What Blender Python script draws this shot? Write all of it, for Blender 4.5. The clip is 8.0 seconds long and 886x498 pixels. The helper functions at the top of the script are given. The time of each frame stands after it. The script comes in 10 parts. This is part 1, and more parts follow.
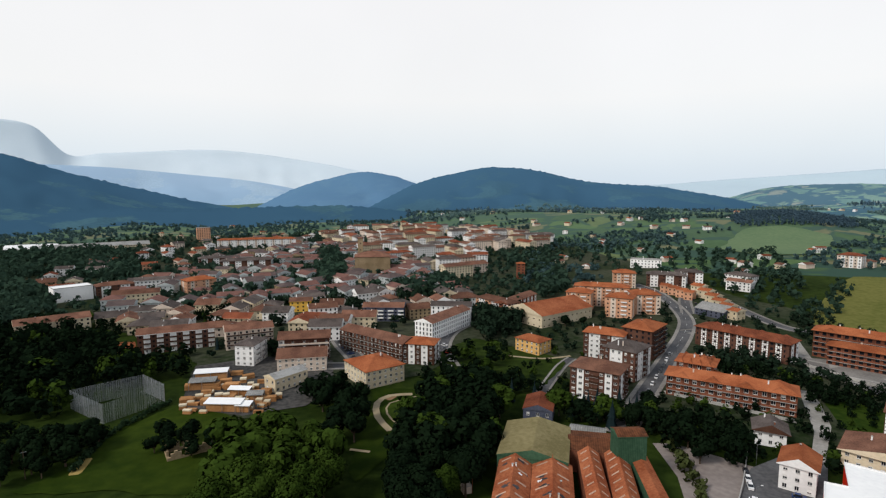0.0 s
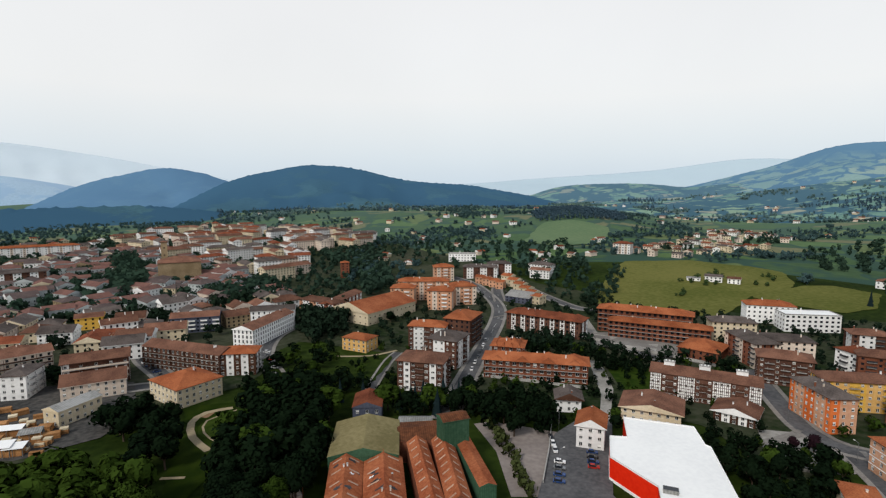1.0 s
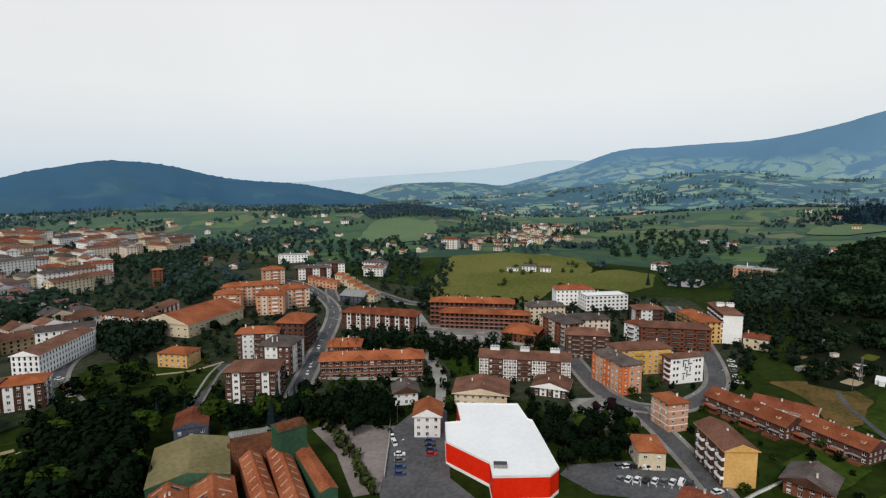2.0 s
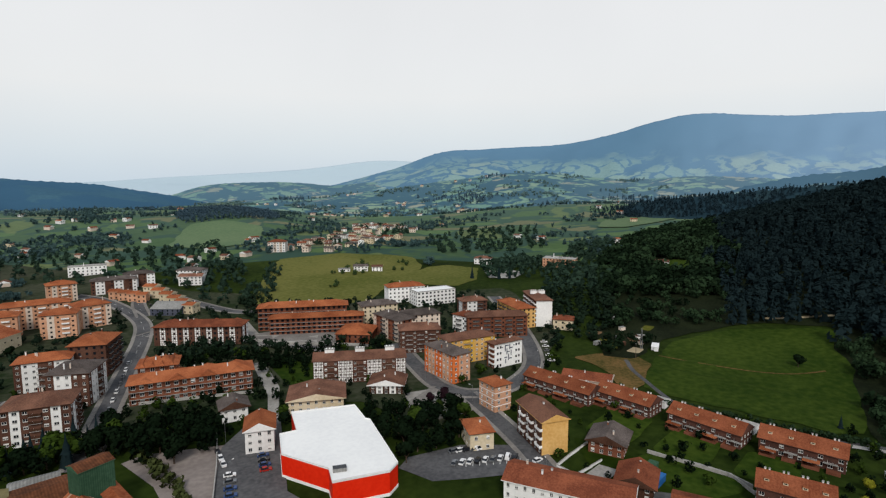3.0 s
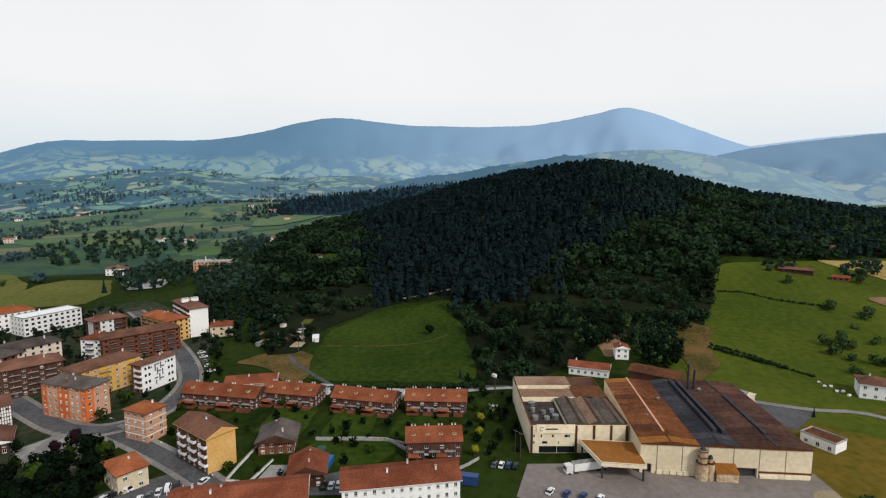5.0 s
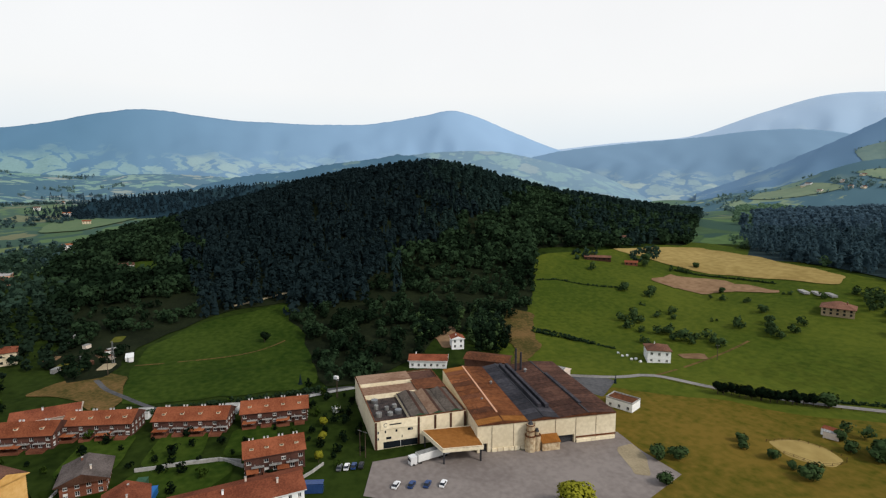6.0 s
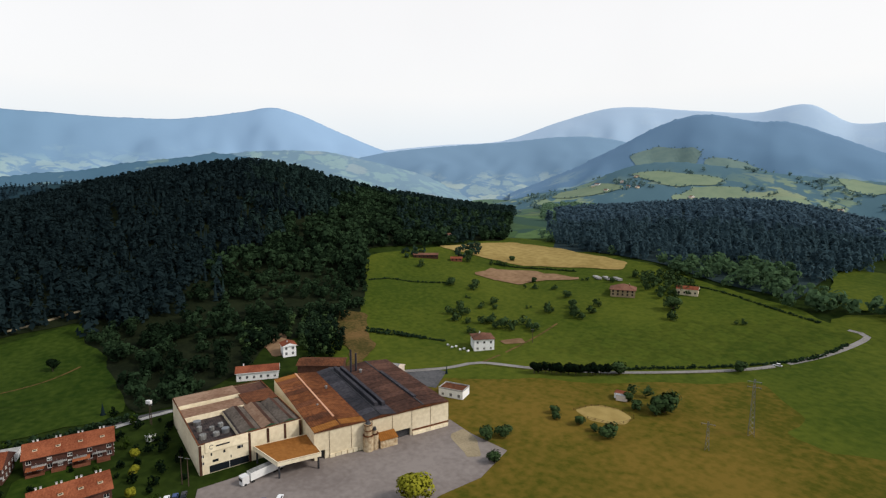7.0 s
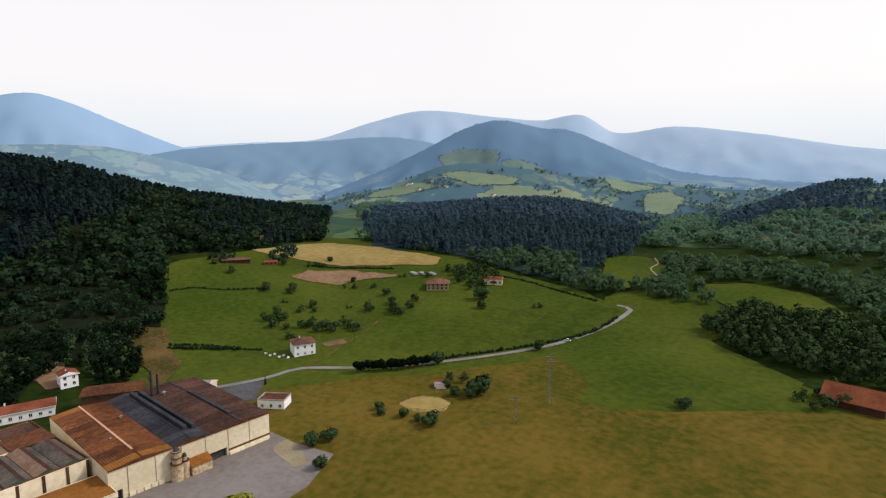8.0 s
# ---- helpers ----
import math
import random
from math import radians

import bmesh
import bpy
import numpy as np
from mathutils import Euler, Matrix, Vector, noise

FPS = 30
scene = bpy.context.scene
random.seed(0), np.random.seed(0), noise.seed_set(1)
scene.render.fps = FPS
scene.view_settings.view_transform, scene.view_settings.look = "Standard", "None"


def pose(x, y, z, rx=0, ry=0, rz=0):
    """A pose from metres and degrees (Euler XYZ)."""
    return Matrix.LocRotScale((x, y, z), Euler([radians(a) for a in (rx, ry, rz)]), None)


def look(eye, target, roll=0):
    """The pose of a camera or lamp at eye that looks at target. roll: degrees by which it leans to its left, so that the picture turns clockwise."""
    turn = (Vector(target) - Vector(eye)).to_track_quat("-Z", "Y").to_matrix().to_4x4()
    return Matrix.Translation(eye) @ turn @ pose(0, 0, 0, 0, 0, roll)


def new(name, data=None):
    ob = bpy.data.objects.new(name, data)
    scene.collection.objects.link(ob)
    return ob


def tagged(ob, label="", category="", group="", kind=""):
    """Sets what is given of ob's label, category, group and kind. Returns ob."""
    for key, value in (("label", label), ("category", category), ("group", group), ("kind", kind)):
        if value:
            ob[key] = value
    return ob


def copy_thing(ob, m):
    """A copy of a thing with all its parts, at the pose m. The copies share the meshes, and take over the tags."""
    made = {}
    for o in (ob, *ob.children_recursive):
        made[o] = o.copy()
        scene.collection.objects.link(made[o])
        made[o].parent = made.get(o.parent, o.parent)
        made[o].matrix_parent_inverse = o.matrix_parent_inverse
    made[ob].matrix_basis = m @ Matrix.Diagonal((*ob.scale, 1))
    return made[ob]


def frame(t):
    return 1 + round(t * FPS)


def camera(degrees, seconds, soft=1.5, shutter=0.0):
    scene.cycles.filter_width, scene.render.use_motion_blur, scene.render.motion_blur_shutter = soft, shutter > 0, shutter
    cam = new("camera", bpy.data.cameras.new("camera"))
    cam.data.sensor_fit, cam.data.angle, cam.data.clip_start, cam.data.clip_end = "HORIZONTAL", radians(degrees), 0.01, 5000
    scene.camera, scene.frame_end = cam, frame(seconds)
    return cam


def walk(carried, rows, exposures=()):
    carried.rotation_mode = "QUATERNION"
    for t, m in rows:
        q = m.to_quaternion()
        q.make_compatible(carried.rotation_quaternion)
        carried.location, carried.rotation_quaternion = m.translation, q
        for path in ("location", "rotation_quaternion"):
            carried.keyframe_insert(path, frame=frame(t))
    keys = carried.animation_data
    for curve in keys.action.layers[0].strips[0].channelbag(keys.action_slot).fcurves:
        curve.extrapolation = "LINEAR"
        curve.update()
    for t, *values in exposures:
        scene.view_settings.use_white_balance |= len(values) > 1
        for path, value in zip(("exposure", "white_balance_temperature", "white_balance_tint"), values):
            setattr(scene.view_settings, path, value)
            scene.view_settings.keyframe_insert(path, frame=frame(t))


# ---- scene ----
# The drone hovers 100 m over the town and turns slowly to its right.
cam = camera(79.57, 8.0, soft=1.25)
TURNS = (
    (0, 0.00, -6.30, 0.00),
    (0.5, -8.66, -6.37, 0.05),
    (1, -18.94, -6.45, -0.05),
    (2.5, -45.74, -6.64, 0.11),
    (3, -55.10, -6.64, 0.18),
    (3.5, -63.59, -6.68, 0.14),
    (4, -73.00, -6.71, 0.12),
    (4.5, -81.52, -6.74, -0.00),
    (5, -91.16, -6.85, -0.04),
    (6.5, -117.57, -6.92, 0.01),
    (7, -126.89, -6.89, 0.02),
    (7.5, -135.16, -6.94, 0.13),
    (8, -146.47, -6.96, 0.16),
)
BRIGHTNESS = ((0, 0.0, 6480, 11), (0.5, -0.04, 6480, 11), (1, -0.08, 6460, 10), (2.5, -0.17, 6440, 10), (3.5, -0.16, 6450, 10), (4.5, -0.08, 6470, 11), (5, -0.05, 6480, 11), (6.5, 0.03, 6480, 10), (7.2, 0.03, 6520, 12), (8, 0.04, 6570, 14))
walk(cam, [(t, pose(0, 0, 100, 90 + pitch, roll, yaw)) for t, yaw, pitch, roll in TURNS], BRIGHTNESS)

# ---- overcast sky and a weak wide sun ----
world = bpy.data.worlds.new("sky")
scene.world = world
world.use_nodes = True
wn, wl = world.node_tree.nodes, world.node_tree.links
wn.clear()
sky = wn.new("ShaderNodeTexSky")
sky.sky_type, sky.sun_disc = "NISHITA", False
sky.sun_elevation, sky.sun_rotation = radians(42), radians(-128)
sky.air_density, sky.dust_density = 1.5, 6.0
sky_bg = wn.new("ShaderNodeBackground")
sky_bg.inputs["Strength"].default_value = 0.02
wl.new(sky.outputs["Color"], sky_bg.inputs["Color"])
coord = wn.new("ShaderNodeTexCoord")
split = wn.new("ShaderNodeSeparateXYZ")
wl.new(coord.outputs["Generated"], split.inputs["Vector"])
ramp = wn.new("ShaderNodeValToRGB")
for place, col in ((0.0, (0.69, 0.80, 0.89, 1)), (0.06, (0.79, 0.87, 0.925, 1)), (0.16, (0.925, 0.931, 0.930, 1)), (0.34, (0.925, 0.917, 0.908, 1)), (0.6, (0.43, 0.480, 0.545, 1))):
    e = ramp.color_ramp.elements.new(place) if place else ramp.color_ramp.elements[0]
    e.position, e.color = place, col
ramp.color_ramp.elements[-1].color = (0.375, 0.428, 0.50, 1)
wl.new(split.outputs["Z"], ramp.inputs["Fac"])
cloud = wn.new("ShaderNodeTexNoise")
cloud.inputs["Scale"].default_value, cloud.inputs["Detail"].default_value = 2.2, 4
wl.new(coord.outputs["Generated"], cloud.inputs["Vector"])
cloud_mix = wn.new("ShaderNodeMix")
cloud_mix.data_type, cloud_mix.blend_type = "RGBA", "MULTIPLY"
cloud_tone = wn.new("ShaderNodeMapRange")
cloud_tone.inputs["From Min"].default_value, cloud_tone.inputs["From Max"].default_value = 0.3, 0.7
cloud_tone.inputs["To Min"].default_value, cloud_tone.inputs["To Max"].default_value = 0.97, 1.02
wl.new(cloud.outputs["Fac"], cloud_tone.inputs["Value"])
cloud_mix.inputs["Factor"].default_value = 1
wl.new(ramp.outputs["Color"], cloud_mix.inputs["A"])
wl.new(cloud_tone.outputs["Result"], cloud_mix.inputs["B"])
cloud_bg = wn.new("ShaderNodeBackground")
cloud_bg.inputs["Strength"].default_value = 0.94
wl.new(cloud_mix.outputs["Result"], cloud_bg.inputs["Color"])
both = wn.new("ShaderNodeAddShader")
wl.new(sky_bg.outputs[0], both.inputs[0])
wl.new(cloud_bg.outputs[0], both.inputs[1])
wout = wn.new("ShaderNodeOutputWorld")
wl.new(both.outputs[0], wout.inputs["Surface"])

sun = new("sun", bpy.data.lights.new("sun", "SUN"))
sun.data.energy, sun.data.angle, sun.data.color = 2.1, radians(12), (1.0, 0.95, 0.88)
sun.matrix_world = look((-410, -320, 468), (0, 0, 0))


# ---- materials ----
def material(name, a, b, scale=0.4, rough=0.85, metal=0.0, bump_size=0.0, lines=0.0, vary=0.12, spec=0.04, axis="X", big=0.15):
    """Two tones mixed by coarse and fine noise in metres, a bump, and a slight change from object to object."""
    m = bpy.data.materials.new(name)
    m.use_nodes = True
    n, l = m.node_tree.nodes, m.node_tree.links
    bsdf = n["Principled BSDF"]
    bsdf.inputs["Roughness"].default_value, bsdf.inputs["Metallic"].default_value = rough, metal
    bsdf.inputs["Specular IOR Level"].default_value = spec
    geo = n.new("ShaderNodeNewGeometry")
    tex = n.new("ShaderNodeTexCoord")
    coarse, fine = n.new("ShaderNodeTexNoise"), n.new("ShaderNodeTexNoise")
    coarse.inputs["Scale"].default_value, coarse.inputs["Detail"].default_value = scale * big, 5
    fine.inputs["Scale"].default_value, fine.inputs["Detail"].default_value = scale * 2, 4
    for node in (coarse, fine):
        l.new(geo.outputs["Position"], node.inputs["Vector"])
    blend = n.new("ShaderNodeMath")
    blend.operation = "MULTIPLY_ADD"
    blend.inputs[1].default_value = 0.6
    l.new(fine.outputs["Fac"], blend.inputs[0])
    half = n.new("ShaderNodeMath")
    half.operation = "MULTIPLY"
    half.inputs[1].default_value = 0.75
    l.new(coarse.outputs["Fac"], half.inputs[0])
    l.new(half.outputs[0], blend.inputs[2])
    fac = n.new("ShaderNodeMapRange")
    fac.inputs["From Min"].default_value, fac.inputs["From Max"].default_value = 0.53, 0.82
    l.new(blend.outputs[0], fac.inputs["Value"])
    mix = n.new("ShaderNodeMix")
    mix.data_type = "RGBA"
    mix.inputs["A"].default_value, mix.inputs["B"].default_value = (*a, 1), (*b, 1)
    l.new(fac.outputs["Result"], mix.inputs["Factor"])
    info = n.new("ShaderNodeObjectInfo")
    tone = n.new("ShaderNodeMapRange")
    tone.inputs["To Min"].default_value, tone.inputs["To Max"].default_value = 1 - vary, 1 + vary
    l.new(info.outputs["Random"], tone.inputs["Value"])
    hsv = n.new("ShaderNodeHueSaturation")
    l.new(mix.outputs["Result"], hsv.inputs["Color"])
    l.new(tone.outputs["Result"], hsv.inputs["Value"])
    colour = hsv.outputs["Color"]
    relief = fine.outputs["Fac"]
    if lines:
        wave = n.new("ShaderNodeTexWave")
        wave.bands_direction = axis
        wave.inputs["Scale"].default_value, wave.inputs["Distortion"].default_value = 0.314 / lines, 0.6
        l.new(tex.outputs["Object"], wave.inputs["Vector"])
        dark = n.new("ShaderNodeMix")
        dark.data_type, dark.blend_type = "RGBA", "MULTIPLY"
        dark.inputs["Factor"].default_value = 0.25
        l.new(colour, dark.inputs["A"])
        l.new(wave.outputs["Color"], dark.inputs["B"])
        colour, relief = dark.outputs["Result"], wave.outputs["Fac"]
    l.new(colour, bsdf.inputs["Base Color"])
    if bump_size:
        bm_node = n.new("ShaderNodeBump")
        bm_node.inputs["Strength"].default_value, bm_node.inputs["Distance"].default_value = 0.7, bump_size
        l.new(relief, bm_node.inputs["Height"])
        l.new(bm_node.outputs["Normal"], bsdf.inputs["Normal"])
    return m


def leafy(name, a, b, spread=0.25, clumps=0.34, through_light=0.0):
    """Leaves: each small clump has its own tone, and some light comes through them."""
    m = bpy.data.materials.new(name)
    m.use_nodes = True
    n, l = m.node_tree.nodes, m.node_tree.links
    bsdf = n["Principled BSDF"]
    bsdf.inputs["Roughness"].default_value, bsdf.inputs["Specular IOR Level"].default_value = 0.9, 0.0
    geo, info = n.new("ShaderNodeNewGeometry"), n.new("ShaderNodeObjectInfo")
    big = n.new("ShaderNodeTexNoise")
    big.inputs["Scale"].default_value, big.inputs["Detail"].default_value = 0.035, 3
    l.new(geo.outputs["Position"], big.inputs["Vector"])
    add = n.new("ShaderNodeMath")
    add.operation = "MULTIPLY_ADD"
    add.inputs[1].default_value = clumps
    l.new(geo.outputs["Random Per Island"], add.inputs[0])
    shift = n.new("ShaderNodeMath")
    shift.operation = "MULTIPLY_ADD"
    shift.inputs[1].default_value = 0.62
    l.new(big.outputs["Fac"], shift.inputs[0])
    own = n.new("ShaderNodeMath")
    own.operation = "MULTIPLY"
    own.inputs[1].default_value = spread
    l.new(info.outputs["Random"], own.inputs[0])
    l.new(own.outputs[0], shift.inputs[2])
    l.new(shift.outputs[0], add.inputs[2])
    mix = n.new("ShaderNodeMix")
    mix.data_type = "RGBA"
    mix.inputs["A"].default_value, mix.inputs["B"].default_value = (*a, 1), (*b, 1)
    l.new(add.outputs[0], mix.inputs["Factor"])
    l.new(mix.outputs["Result"], bsdf.inputs["Base Color"])
    if through_light:
        thin, both = n.new("ShaderNodeBsdfTranslucent"), n.new("ShaderNodeMixShader")
        l.new(mix.outputs["Result"], thin.inputs["Color"])
        both.inputs["Fac"].default_value = through_light
        l.new(bsdf.outputs[0], both.inputs[1])
        l.new(thin.outputs[0], both.inputs[2])
        l.new(both.outputs[0], n["Material Output"].inputs["Surface"])
    return m


def parcels(name, tones, size, woods, rough=0.95, haze_tint=None, grain_by=0.27, wood_scale=0.0042, mist_tint=None, treeline=None, hedges=0.0):
    """Countryside: field parcels of several tones, with strips of wood between them; distance haze is put into the
    colour.
    """
    m = bpy.data.materials.new(name)
    m.use_nodes = True
    n, l = m.node_tree.nodes, m.node_tree.links
    bsdf = n["Principled BSDF"]
    bsdf.inputs["Roughness"].default_value, bsdf.inputs["Specular IOR Level"].default_value = rough, 0.0
    geo = n.new("ShaderNodeNewGeometry")
    warp = n.new("ShaderNodeTexNoise")
    warp.inputs["Scale"].default_value, warp.inputs["Detail"].default_value = 0.006, 3
    l.new(geo.outputs["Position"], warp.inputs["Vector"])
    push = n.new("ShaderNodeVectorMath")
    push.operation = "MULTIPLY_ADD"
    push.inputs[1].default_value = (size * 0.9, size * 0.9, 0)
    l.new(warp.outputs["Color"], push.inputs[0])
    flat = n.new("ShaderNodeVectorMath")
    flat.operation = "MULTIPLY"
    flat.inputs[1].default_value = (1, 1, 0.0)
    l.new(geo.outputs["Position"], flat.inputs[0])
    l.new(flat.outputs[0], push.inputs[2])
    cells = n.new("ShaderNodeTexVoronoi")
    cells.inputs["Scale"].default_value = 1 / size
    l.new(push.outputs[0], cells.inputs["Vector"])
    pick = n.new("ShaderNodeSeparateColor")
    l.new(cells.outputs["Color"], pick.inputs["Color"])
    choose = n.new("ShaderNodeValToRGB")
    choose.color_ramp.interpolation = "CONSTANT"
    for i, tone in enumerate(tones):
        e = choose.color_ramp.elements[i] if i < 2 else choose.color_ramp.elements.new(i / len(tones))
        e.position, e.color = i / len(tones), (*tone, 1)
    l.new(pick.outputs["Red"], choose.inputs["Fac"])
    grain = n.new("ShaderNodeTexNoise")
    grain.inputs["Scale"].default_value, grain.inputs["Detail"].default_value = 0.09, 6
    l.new(geo.outputs["Position"], grain.inputs["Vector"])
    shade = n.new("ShaderNodeMapRange")
    shade.inputs["From Min"].default_value, shade.inputs["From Max"].default_value = 0.3, 0.7
    shade.inputs["To Min"].default_value, shade.inputs["To Max"].default_value = 1 - grain_by, 1 + grain_by
    l.new(grain.outputs["Fac"], shade.inputs["Value"])
    toned = n.new("ShaderNodeHueSaturation")
    l.new(choose.outputs["Color"], toned.inputs["Color"])
    l.new(shade.outputs["Result"], toned.inputs["Value"])
    wood = n.new("ShaderNodeTexNoise")
    wood.inputs["Scale"].default_value, wood.inputs["Detail"].default_value, wood.inputs["Roughness"].default_value = wood_scale, 7, 0.62
    l.new(geo.outputs["Position"], wood.inputs["Vector"])
    cut = n.new("ShaderNodeMapRange")
    cut.inputs["From Min"].default_value, cut.inputs["From Max"].default_value = woods[0], woods[0] + 0.035
    l.new(wood.outputs["Fac"], cut.inputs["Value"])
    mix = n.new("ShaderNodeMix")
    mix.data_type = "RGBA"
    mix.inputs["B"].default_value = (*woods[1], 1)
    wooded = cut.outputs["Result"]
    if hedges:
        rim = n.new("ShaderNodeTexVoronoi")
        rim.feature = "DISTANCE_TO_EDGE"
        rim.inputs["Scale"].default_value = 1 / size
        l.new(push.outputs[0], rim.inputs["Vector"])
        gappy = n.new("ShaderNodeTexNoise")
        gappy.inputs["Scale"].default_value, gappy.inputs["Detail"].default_value = 0.022, 4
        l.new(geo.outputs["Position"], gappy.inputs["Vector"])
        wide = n.new("ShaderNodeMapRange")
        wide.inputs["From Min"].default_value, wide.inputs["From Max"].default_value = 0.38, 0.72
        wide.inputs["To Min"].default_value, wide.inputs["To Max"].default_value = 0.0, hedges
        l.new(gappy.outputs["Fac"], wide.inputs["Value"])
        line = n.new("ShaderNodeMath")
        line.operation = "SUBTRACT"
        l.new(wide.outputs["Result"], line.inputs[0])
        l.new(rim.outputs["Distance"], line.inputs[1])
        bushy = n.new("ShaderNodeMapRange")
        bushy.inputs["From Min"].default_value, bushy.inputs["From Max"].default_value = -0.02, 0.03
        l.new(line.outputs[0], bushy.inputs["Value"])
        grown = n.new("ShaderNodeMath")
        grown.operation = "MAXIMUM"
        l.new(bushy.outputs["Result"], grown.inputs[0])
        l.new(wooded, grown.inputs[1])
        wooded = grown.outputs[0]
    if treeline:
        spot = n.new("ShaderNodeSeparateXYZ")
        l.new(geo.outputs["Position"], spot.inputs[0])
        uneven = n.new("ShaderNodeMath")
        uneven.operation = "MULTIPLY_ADD"
        uneven.inputs[1].default_value = treeline[2]
        l.new(warp.outputs["Fac"], uneven.inputs[0])
        l.new(spot.outputs["Z"], uneven.inputs[2])
        over = n.new("ShaderNodeMapRange")
        over.inputs["From Min"].default_value, over.inputs["From Max"].default_value = treeline[0], treeline[1]
        l.new(uneven.outputs[0], over.inputs["Value"])
        most = n.new("ShaderNodeMath")
        most.operation = "MAXIMUM"
        l.new(over.outputs["Result"], most.inputs[0])
        l.new(wooded, most.inputs[1])
        wooded = most.outputs[0]
    l.new(wooded, mix.inputs["Factor"])
    l.new(toned.outputs["Color"], mix.inputs["A"])
    tone_out = mix.outputs["Result"]
    # Distance haze painted into the base colour, stronger with range from the origin.
    if haze_tint:
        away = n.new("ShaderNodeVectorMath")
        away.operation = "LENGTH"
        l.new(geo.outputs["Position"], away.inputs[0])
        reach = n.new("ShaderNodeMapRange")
        reach.inputs["From Min"].default_value, reach.inputs["From Max"].default_value = haze_tint[0], haze_tint[1]
        reach.inputs["To Max"].default_value = haze_tint[3]
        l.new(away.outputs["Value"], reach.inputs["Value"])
        mist_noise = n.new("ShaderNodeTexNoise")
        mist_noise.inputs["Scale"].default_value, mist_noise.inputs["Detail"].default_value = 0.0016, 4
        l.new(geo.outputs["Position"], mist_noise.inputs["Vector"])
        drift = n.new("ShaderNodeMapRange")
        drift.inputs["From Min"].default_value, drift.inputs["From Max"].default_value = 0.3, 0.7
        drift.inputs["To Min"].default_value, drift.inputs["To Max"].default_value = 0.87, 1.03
        l.new(mist_noise.outputs["Fac"], drift.inputs["Value"])
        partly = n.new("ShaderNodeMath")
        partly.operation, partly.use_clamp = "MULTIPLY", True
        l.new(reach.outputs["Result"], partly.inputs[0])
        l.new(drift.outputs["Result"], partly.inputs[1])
        haze_mix = n.new("ShaderNodeMix")
        haze_mix.data_type = "RGBA"
        haze_mix.inputs["B"].default_value = (*haze_tint[2], 1)
        l.new(partly.outputs[0], haze_mix.inputs["Factor"])
        l.new(tone_out, haze_mix.inputs["A"])
        tone_out = haze_mix.outputs["Result"]
    # Mist put into the base colour, growing towards -y.
    if mist_tint:
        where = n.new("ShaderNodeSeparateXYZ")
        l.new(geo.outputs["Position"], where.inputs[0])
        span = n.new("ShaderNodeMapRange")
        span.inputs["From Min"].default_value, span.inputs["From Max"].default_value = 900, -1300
        span.inputs["To Max"].default_value = mist_tint[1]
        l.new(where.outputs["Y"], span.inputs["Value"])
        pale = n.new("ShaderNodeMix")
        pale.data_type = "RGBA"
        pale.inputs["B"].default_value = (*mist_tint[0], 1)
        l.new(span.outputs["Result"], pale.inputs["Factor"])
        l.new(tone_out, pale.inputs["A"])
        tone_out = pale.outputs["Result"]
    l.new(tone_out, bsdf.inputs["Base Color"])
    return m


def glass(name, tone):
    m = bpy.data.materials.new(name)
    m.use_nodes = True
    bsdf = m.node_tree.nodes["Principled BSDF"]
    bsdf.inputs["Base Color"].default_value, bsdf.inputs["Roughness"].default_value = (*tone, 1), 0.08
    bsdf.inputs["Specular IOR Level"].default_value = 0.5
    return m


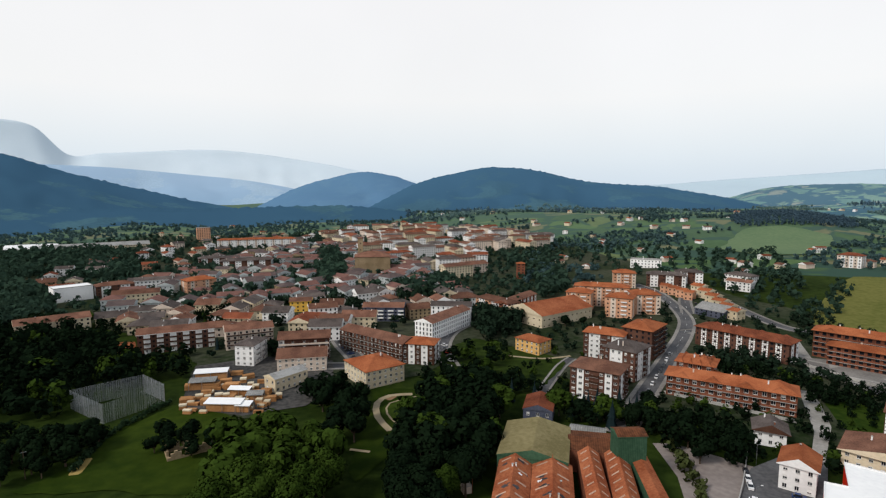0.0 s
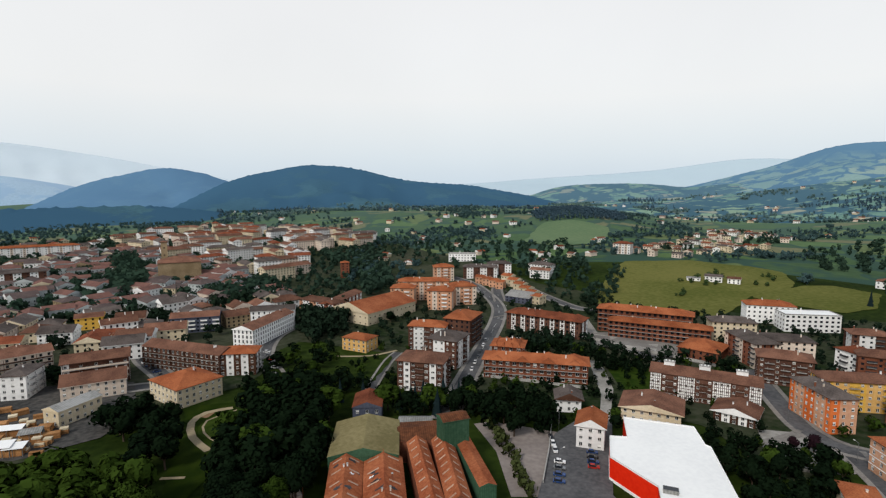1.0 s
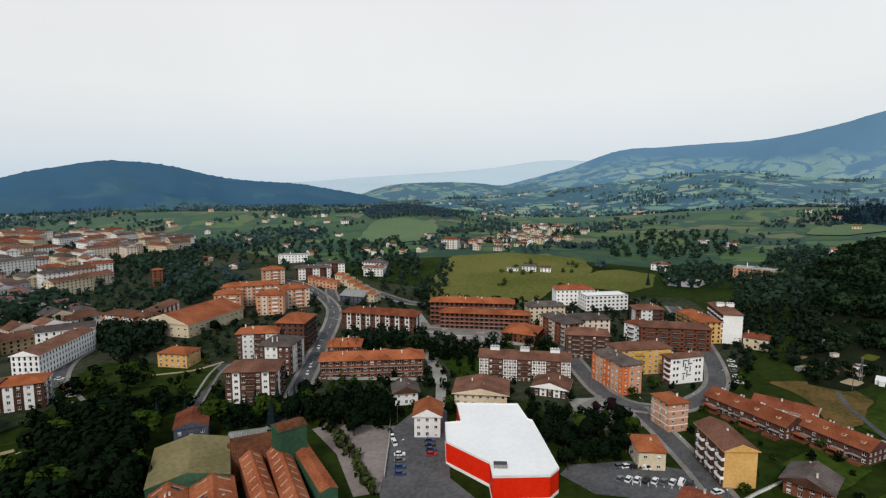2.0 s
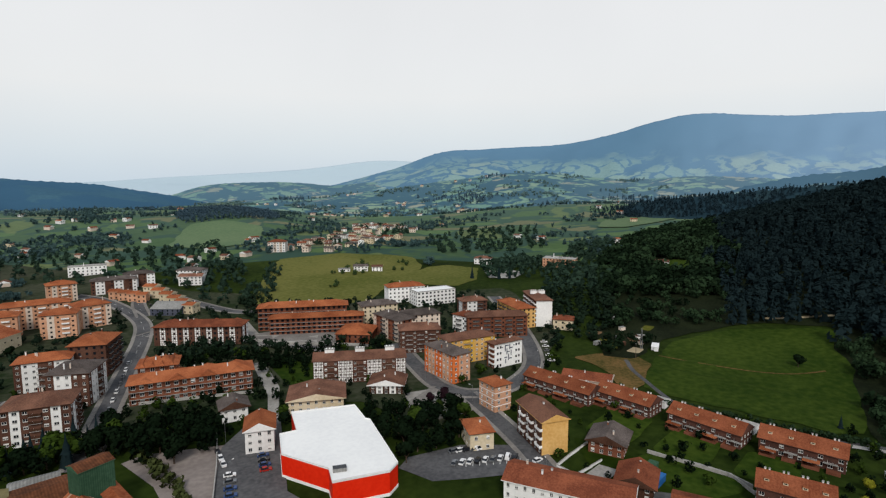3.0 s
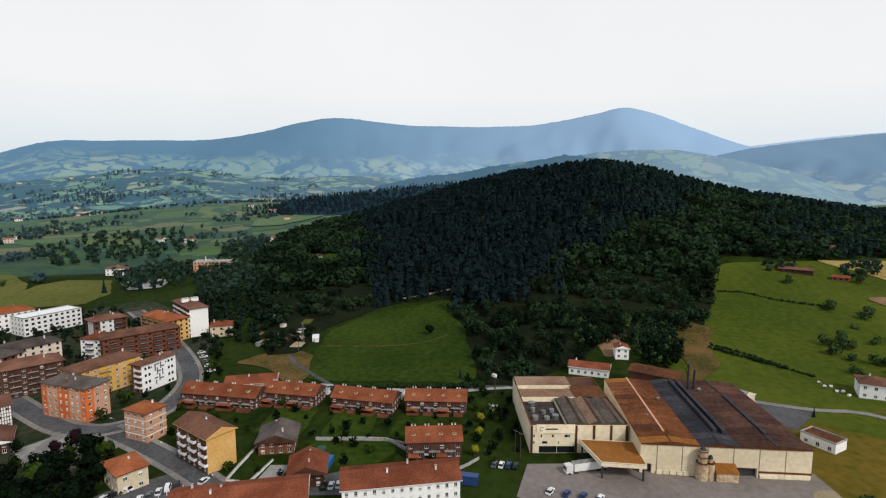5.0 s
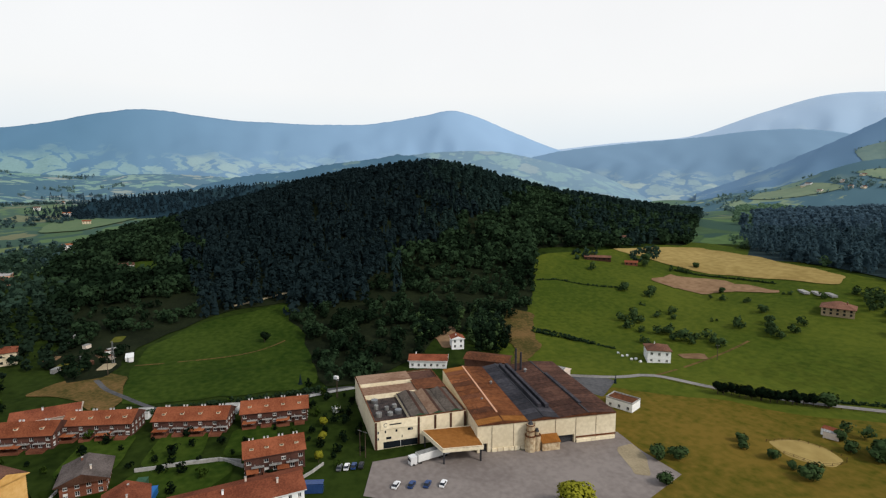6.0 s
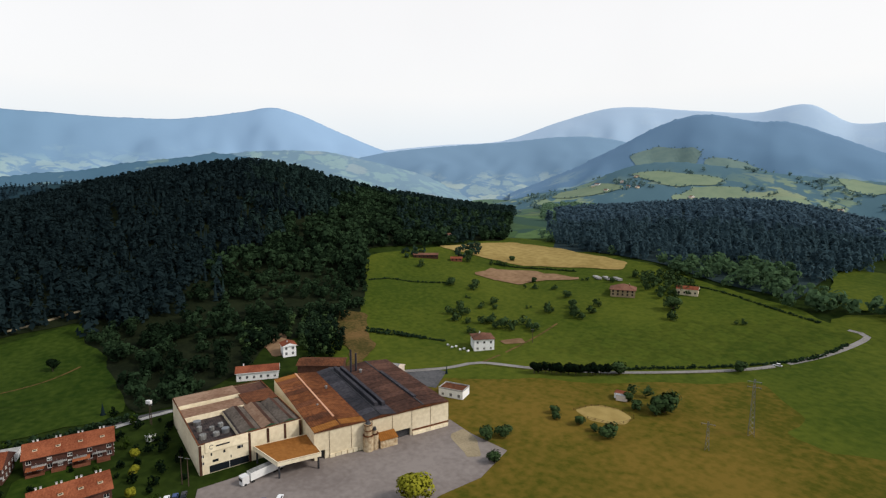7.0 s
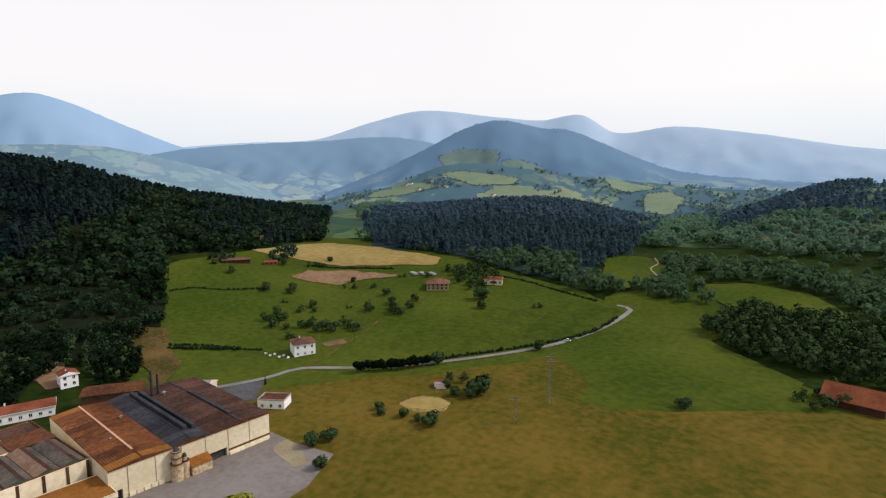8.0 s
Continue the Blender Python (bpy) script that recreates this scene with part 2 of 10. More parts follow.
M = {
    "tile_orange": material("roof_tile_orange", (0.24, 0.068, 0.028), (0.40, 0.135, 0.058), 0.9, 0.9, 0, 0.05, 0.35, 0.16),
    "tile_red": material("roof_tile_red", (0.14, 0.042, 0.023), (0.27, 0.086, 0.044), 0.9, 0.9, 0, 0.05, 0.35, 0.2),
    "tile_brown": material("roof_tile_brown", (0.1118, 0.05418, 0.03784), (0.2279, 0.1135, 0.07568), 0.9, 0.9, 0, 0.05, 0.35, 0.3),
    "old_sheet": material("faded_sheet_roof", (0.17, 0.095, 0.06), (0.29, 0.19, 0.13), 0.4, 0.8, 0, 0.03),
    "tile_grey": material("roof_tile_grey", (0.0672, 0.05504, 0.0504), (0.1428, 0.1187, 0.108), 0.9, 0.9, 0, 0.05, 0.35, 0.22),
    "white": material("white_render", (0.72, 0.72, 0.71), (0.85, 0.85, 0.84), 0.5, 0.9, 0, 0.01),
    "cream": material("cream_render", (0.52, 0.44, 0.30), (0.66, 0.57, 0.42), 0.5, 0.9, 0, 0.01),
    "pale": material("pale_render", (0.55, 0.46, 0.385), (0.69, 0.59, 0.50), 0.5, 0.9, 0, 0.01),
    "salmon": material("salmon_render", (0.47, 0.245, 0.145), (0.60, 0.345, 0.225), 0.5, 0.9, 0, 0.01),
    "orange": material("orange_render", (0.58, 0.130, 0.032), (0.68, 0.180, 0.052), 0.5, 0.9, 0, 0.01, vary=0.05),
    "yellow": material("yellow_render", (0.62, 0.36, 0.06), (0.74, 0.46, 0.10), 0.5, 0.9, 0, 0.01, vary=0.05),
    "ochre": material("ochre_render", (0.58, 0.33, 0.10), (0.70, 0.44, 0.17), 0.5, 0.9, 0, 0.01, vary=0.05),
    "brick": material("brown_brick", (0.15, 0.055, 0.032), (0.26, 0.10, 0.06), 1.5, 0.92, 0, 0.02, 0.25, 0.15, axis="Z"),
    "brick_dark": material("dark_brick", (0.07, 0.035, 0.028), (0.13, 0.06, 0.045), 1.5, 0.92, 0, 0.02, 0.25, 0.15, axis="Z"),
    "stone": material("sandstone", (0.26, 0.19, 0.11), (0.42, 0.32, 0.20), 0.7, 0.92, 0, 0.03, 0.5, axis="Z"),
    "blue_grey": material("slate_blue_render", (0.05, 0.06, 0.09), (0.10, 0.11, 0.15), 0.6, 0.85),
    "brown_wall": material("brown_render", (0.075, 0.036, 0.026), (0.13, 0.065, 0.045), 0.8, 0.9, 0, 0.01),
    "tile_works": material("old_works_tiles", (0.24, 0.065, 0.028), (0.40, 0.14, 0.065), 0.5, 0.9, 0, 0.05, 0.35, 0.12),
    "rooflight": material("dusty_rooflight", (0.34, 0.20, 0.13), (0.50, 0.34, 0.25), 0.8, 0.6),
    # Near-black floor: the shade under the trees is put into its colour.
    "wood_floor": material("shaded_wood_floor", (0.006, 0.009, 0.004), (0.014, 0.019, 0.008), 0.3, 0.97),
    "hedge_leaf": leafy("grey_green_hedge", (0.029, 0.0405, 0.0144), (0.0696, 0.0837, 0.0288)),
    "timber": material("dark_stained_timber", (0.045, 0.022, 0.014), (0.09, 0.045, 0.03), 1.2, 0.75, 0, 0.01),
    "frame": material("white_window_frame", (0.68, 0.68, 0.66), (0.78, 0.78, 0.76), 1.0, 0.5),
    "glass": glass("window_glass", (0.012, 0.015, 0.02)),
    "concrete": material("concrete", (0.26, 0.255, 0.24), (0.42, 0.41, 0.39), 0.5, 0.92, 0, 0.01),
    "asphalt": material("asphalt", (0.062, 0.063, 0.067), (0.115, 0.115, 0.118), 0.35, 0.9, 0, 0.01),
    "pavement": material("pale_paving", (0.16, 0.15, 0.14), (0.26, 0.245, 0.225), 0.4, 0.9, 0, 0.01),
    "plaza": material("pale_plaza_paving", (0.24, 0.23, 0.21), (0.36, 0.345, 0.32), 0.4, 0.9, 0, 0.01),
    "rust_sheet": material("patched_rusty_sheet", (0.080, 0.031, 0.016), (0.27, 0.098, 0.038), 0.5, 0.8, 0, 0.03, vary=0.55, big=0.3),
    "soot_sheet": material("sooty_sheet", (0.018, 0.019, 0.025), (0.052, 0.049, 0.055), 0.4, 0.6, 0, 0.03, vary=0.4),
    "soot_brown": material("sooty_brown_sheet", (0.040, 0.022, 0.018), (0.105, 0.052, 0.036), 0.4, 0.75, 0, 0.03, vary=0.25),
    "gravel": material("gravel_path", (0.27, 0.22, 0.14), (0.38, 0.31, 0.20), 0.6, 0.95, 0, 0.02),
    "hay_green": material("bright_hay_meadow", (0.037, 0.059, 0.006), (0.078, 0.096, 0.011), 0.13, 0.97, 0, 0.10, big=0.09),
    # Darker copy of the lush grass, with shade put into its base colour.
    "lawn": material("shaded_lawn", (0.010, 0.022, 0.0018), (0.027, 0.044, 0.004), 0.08, 0.97, 0, 0.08),
    "yard_dark": material("dark_worn_yard", (0.035, 0.036, 0.036), (0.095, 0.090, 0.084), 0.25, 0.92, 0, 0.01),
    "yard": material("stained_concrete_yard", (0.1898, 0.161, 0.1472), (0.2645, 0.23, 0.2093), 0.25, 0.92, 0, 0.01),
    "roof_white": material("white_membrane_roof", (0.78, 0.79, 0.79), (0.86, 0.87, 0.86), 0.3, 0.7, vary=0.03),
    "red_panel": material("red_cladding", (0.66, 0.016, 0.004), (0.75, 0.030, 0.008), 0.4, 0.4, 0, 0.0, 0, 0.03),
    "rust_roof": material("rusted_sheet_roof", (0.075, 0.032, 0.018), (0.19, 0.072, 0.034), 0.35, 0.8, 0.1, 0.04, 0.8, 0.12),
    "rust_brown": material("brown_rusted_sheet", (0.10, 0.036, 0.016), (0.24, 0.088, 0.034), 0.35, 0.8, 0.0, 0.04, 0.8, 0.08),
    "rust_bright": material("orange_sheet_roof", (0.24, 0.092, 0.020), (0.36, 0.15, 0.038), 0.3, 0.75, 0.1, 0.04, 0.8, 0.05),
    "dark_roof": material("sooty_sheet_roof", (0.022, 0.020, 0.022), (0.085, 0.065, 0.06), 0.3, 0.7, 0.1, 0.04, 0.8, 0.1),
    "olive_roof": material("olive_sheet_roof", (0.17, 0.145, 0.065), (0.27, 0.23, 0.115), 0.3, 0.8, 0.0, 0.03, 0.9, 0.05),
    "grey_roof": material("grey_fibre_cement_roof", (0.20, 0.20, 0.19), (0.36, 0.36, 0.35), 0.4, 0.85, 0, 0.04, 0.9, 0.1),
    "green_wall": material("green_cladding", (0.035, 0.085, 0.05), (0.06, 0.13, 0.08), 0.5, 0.7, 0, 0.02, 0.6),
    "cream_wall": material("stained_cream_cladding", (0.68, 0.58, 0.40), (0.85, 0.75, 0.55), 0.35, 0.8, 0, 0.02),
    "stained_wall": material("rust_streaked_cladding", (0.30, 0.19, 0.10), (0.66, 0.55, 0.37), 0.45, 0.85, 0, 0.02),
    "dark_sheet": material("weathered_grey_sheet", (0.075, 0.062, 0.052), (0.17, 0.14, 0.115), 0.5, 0.8, 0, 0.03),
    "metal": material("galvanised_steel", (0.22, 0.23, 0.24), (0.36, 0.37, 0.38), 1.0, 0.45, 0.8),
    "soot": material("dark_machinery", (0.03, 0.03, 0.035), (0.08, 0.08, 0.085), 1.0, 0.6, 0.3),
    "wood": material("stacked_timber", (0.33, 0.155, 0.060), (0.50, 0.265, 0.115), 1.2, 0.85, 0, 0.02, 0.3, 0.25),
    "bark": material("bark", (0.05, 0.035, 0.025), (0.10, 0.075, 0.055), 1.5, 0.95, 0, 0.05),
    "soil": material("ploughed_soil", (0.165, 0.098, 0.052), (0.26, 0.165, 0.095), 0.12, 0.97, 0, 0.05),
    "hay": material("ripe_hay_field", (0.24, 0.17, 0.055), (0.36, 0.265, 0.095), 0.08, 0.97, 0, 0.05),
    "grass": material("meadow_grass", (0.008, 0.0165, 0.002), (0.024, 0.040, 0.006), 0.12, 0.97, 0, 0.08),
    "bank": material("dry_earth_bank", (0.050, 0.046, 0.012), (0.15, 0.090, 0.034), 0.3, 0.97, 0, 0.08),
    # Muted green: distance haze is put into this field's colour.
    "far_field": material("hazed_green_field", (0.088, 0.140, 0.074), (0.122, 0.172, 0.090), 0.1, 0.97, big=0.1),
    "worn": material("worn_yellowed_pasture", (0.056, 0.074, 0.010), (0.118, 0.108, 0.020), 0.16, 0.97, 0, 0.1, big=0.10),
    "lush": material("lush_grass", (0.014, 0.032, 0.003), (0.040, 0.064, 0.008), 0.15, 0.97, 0, 0.10, big=0.10),
    "dry": material("dry_meadow", (0.066, 0.070, 0.007), (0.172, 0.116, 0.020), 0.15, 0.97, 0, 0.12, big=0.10),
    "field": material("yellow_green_field", (0.074, 0.086, 0.018), (0.128, 0.126, 0.036), 0.14, 0.97, 0, 0.10, big=0.09),
    "town": material("town_ground", (0.015, 0.027, 0.009), (0.058, 0.062, 0.040), 0.12, 0.95),
    "tile_row": material("red_row_tiles", (0.165, 0.048, 0.023), (0.30, 0.098, 0.047), 0.9, 0.9, 0, 0.05, 0.35, 0.12),
    "leaf": leafy("broad_leaves", (0.0030, 0.0068, 0.0042), (0.0105, 0.0208, 0.0090), 0.25, 0.26, 0.2),
    "leaf_light": leafy("light_leaves", (0.0085, 0.0195, 0.0038), (0.040, 0.068, 0.011)),
    "leaf_yellow": leafy("yellow_leaves", (0.14, 0.15, 0.01), (0.28, 0.27, 0.03)),
    "leaf_purple": leafy("purple_leaves", (0.010, 0.006, 0.008), (0.028, 0.013, 0.018)),
    "needle": leafy("pine_needles", (0.0106, 0.0212, 0.0256), (0.0200, 0.0360, 0.0384), 0.25, 0.28, 0.35),
    # Paler, bluer copy of the leaves, with distance haze put into it.
    "leaf_far": leafy("hazed_far_leaves", (0.050, 0.094, 0.100), (0.078, 0.134, 0.128), 0.25, 0.22, 0.4),
    "black": material("black_rubber", (0.015, 0.015, 0.015), (0.03, 0.03, 0.03), 2, 0.7),
    "car_white": material("white_car_paint", (0.70, 0.70, 0.70), (0.78, 0.78, 0.78), 1, 0.25, spec=0.5),
    "car_grey": material("grey_car_paint", (0.20, 0.21, 0.22), (0.27, 0.28, 0.29), 1, 0.25, 0.5, spec=0.5),
    "car_black": material("black_car_paint", (0.012, 0.012, 0.014), (0.02, 0.02, 0.022), 1, 0.2, spec=0.5),
    "car_blue": material("blue_car_paint", (0.02, 0.05, 0.16), (0.03, 0.07, 0.2), 1, 0.2, 0.2, spec=0.5),
    "car_red": material("red_car_paint", (0.35, 0.02, 0.015), (0.42, 0.03, 0.02), 1, 0.2, 0.1, spec=0.5),
    "blue": material("blue_tarpaulin", (0.02, 0.10, 0.30), (0.03, 0.15, 0.4), 1, 0.5),
    "net": material("grey_netting", (0.20, 0.22, 0.235), (0.30, 0.32, 0.335), 0.6, 0.8),
    "paint": material("white_line_paint", (0.6, 0.6, 0.58), (0.75, 0.75, 0.72), 1.0, 0.8),
}
# Far woods with distance haze put into every tone.
M["hazy_woods"] = parcels("hazy_blue_woods", ((0.100, 0.190, 0.252), (0.090, 0.175, 0.241)), 130, (0.45, (0.071, 0.150, 0.230)), haze_tint=(1600, 2300, (0.109, 0.215, 0.347), 0.8), grain_by=0.1)
M["leaf_mid"] = leafy("hillside_leaves", (0.0180, 0.0360, 0.0190), (0.036, 0.066, 0.030), 0.25, 0.24, 0.3)
# Tile and wall copies for the far old town, haze painted into them.
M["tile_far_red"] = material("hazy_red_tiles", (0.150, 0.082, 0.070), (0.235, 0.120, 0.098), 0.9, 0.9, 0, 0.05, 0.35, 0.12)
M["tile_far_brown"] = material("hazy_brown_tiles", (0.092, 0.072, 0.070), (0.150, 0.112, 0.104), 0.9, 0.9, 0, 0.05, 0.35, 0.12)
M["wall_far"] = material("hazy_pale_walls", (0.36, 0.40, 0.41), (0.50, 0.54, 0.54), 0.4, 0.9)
# Lighter copy of the broad leaves, brightened for the hill wood.
M["leaf_hill"] = leafy("lightened_hill_leaves", (0.0060, 0.0130, 0.0080), (0.0165, 0.0320, 0.0150), 0.25, 0.24, 0.3)
# Town leaves lightened in two steps by range: haze put into both.
M["leaf_town"] = leafy("hazed_town_leaves", (0.0080, 0.0165, 0.0110), (0.021, 0.038, 0.022), 0.25, 0.26, 0.2)
M["leaf_haze"] = leafy("hazed_far_town_leaves", (0.022, 0.046, 0.034), (0.046, 0.080, 0.052), 0.25, 0.26, 0.3)
# Second copy of the pine needles with more light put into its colour.
M["needle_lit"] = leafy("lit_pine_needles", (0.0165, 0.0340, 0.0330), (0.0290, 0.0540, 0.0460), 0.25, 0.3, 0.35)
# Side-valley, spur and slope foliage with haze painted into each tone.
M["leaf_side"] = leafy("hazed_side_valley_leaves", (0.1127, 0.1978, 0.1288), (0.1587, 0.2622, 0.1587), 0.25, 0.2, 0.5)
M["needle_far"] = leafy("hazed_far_needles", (0.0792, 0.1342, 0.176), (0.0946, 0.1562, 0.198), 0.25, 0.15, 0.55)
M["needle_glen"] = leafy("hazed_glen_needles", (0.056, 0.1008, 0.121), (0.06944, 0.121, 0.1411), 0.25, 0.15, 0.55)
M["needle_spur"] = leafy("hazed_spur_needles", (0.018, 0.036, 0.050), (0.028, 0.052, 0.066), 0.25, 0.25, 0.4)
M["leaf_glen"] = leafy("hazed_glen_leaves", (0.0624, 0.1176, 0.0624), (0.1032, 0.174, 0.0816), 0.25, 0.22, 0.5)
M["leaf_slope"] = leafy("hazed_slope_leaves", (0.170, 0.270, 0.270), (0.200, 0.300, 0.285), 0.25, 0.2, 0.6)
M["leaf_meadow"] = leafy("meadow_bush_leaves", (0.02128, 0.04144, 0.0168), (0.06048, 0.09856, 0.03584))
# Country and foothills go paler and bluer with range: haze in the colour.
M["country"] = parcels("hazed_countryside", ((0.068, 0.116, 0.042), (0.118, 0.150, 0.058), (0.056, 0.100, 0.040), (0.155, 0.146, 0.078), (0.085, 0.139, 0.052), (0.052, 0.090, 0.043)), 85, (0.55, (0.034, 0.068, 0.052)), haze_tint=(520, 1700, (0.138, 0.212, 0.165), 0.55), grain_by=0.14, hedges=0.2)
M["near_hills"] = parcels("hazed_hill_pasture_and_woods", ((0.180, 0.294, 0.222), (0.222, 0.320, 0.236), (0.144, 0.254, 0.216), (0.275, 0.300, 0.244), (0.196, 0.304, 0.232)), 85, (0.485, (0.056, 0.120, 0.160)), haze_tint=(1700, 2800, (0.144, 0.247, 0.324), 0.35), mist_tint=((0.269, 0.388, 0.486), 0.6), wood_scale=0.0075, grain_by=0.12, hedges=0.24)
M["rise_pastures"] = parcels("green_rise_pastures", ((0.120, 0.205, 0.098), (0.150, 0.228, 0.108), (0.096, 0.176, 0.094), (0.170, 0.215, 0.120)), 80, (0.49, (0.030, 0.068, 0.078)), wood_scale=0.008, grain_by=0.14, hedges=0.26)
# Dark bluish tones with the spur's shade put into the colour.
M["pine_spur"] = parcels("shaded_pine_spur", ((0.020, 0.042, 0.052), (0.024, 0.048, 0.058)), 60, (0.45, (0.017, 0.037, 0.050)), grain_by=0.25)
# Far slope pastures, lightened and blued by haze put into the colour.
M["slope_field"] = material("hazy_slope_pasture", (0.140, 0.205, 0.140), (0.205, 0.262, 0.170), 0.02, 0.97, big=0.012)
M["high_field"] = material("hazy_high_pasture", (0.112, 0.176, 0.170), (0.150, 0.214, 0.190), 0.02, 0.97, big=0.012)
# Dark bluish floor, with tree shade and haze put into the colour.
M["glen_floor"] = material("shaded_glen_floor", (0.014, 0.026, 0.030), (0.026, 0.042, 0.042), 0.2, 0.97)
# Slope and ridge covers: distance haze is part of each base colour.
M["meadow_hills"] = parcels("hazed_slope_meadows_and_woods", ((0.2012, 0.2587, 0.161), (0.2472, 0.2875, 0.1725), (0.1667, 0.23, 0.1552), (0.2127, 0.2702, 0.1667)), 95, (0.455, (0.0713, 0.1357, 0.1702)), haze_tint=(1300, 2000, (0.138, 0.23, 0.253), 0.3), wood_scale=0.0065, grain_by=0.08, hedges=0.2, treeline=(150, 205, 120))
M["far_hills"] = parcels("hazed_far_hill_woods", ((0.225, 0.335, 0.315), (0.200, 0.312, 0.305), (0.262, 0.355, 0.315), (0.190, 0.300, 0.298)), 120, (0.52, (0.094, 0.188, 0.276)), haze_tint=(2700, 3500, (0.124, 0.240, 0.360), 0.55), mist_tint=((0.333, 0.480, 0.670), 0.75), grain_by=0.08, wood_scale=0.006, treeline=(320, 400, 260), hedges=0.18)
M["blue_hills"] = parcels("hazed_blue_woods", ((0.305, 0.432, 0.541), (0.285, 0.412, 0.530)), 320, (0.45, (0.245, 0.378, 0.520)), haze_tint=(3200, 4200, (0.452, 0.572, 0.714), 0.88), grain_by=0.1)
M["flank_woods"] = parcels("hazed_flank_woods_and_pastures", ((0.300, 0.399, 0.416), (0.260, 0.361, 0.400), (0.330, 0.418, 0.416)), 120, (0.49, (0.165, 0.266, 0.374)), haze_tint=(2600, 3100, (0.200, 0.314, 0.437), 0.7), wood_scale=0.006, grain_by=0.06, treeline=(190, 260, 220), hedges=0.18)
M["mid_woods"] = parcels("hazed_mid_hill_woods", ((0.2496, 0.33, 0.2988), (0.2124, 0.3024, 0.2868)), 120, (0.50, (0.0936, 0.1728, 0.258)), haze_tint=(1700, 2400, (0.198, 0.3144, 0.462), 0.65), wood_scale=0.006, grain_by=0.08, treeline=(175, 235, 210), hedges=0.15)
M["dark_woods"] = parcels("hazed_dark_hill_woods", ((0.048, 0.108, 0.147), (0.057, 0.125, 0.161)), 120, (0.43, (0.039, 0.096, 0.155)), haze_tint=(1800, 2450, (0.051, 0.122, 0.201), 0.7), grain_by=0.12)
M["spur_woods"] = parcels("spur_woods_in_haze", ((0.155, 0.235, 0.226), (0.190, 0.265, 0.231)), 110, (0.40, (0.066, 0.135, 0.194)), haze_tint=(1500, 2100, (0.085, 0.165, 0.236), 0.4), grain_by=0.1, hedges=0.12)
M["pale_range"] = parcels("hazed_pale_range", ((0.43, 0.535, 0.605), (0.425, 0.53, 0.60)), 900, (0.5, (0.42, 0.525, 0.595)), grain_by=0.01)
M["pale_hills"] = parcels("hazed_very_far_hills", ((0.60, 0.69, 0.755), (0.595, 0.687, 0.752)), 900, (0.5, (0.59, 0.682, 0.747)), grain_by=0.01)


def ease(a, b, v):
    v = min(1.0, max(0.0, (v - a) / (b - a)))
    return v * v * (3 - 2 * v)


def bump(x, y, az, r, high, near, far, left, right):
    """A hill that stands at azimuth az (clockwise from +y) and distance r, with its own spread on each side."""
    s, c = math.sin(math.radians(az)), math.cos(math.radians(az))
    u, v = x * s + y * c - r, x * c - y * s
    return high * math.exp(-0.5 * ((u / (near if u < 0 else far)) ** 2 + (v / (left if v < 0 else right)) ** 2))


def height(x, y):
    """The lie of the land in metres over the town's level."""
    r = math.hypot(x, y)
    az = math.degrees(math.atan2(x, y)) % 360
    if az > 270:
        az -= 360
    h = max(0.0, bump(x, y, 106, 800, 117, 200, 300, 240, 132) - 4)
    h += max(0.0, bump(x, y, 124, 900, 55, 170, 250, 130, 120) - 2)
    h += max(0.0, bump(x, y, 141, 540, 22, 110, 240, 170, 190) - 2)
    h += bump(x, y, 41, 690, 16, 110, 200, 160, 160)
    h += bump(x, y, 20, 1500, 30, 350, 400, 330, 330)
    h += bump(x, y, 10, 1350, 10, 250, 300, 250, 250)
    h += bump(x, y, 70, 1500, 35, 400, 500, 300, 300)
    h += bump(x, y, 33.5, 1190, 27, 90, 150, 95, 90)
    h += bump(x, y, 184, 1000, 84, 270, 400, 120, 300)
    h += bump(x, y, 157, 930, 56, 230, 260, 180, 125)
    h += bump(x, y, 140, 1250, 30, 300, 400, 150, 200)
    far = ease(700, 2600, r)
    h += far * (15 + 20 * ease(5, 40, az) * (1 - ease(200, 260, az)))
    w = ease(650, 1300, r)
    h += w * (7 * math.sin(x / 190 + 1.3) * math.sin(y / 230 + 0.4) + 5 * math.sin(x / 83 + y / 120))
    return h


from mathutils.bvhtree import BVHTree


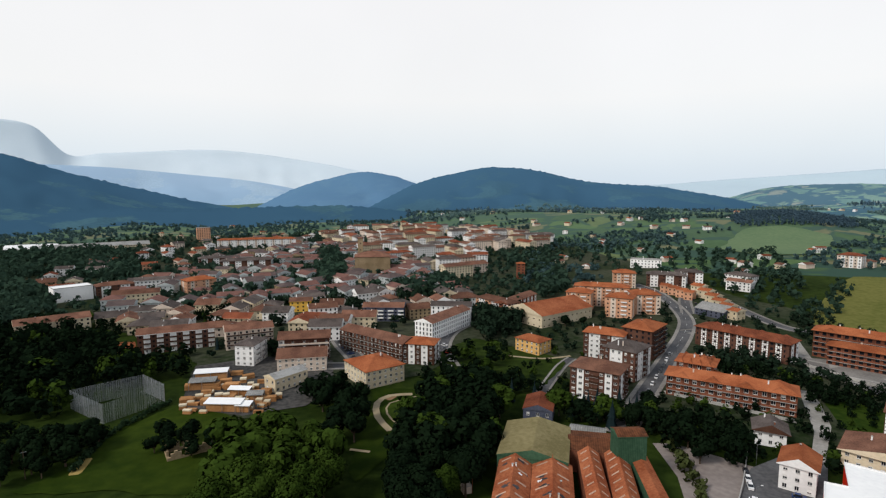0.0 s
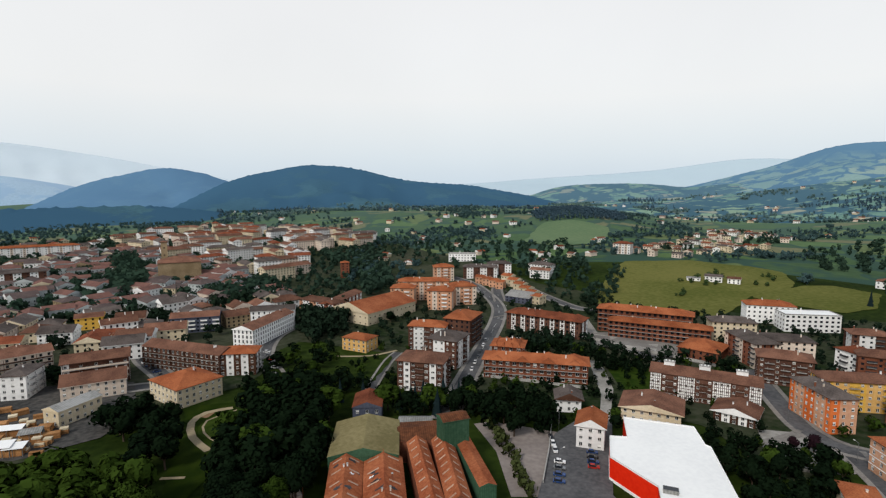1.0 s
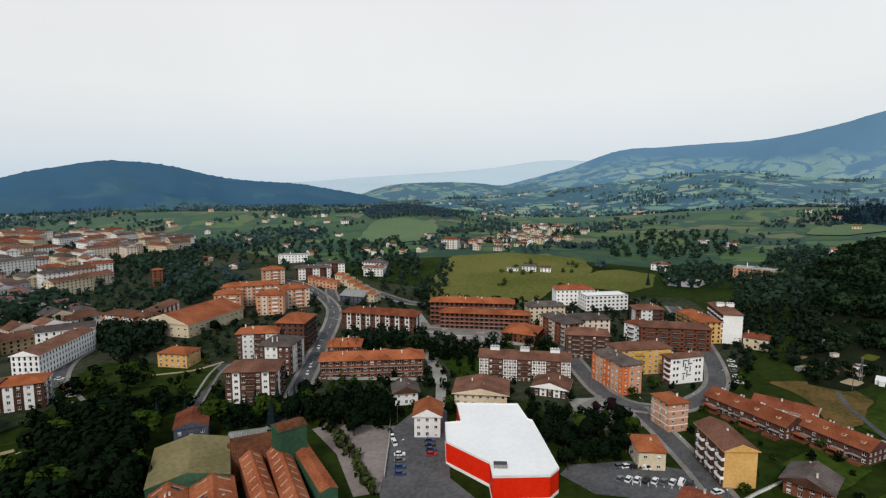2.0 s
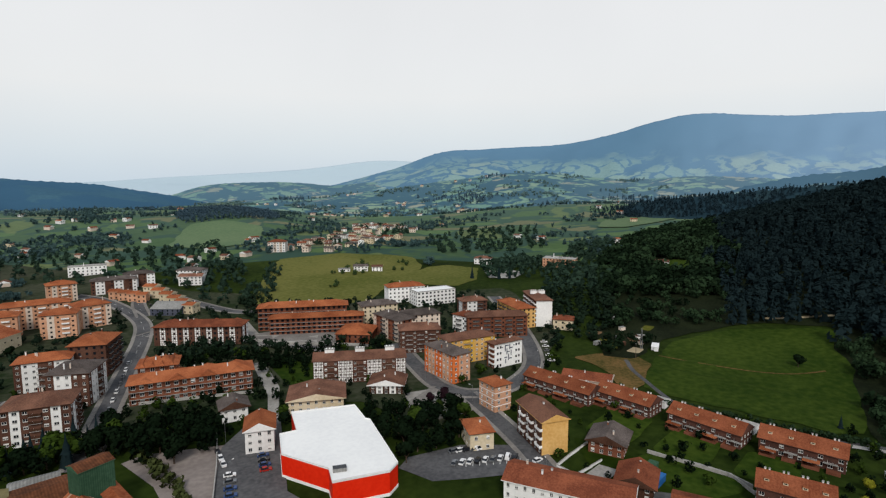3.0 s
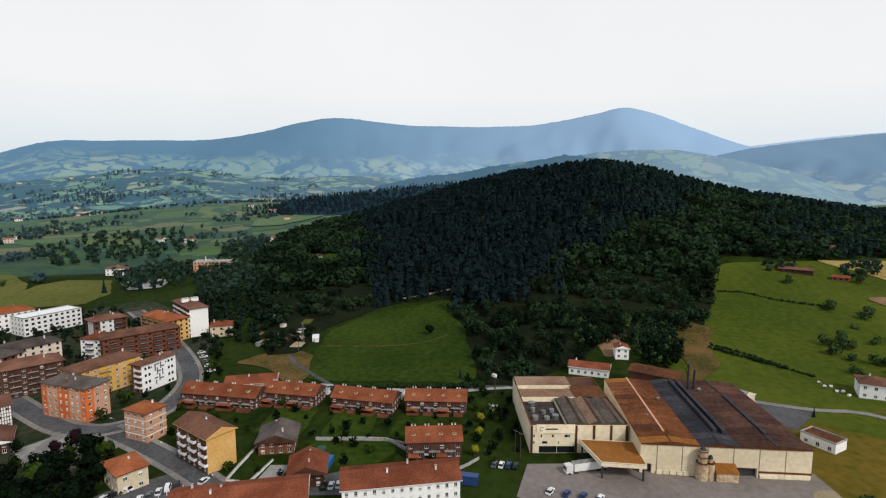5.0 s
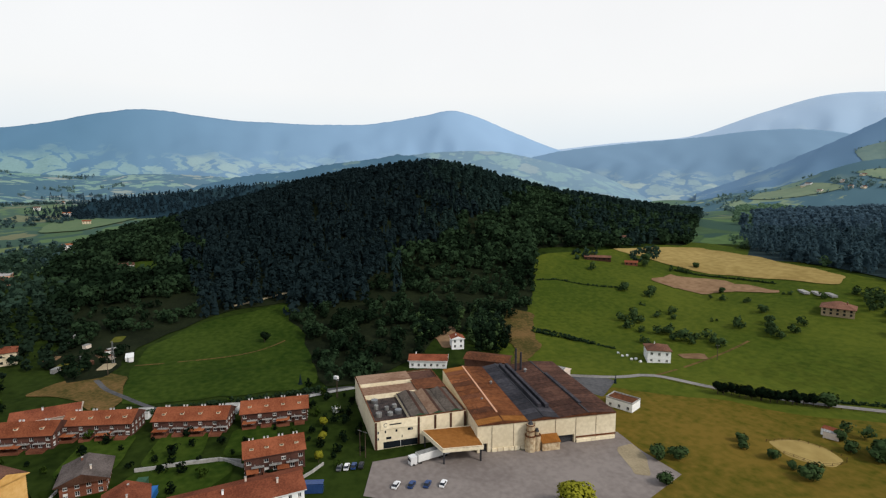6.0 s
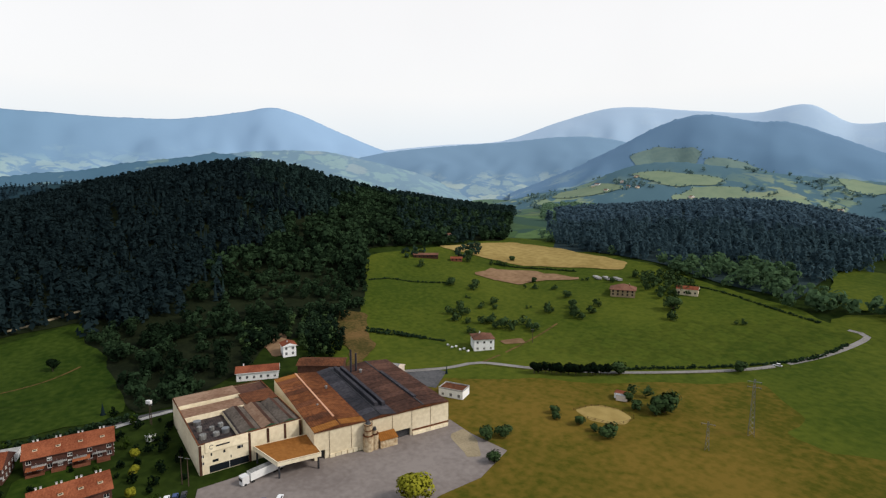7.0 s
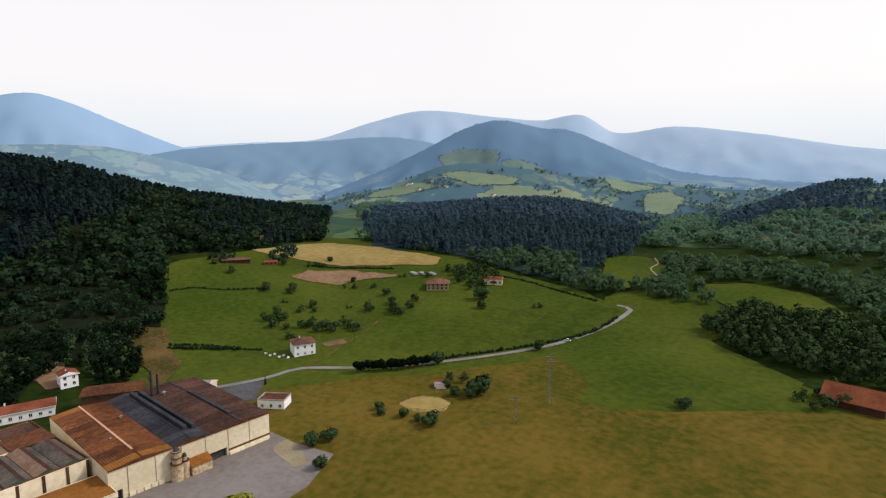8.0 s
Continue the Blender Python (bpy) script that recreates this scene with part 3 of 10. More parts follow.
# ---- mesh helpers ----
class Shape:
    """Collects faces for one mesh; each face carries the name of its material."""

    def __init__(self):
        self.v, self.f, self.m = [], [], []

    def face(self, pts, mat):
        k = len(self.v)
        self.v.extend(pts)
        self.f.append(tuple(range(k, k + len(pts))))
        self.m.append(mat)

    def box(self, x0, x1, y0, y1, z0, z1, mat, top=None):
        a, b, c, d = (x0, y0), (x1, y0), (x1, y1), (x0, y1)
        self.prism((a, b, c, d), z0, z1, mat, top)

    def prism(self, plan, z0, z1, mat, top=None):
        n, k = len(plan), len(self.v)
        self.v.extend([(x, y, z0) for x, y in plan] + [(x, y, z1) for x, y in plan])
        for i in range(n):
            j = (i + 1) % n
            self.f.append((k + i, k + j, k + n + j, k + n + i))
            self.m.append(mat)
        self.f.append(tuple(k + n + i for i in range(n)))
        self.m.append(top or mat)
        self.f.append(tuple(k + n - 1 - i for i in range(n)))
        self.m.append(mat)

    def tube(self, p, q, r, mat, n=6, r2=None):
        p, q = Vector(p), Vector(q)
        turn = (q - p).to_track_quat("Z", "Y").to_matrix()
        k, r2 = len(self.v), r if r2 is None else r2
        for end, rad in ((p, r), (q, r2)):
            for i in range(n):
                a = 2 * math.pi * i / n
                self.v.append(tuple(end + turn @ Vector((rad * math.cos(a), rad * math.sin(a), 0))))
        for i in range(n):
            j = (i + 1) % n
            self.f.append((k + i, k + j, k + n + j, k + n + i))
            self.m.append(mat)
        self.f.append(tuple(k + n + i for i in range(n)))
        self.m.append(mat)

    def weld(self):
        """Joins corners that lie in one place."""
        index, back = {}, []
        for p in self.v:
            back.append(index.setdefault(tuple(round(q, 2) for q in p), len(index)))
        kept = {}
        for k, p in zip(back, self.v):
            kept.setdefault(k, p)
        self.v = [kept[k] for k in range(len(kept))]
        faces = [(tuple(dict.fromkeys(back[i] for i in f)), m) for f, m in zip(self.f, self.m)]
        faces = [q for q in faces if len(q[0]) > 2]
        self.f, self.m = [q[0] for q in faces], [q[1] for q in faces]
        return self

    def mesh(self, name):
        names = list(dict.fromkeys(self.m))
        me = bpy.data.meshes.new(name)
        me.from_pydata(self.v, [], self.f)
        for key in names:
            me.materials.append(M[key])
        me.polygons.foreach_set("material_index", [names.index(k) for k in self.m])
        me.update()
        return me


def part(name, shape, parent=None, label="", at=None):
    """Links a shape, or a shared mesh, as ONE object under a thing or a part."""
    ob = new(name, shape.mesh(name) if isinstance(shape, Shape) else shape)
    ob.parent = parent
    if at is not None:
        ob.matrix_basis = at
    return tagged(ob, label) if label else ob


def thing(name, label, category, group="", at=None, shape=None, kind=""):
    ob = new(name, shape.mesh(name) if isinstance(shape, Shape) else shape)
    if at is not None:
        ob.matrix_basis = at
    return tagged(ob, label, category, group, kind)


def block_mesh(name, verts, tris, mats, index=None, normals=None):
    """A mesh straight from arrays of triangles; normals: the way each corner's leaves face."""
    me = bpy.data.meshes.new(name)
    me.vertices.add(len(verts))
    me.vertices.foreach_set("co", np.ascontiguousarray(verts, dtype=np.float32).ravel())
    me.loops.add(len(tris) * 3)
    me.loops.foreach_set("vertex_index", np.ascontiguousarray(tris, dtype=np.int32).ravel())
    me.polygons.add(len(tris))
    me.polygons.foreach_set("loop_start", np.arange(0, len(tris) * 3, 3, dtype=np.int32))
    for key in mats:
        me.materials.append(M[key])
    if index is not None:
        me.polygons.foreach_set("material_index", index)
    me.update(calc_edges=True)
    if normals is not None:
        me.normals_split_custom_set_from_vertices(np.ascontiguousarray(normals, dtype=np.float32))
    return me


def polar(az, r):
    return r * math.sin(radians(az)), r * math.cos(radians(az))


def inside(x, y, plan):
    hit, j = False, len(plan) - 1
    for i in range(len(plan)):
        (xi, yi), (xj, yj) = plan[i], plan[j]
        if (yi > y) != (yj > y) and x < (xj - xi) * (y - yi) / (yj - yi) + xi:
            hit = not hit
        j = i
    return hit


# ---- ground: one sheet out to the horizon ----
def build_ground():
    radii = [0.0, 25.0]
    while radii[-1] < 4850:
        radii.append(radii[-1] * 1.028 + 1.5)
    n = 480
    verts = [(0.0, 0.0, 0.0)]
    for r in radii[1:]:
        for i in range(n):
            x, y = polar(360 * i / n, r)
            verts.append((x, y, height(x, y)))
    faces = [(0, 1 + (i + 1) % n, 1 + i) for i in range(n)]
    for k in range(len(radii) - 2):
        a, b = 1 + k * n, 1 + (k + 1) * n
        faces += [(a + i, a + (i + 1) % n, b + (i + 1) % n, b + i) for i in range(n)]
    me = bpy.data.meshes.new("ground")
    me.from_pydata(verts, [], faces)
    me.materials.append(M["grass"])
    # The outer rings take the country cover with its painted haze.
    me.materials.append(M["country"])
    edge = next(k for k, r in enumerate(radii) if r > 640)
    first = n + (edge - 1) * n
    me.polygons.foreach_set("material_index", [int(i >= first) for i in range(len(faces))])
    me.polygons.foreach_set("use_smooth", [True] * len(faces))
    tagged(new("ground", me), "green valley floor with meadows rising into low hills", "ground", kind="structure")


build_ground()


def lift(x, y):
    return height(x, y) + 0.10 + 0.0007 * math.hypot(x, y)


def clip(poly, k, value, keep_less):
    out = []
    for i in range(len(poly)):
        p, q = poly[i - 1], poly[i]
        a, b = (p[k] <= value) == keep_less, (q[k] <= value) == keep_less
        if a != b:
            s = (value - p[k]) / (q[k] - p[k])
            out.append((p[0] + s * (q[0] - p[0]), p[1] + s * (q[1] - p[1])))
        if b:
            out.append(q)
    return out


PAVED, ROADS, HOUSES = [], [], []


GREENS = ("lawn", "grass", "lush", "dry", "field", "hay", "hay_green", "worn", "far_field", "soil", "bank", "gravel", "town", "wood_floor")


def soft_edge(plan, rough=0.05):
    """A plan with rounded corners and an uneven, grown edge."""
    for _ in range(2):
        out = []
        for i in range(len(plan)):
            a, b = Vector(plan[i]), Vector(plan[(i + 1) % len(plan)])
            out += [a.lerp(b, 0.12), a.lerp(b, 0.88)]
        plan = out
    fine = []
    for i in range(len(plan)):
        a, b = Vector(plan[i]), Vector(plan[(i + 1) % len(plan)])
        n = max(1, min(10, int((b - a).length / 6)))
        fine += [a.lerp(b, k / n) for k in range(n)]
    size = max((Vector(p) - Vector(plan[0])).length for p in plan)
    reach = min(4.0 if size > 120 else 9.0, size * rough)
    return [(p.x + reach * noise.fractal(Vector((p.x / 30, p.y / 30, 1.7)), 0.8, 2.0, 3), p.y + reach * noise.fractal(Vector((p.x / 30, p.y / 30, 8.3)), 0.8, 2.0, 3)) for p in fine]


def patch(name, plan, mat, label, category, over=0.0, cell=12.0):
    """A piece of ground with its own cover, laid on the lie of the land."""
    shape = Shape()
    if mat in GREENS:
        plan = soft_edge(plan, 0.16 if mat in ("soil", "bank", "gravel") else 0.05)
    xs, ys = [p[0] for p in plan], [p[1] for p in plan]
    x = math.floor(min(xs) / cell) * cell
    while x < max(xs):
        strip = clip(clip(plan, 0, x, False), 0, x + cell, True)
        if len(strip) > 2:
            y = math.floor(min(ys) / cell) * cell
            while y < max(ys):
                bit = clip(clip(strip, 1, y, False), 1, y + cell, True)
                if len(bit) > 2:
                    area = sum(bit[i - 1][0] * bit[i][1] - bit[i][0] * bit[i - 1][1] for i in range(len(bit)))
                    if abs(area) > 0.02:
                        bit = bit if area > 0 else bit[::-1]
                        shape.face([(px, py, lift(px, py) + over) for px, py in bit], mat)
                y += cell
        x += cell
    if mat in ("asphalt", "yard", "pavement"):
        PAVED.append(plan)
    return thing(name, label, category, shape=shape.weld(), kind="structure")


def smooth_line(pts, step=6.0):
    """A rounded way through the points (Catmull-Rom)."""
    out, p = [], [Vector(q) for q in pts]
    p = [p[0] * 2 - p[1], *p, p[-1] * 2 - p[-2]]
    for i in range(1, len(p) - 2):
        n = max(2, int((p[i + 1] - p[i]).length / step))
        for k in range(n):
            t = k / n
            out.append(0.5 * ((2 * p[i]) + (p[i + 1] - p[i - 1]) * t + (2 * p[i - 1] - 5 * p[i] + 4 * p[i + 1] - p[i + 2]) * t * t + (3 * p[i] - p[i - 1] - 3 * p[i + 1] + p[i + 2]) * t ** 3))
    return out + [p[-2]]


def ribbon(line, a, b, z, mat, shape, thick=0.0):
    """A strip beside a line, from a to b metres to its left; thick: the height of its kerb."""
    rows = []
    for i, q in enumerate(line):
        d = (line[min(i + 1, len(line) - 1)] - line[max(i - 1, 0)]).normalized()
        s = Vector((-d.y, d.x))
        rows.append([(*(q + s * o), lift(*(q + s * o)) + z) for o in (a, b)])
    for (a0, b0), (a1, b1) in zip(rows, rows[1:]):
        shape.face([b0, a0, a1, b1], mat)
        if thick:
            for p, q in ((a1, a0), (b0, b1)):
                shape.face([(p[0], p[1], p[2] - thick), (q[0], q[1], q[2] - thick), q, p], mat)


def road(pts, width, label, mat="asphalt", walk_width=2.2, line_paint=True, over=0.04):
    line = smooth_line(pts)
    ob = Shape()
    ribbon(line, -width / 2, width / 2, over, mat, ob)
    ROADS.append((line, width / 2 + walk_width))
    tarmac = thing("road", label, "road", shape=ob.weld(), kind="structure")
    if walk_width:
        for side in (-1, 1):
            s = Shape()
            a, b = sorted((side * (width / 2 + 0.05), side * (width / 2 + walk_width)))
            ribbon(line, a, b, over + 0.14, "pavement", s, 0.2)
            thing("pavement", "pale paved footway with a raised kerb", "pavement", shape=s.weld(), kind="structure")
    if line_paint:
        s = Shape()
        for k in range(0, len(line) - 1, 3):
            ribbon(line[k:k + 2], -0.07, 0.07, over + 0.01, "paint", s)
        part("lane_marking", s, tarmac, "broken white centre line")
    return tarmac


# ---- far ridges ----
SLOPES = []


def ridge(crest, r, near, mat, label, rough=14.0, seed=1.0, peak=0.0):
    """A far ridge: crest gives azimuth and height angle of its main tops, near is how far its foot reaches towards the town."""
    shape_v, shape_f = [], []
    az0, az1 = crest[0][0], crest[-1][0]
    n = int((az1 - az0) * 4)
    deep = [-1.0 + 0.04 * k for k in range(24)] + [-0.05, -0.02, 0.0, 0.04, 0.15, 0.4]
    for i in range(n + 1):
        az = az0 + (az1 - az0) * i / n
        k = max(j for j in range(len(crest) - 1) if crest[j][0] <= az + 1e-9)
        (a0, e0), (a1, e1) = crest[k], crest[k + 1]
        s = (az - a0) / (a1 - a0)
        m0 = (e1 - crest[k - 1][1]) / (a1 - crest[k - 1][0]) if k else (e1 - e0) / (a1 - a0)
        m1 = (crest[k + 2][1] - e0) / (crest[k + 2][0] - a0) if k + 2 < len(crest) else (e1 - e0) / (a1 - a0)
        g = a1 - a0
        el = (2 * s ** 3 - 3 * s * s + 1) * e0 + (s ** 3 - 2 * s * s + s) * g * m0 + (3 * s * s - 2 * s ** 3) * e1 + (s ** 3 - s * s) * g * m1
        top = 100 + r * math.tan(radians(el))
        for u in deep:
            rr = r + u * near
            x, y = polar(az, rr)
            low = height(x, y) - 12 if abs(u) > 0.9 else 0
            fall = abs(u) if u < 0 else 0.6 * u
            base = height(x, y) - 15
            z = base + (top - base) * max(0.0, 1 - fall) ** 1.25
            wob = noise.fractal(Vector((x / 420, y / 420, seed)), 0.9, 2.0, 3)
            spur = noise.fractal(Vector((az / 7, u * 1.5, seed + 7)), 0.8, 2.0, 3)
            z += wob * rough * (0.25 if abs(u) < 0.05 else 1.0) + spur * (top - base) * 0.10 * math.sin(math.pi * min(1, abs(u)))
            if -0.05 < u < 0.03:
                z += peak * abs(noise.noise(Vector((x / 16, y / 16, seed))))
            shape_v.append((x, y, z))
    c = len(deep)
    for i in range(n):
        for j in range(c - 1):
            shape_f.append((i * c + j, (i + 1) * c + j, (i + 1) * c + j + 1, i * c + j + 1))
    me = bpy.data.meshes.new("backdrop_ridge")
    me.from_pydata(shape_v, [], shape_f)
    me.materials.append(M[mat])
    me.polygons.foreach_set("use_smooth", [True] * len(shape_f))
    ob = tagged(new("backdrop_ridge", me), label, "mountain ridge", kind="structure")
    SLOPES.append(ob)
    return ob


# Haze and mist on the ridges are painted into their materials.
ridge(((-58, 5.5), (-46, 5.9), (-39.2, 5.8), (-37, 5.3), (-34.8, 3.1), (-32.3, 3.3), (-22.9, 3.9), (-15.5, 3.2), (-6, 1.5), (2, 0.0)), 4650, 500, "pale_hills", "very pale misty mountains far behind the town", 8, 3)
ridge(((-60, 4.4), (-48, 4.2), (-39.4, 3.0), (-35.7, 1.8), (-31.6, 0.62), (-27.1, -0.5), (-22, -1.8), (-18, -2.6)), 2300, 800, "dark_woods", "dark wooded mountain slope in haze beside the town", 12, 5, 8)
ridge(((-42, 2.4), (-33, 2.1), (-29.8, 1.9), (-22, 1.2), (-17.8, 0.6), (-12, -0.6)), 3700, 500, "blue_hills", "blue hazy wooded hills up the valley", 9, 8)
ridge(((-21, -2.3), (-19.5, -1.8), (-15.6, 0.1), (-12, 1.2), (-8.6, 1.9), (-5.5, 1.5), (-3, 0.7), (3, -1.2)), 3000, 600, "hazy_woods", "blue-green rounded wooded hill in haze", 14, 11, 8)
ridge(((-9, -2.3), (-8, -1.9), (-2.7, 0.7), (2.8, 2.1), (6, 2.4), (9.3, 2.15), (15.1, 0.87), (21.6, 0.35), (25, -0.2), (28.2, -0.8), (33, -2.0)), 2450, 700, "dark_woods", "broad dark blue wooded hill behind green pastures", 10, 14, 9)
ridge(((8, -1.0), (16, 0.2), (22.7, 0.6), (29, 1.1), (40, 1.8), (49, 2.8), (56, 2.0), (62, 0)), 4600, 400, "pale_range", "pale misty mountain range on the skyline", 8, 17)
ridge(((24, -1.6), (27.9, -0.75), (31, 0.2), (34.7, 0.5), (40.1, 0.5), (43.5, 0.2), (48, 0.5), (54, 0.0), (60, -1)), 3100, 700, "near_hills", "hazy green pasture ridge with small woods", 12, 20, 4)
ridge(((38, -0.9), (43.1, 0.15), (49.7, 1.85), (55, 3.65), (59, 3.95), (62.9, 4.15), (66.7, 4.25), (70.2, 4.7), (73.5, 5.45), (75.7, 6.1), (79.9, 6.85), (84, 6.5), (88, 6.15), (99.7, 6.1), (103.9, 6.6), (106.8, 7.1), (109.6, 7.6), (112.4, 6.9), (116.2, 5.3), (120.5, 3.6), (126, 2.0)), 3500, 1150, "far_hills", "long wooded mountain ridge with blue haze and mist in its colour", 16, 23, 5)
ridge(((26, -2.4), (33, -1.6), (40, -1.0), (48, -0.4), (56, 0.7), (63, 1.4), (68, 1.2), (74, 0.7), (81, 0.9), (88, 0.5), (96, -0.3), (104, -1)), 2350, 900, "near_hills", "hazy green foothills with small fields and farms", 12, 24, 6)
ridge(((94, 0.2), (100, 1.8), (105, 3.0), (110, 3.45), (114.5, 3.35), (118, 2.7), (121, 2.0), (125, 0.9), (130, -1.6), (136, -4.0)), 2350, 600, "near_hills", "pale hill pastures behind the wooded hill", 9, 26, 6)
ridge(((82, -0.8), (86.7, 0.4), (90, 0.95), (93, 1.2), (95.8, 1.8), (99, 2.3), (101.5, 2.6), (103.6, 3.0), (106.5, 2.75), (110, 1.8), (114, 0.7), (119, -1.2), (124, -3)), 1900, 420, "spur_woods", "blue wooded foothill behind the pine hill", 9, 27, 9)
ridge(((114, 2.6), (120.1, 3.5), (126.2, 4.1), (133.3, 4.6), (139.1, 6.4), (144.4, 7.6), (151.5, 7.0), (156.8, 6.5), (160.8, 6.9), (164.1, 5.1), (169.8, 5.45), (176.5, 4.5), (186, 2.7), (200, 2.2), (214, 1.5)), 4200, 1100, "blue_hills", "pale mountains with blue haze in their colour", 10, 29, 3)
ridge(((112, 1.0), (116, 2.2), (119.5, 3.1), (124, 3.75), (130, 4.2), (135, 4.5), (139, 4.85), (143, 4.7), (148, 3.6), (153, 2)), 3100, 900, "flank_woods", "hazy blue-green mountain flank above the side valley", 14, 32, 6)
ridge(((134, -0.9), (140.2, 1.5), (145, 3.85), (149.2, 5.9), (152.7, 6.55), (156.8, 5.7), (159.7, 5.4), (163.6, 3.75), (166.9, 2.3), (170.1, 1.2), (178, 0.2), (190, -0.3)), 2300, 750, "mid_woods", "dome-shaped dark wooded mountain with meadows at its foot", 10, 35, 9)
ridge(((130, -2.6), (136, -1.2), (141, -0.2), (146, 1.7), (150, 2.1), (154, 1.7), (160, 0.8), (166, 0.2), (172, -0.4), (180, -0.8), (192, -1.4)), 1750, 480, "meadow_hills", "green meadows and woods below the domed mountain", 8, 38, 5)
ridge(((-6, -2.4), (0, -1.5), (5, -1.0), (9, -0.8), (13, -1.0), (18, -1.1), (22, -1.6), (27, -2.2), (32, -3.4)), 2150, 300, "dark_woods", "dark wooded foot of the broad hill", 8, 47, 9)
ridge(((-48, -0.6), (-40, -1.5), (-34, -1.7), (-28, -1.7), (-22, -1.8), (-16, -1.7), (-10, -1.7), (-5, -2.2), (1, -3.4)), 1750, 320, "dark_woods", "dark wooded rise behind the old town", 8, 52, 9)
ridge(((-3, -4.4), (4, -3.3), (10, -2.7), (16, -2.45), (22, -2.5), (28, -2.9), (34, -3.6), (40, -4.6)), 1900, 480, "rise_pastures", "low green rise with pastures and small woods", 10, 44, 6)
ridge(((66, -5.2), (69, -4.0), (71.5, -2.9), (74, -2.1), (78, -1.3), (83, -0.8), (88, -0.3), (94, 0.2), (100, 0), (106, -2), (110, -4)), 1350, 260, "pine_spur", "dark pine spur behind the wooded hill", 5, 41, 8)


# ---- buildings ----
def facade(shape, width, z0, z1, holes, place, mat, alt=None, alt_cols=(), depth=0.22, fill=None):
    """One wall with real recessed openings. holes: (u0, u1, v0, v1, column); place turns (u, v, inwards) into a point."""
    mids = sorted({(h[0] + h[1]) / 2 for h in holes}) if alt else []
    us = sorted({0.0, width, *(h[0] for h in holes), *(h[1] for h in holes), *((p + q) / 2 for p, q in zip(mids, mids[1:]))})
    vs = sorted({z0, z1, *(h[2] for h in holes), *(h[3] for h in holes)})
    cols = sorted({(h[0], h[1], h[4]) for h in holes})
    taken = {(h[0], h[2]) for h in holes}
    stretches = []
    for u0, u1 in zip(us, us[1:]):
        col = sorted(((abs((a + b) / 2 - (u0 + u1) / 2), c) for a, b, c in cols))
        col = [c for _, c in col]
        stretches.append((u0, u1, alt if alt and col and col[0] in alt_cols else mat))
    for u0, u1, tone in stretches:
        v_from = vs[0]
        for v0, v1 in zip(vs, vs[1:]):
            if (u0, v0) in taken:
                if v0 > v_from:
                    shape.face([place(u0, v_from, 0), place(u1, v_from, 0), place(u1, v0, 0), place(u0, v0, 0)], tone)
                v_from = v1
                a, b, c, d = (u0, v0), (u1, v0), (u1, v1), (u0, v1)
                for p, q in ((a, b), (b, c), (c, d), (d, a)):
                    shape.face([place(*q, 0), place(*p, 0), place(*p, depth), place(*q, depth)], tone)
                shape.face([place(*a, depth), place(*b, depth), place(*c, depth), place(*d, depth)], fill or "glass")
        if vs[-1] > v_from:
            shape.face([place(u0, v_from, 0), place(u1, v_from, 0), place(u1, vs[-1], 0), place(u0, vs[-1], 0)], tone)


WINDOWS = {}


def window_mesh(w, h, tone="frame", shutter=0):
    """Frame, two lights, sill and roller blind as one joined surface of stepped cells."""
    key = (round(w, 1), round(h, 1), tone, shutter)
    if key not in WINDOWS:
        w, h = key[:2]
        t = 0.09
        us = (-w / 2, -w / 2 + t, -t / 2, t / 2, w / 2 - t, w / 2)
        blind = h - t - 0.2 * h * max(shutter, 0.4)
        vs = (-0.12, 0, t, blind, h - t, h)
        deep = lambda i, j: -0.26 if j == 0 else -0.05 if i in (0, 2, 4) or j in (1, 4) else -0.02 if shutter and j == 3 else 0.04
        mat = lambda i, j: "concrete" if j == 0 else tone if i in (0, 2, 4) or j in (1, 4) or shutter and j == 3 else "glass"
        s, index = Shape(), {}

        def corner(p):
            p = tuple(round(q, 4) for q in p)
            if p not in index:
                index[p] = len(s.v)
                s.v.append(p)
            return index[p]

        def quad(pts, m):
            s.f.append(tuple(corner(p) for p in pts))
            s.m.append(m)

        for i in range(5):
            for j in range(5):
                d, u0, u1, v0, v1 = deep(i, j), us[i], us[i + 1], vs[j], vs[j + 1]
                quad([(u0, d, v0), (u1, d, v0), (u1, d, v1), (u0, d, v1)], mat(i, j))
                if i < 4 and deep(i + 1, j) != d:
                    e = deep(i + 1, j)
                    quad([(u1, d, v0), (u1, e, v0), (u1, e, v1), (u1, d, v1)], tone)
                if j < 4 and deep(i, j + 1) != d:
                    e = deep(i, j + 1)
                    quad([(u0, d, v1), (u1, d, v1), (u1, e, v1), (u0, e, v1)], tone)
        WINDOWS[key] = s.mesh("window")
    return WINDOWS[key]


BALCONIES = {}


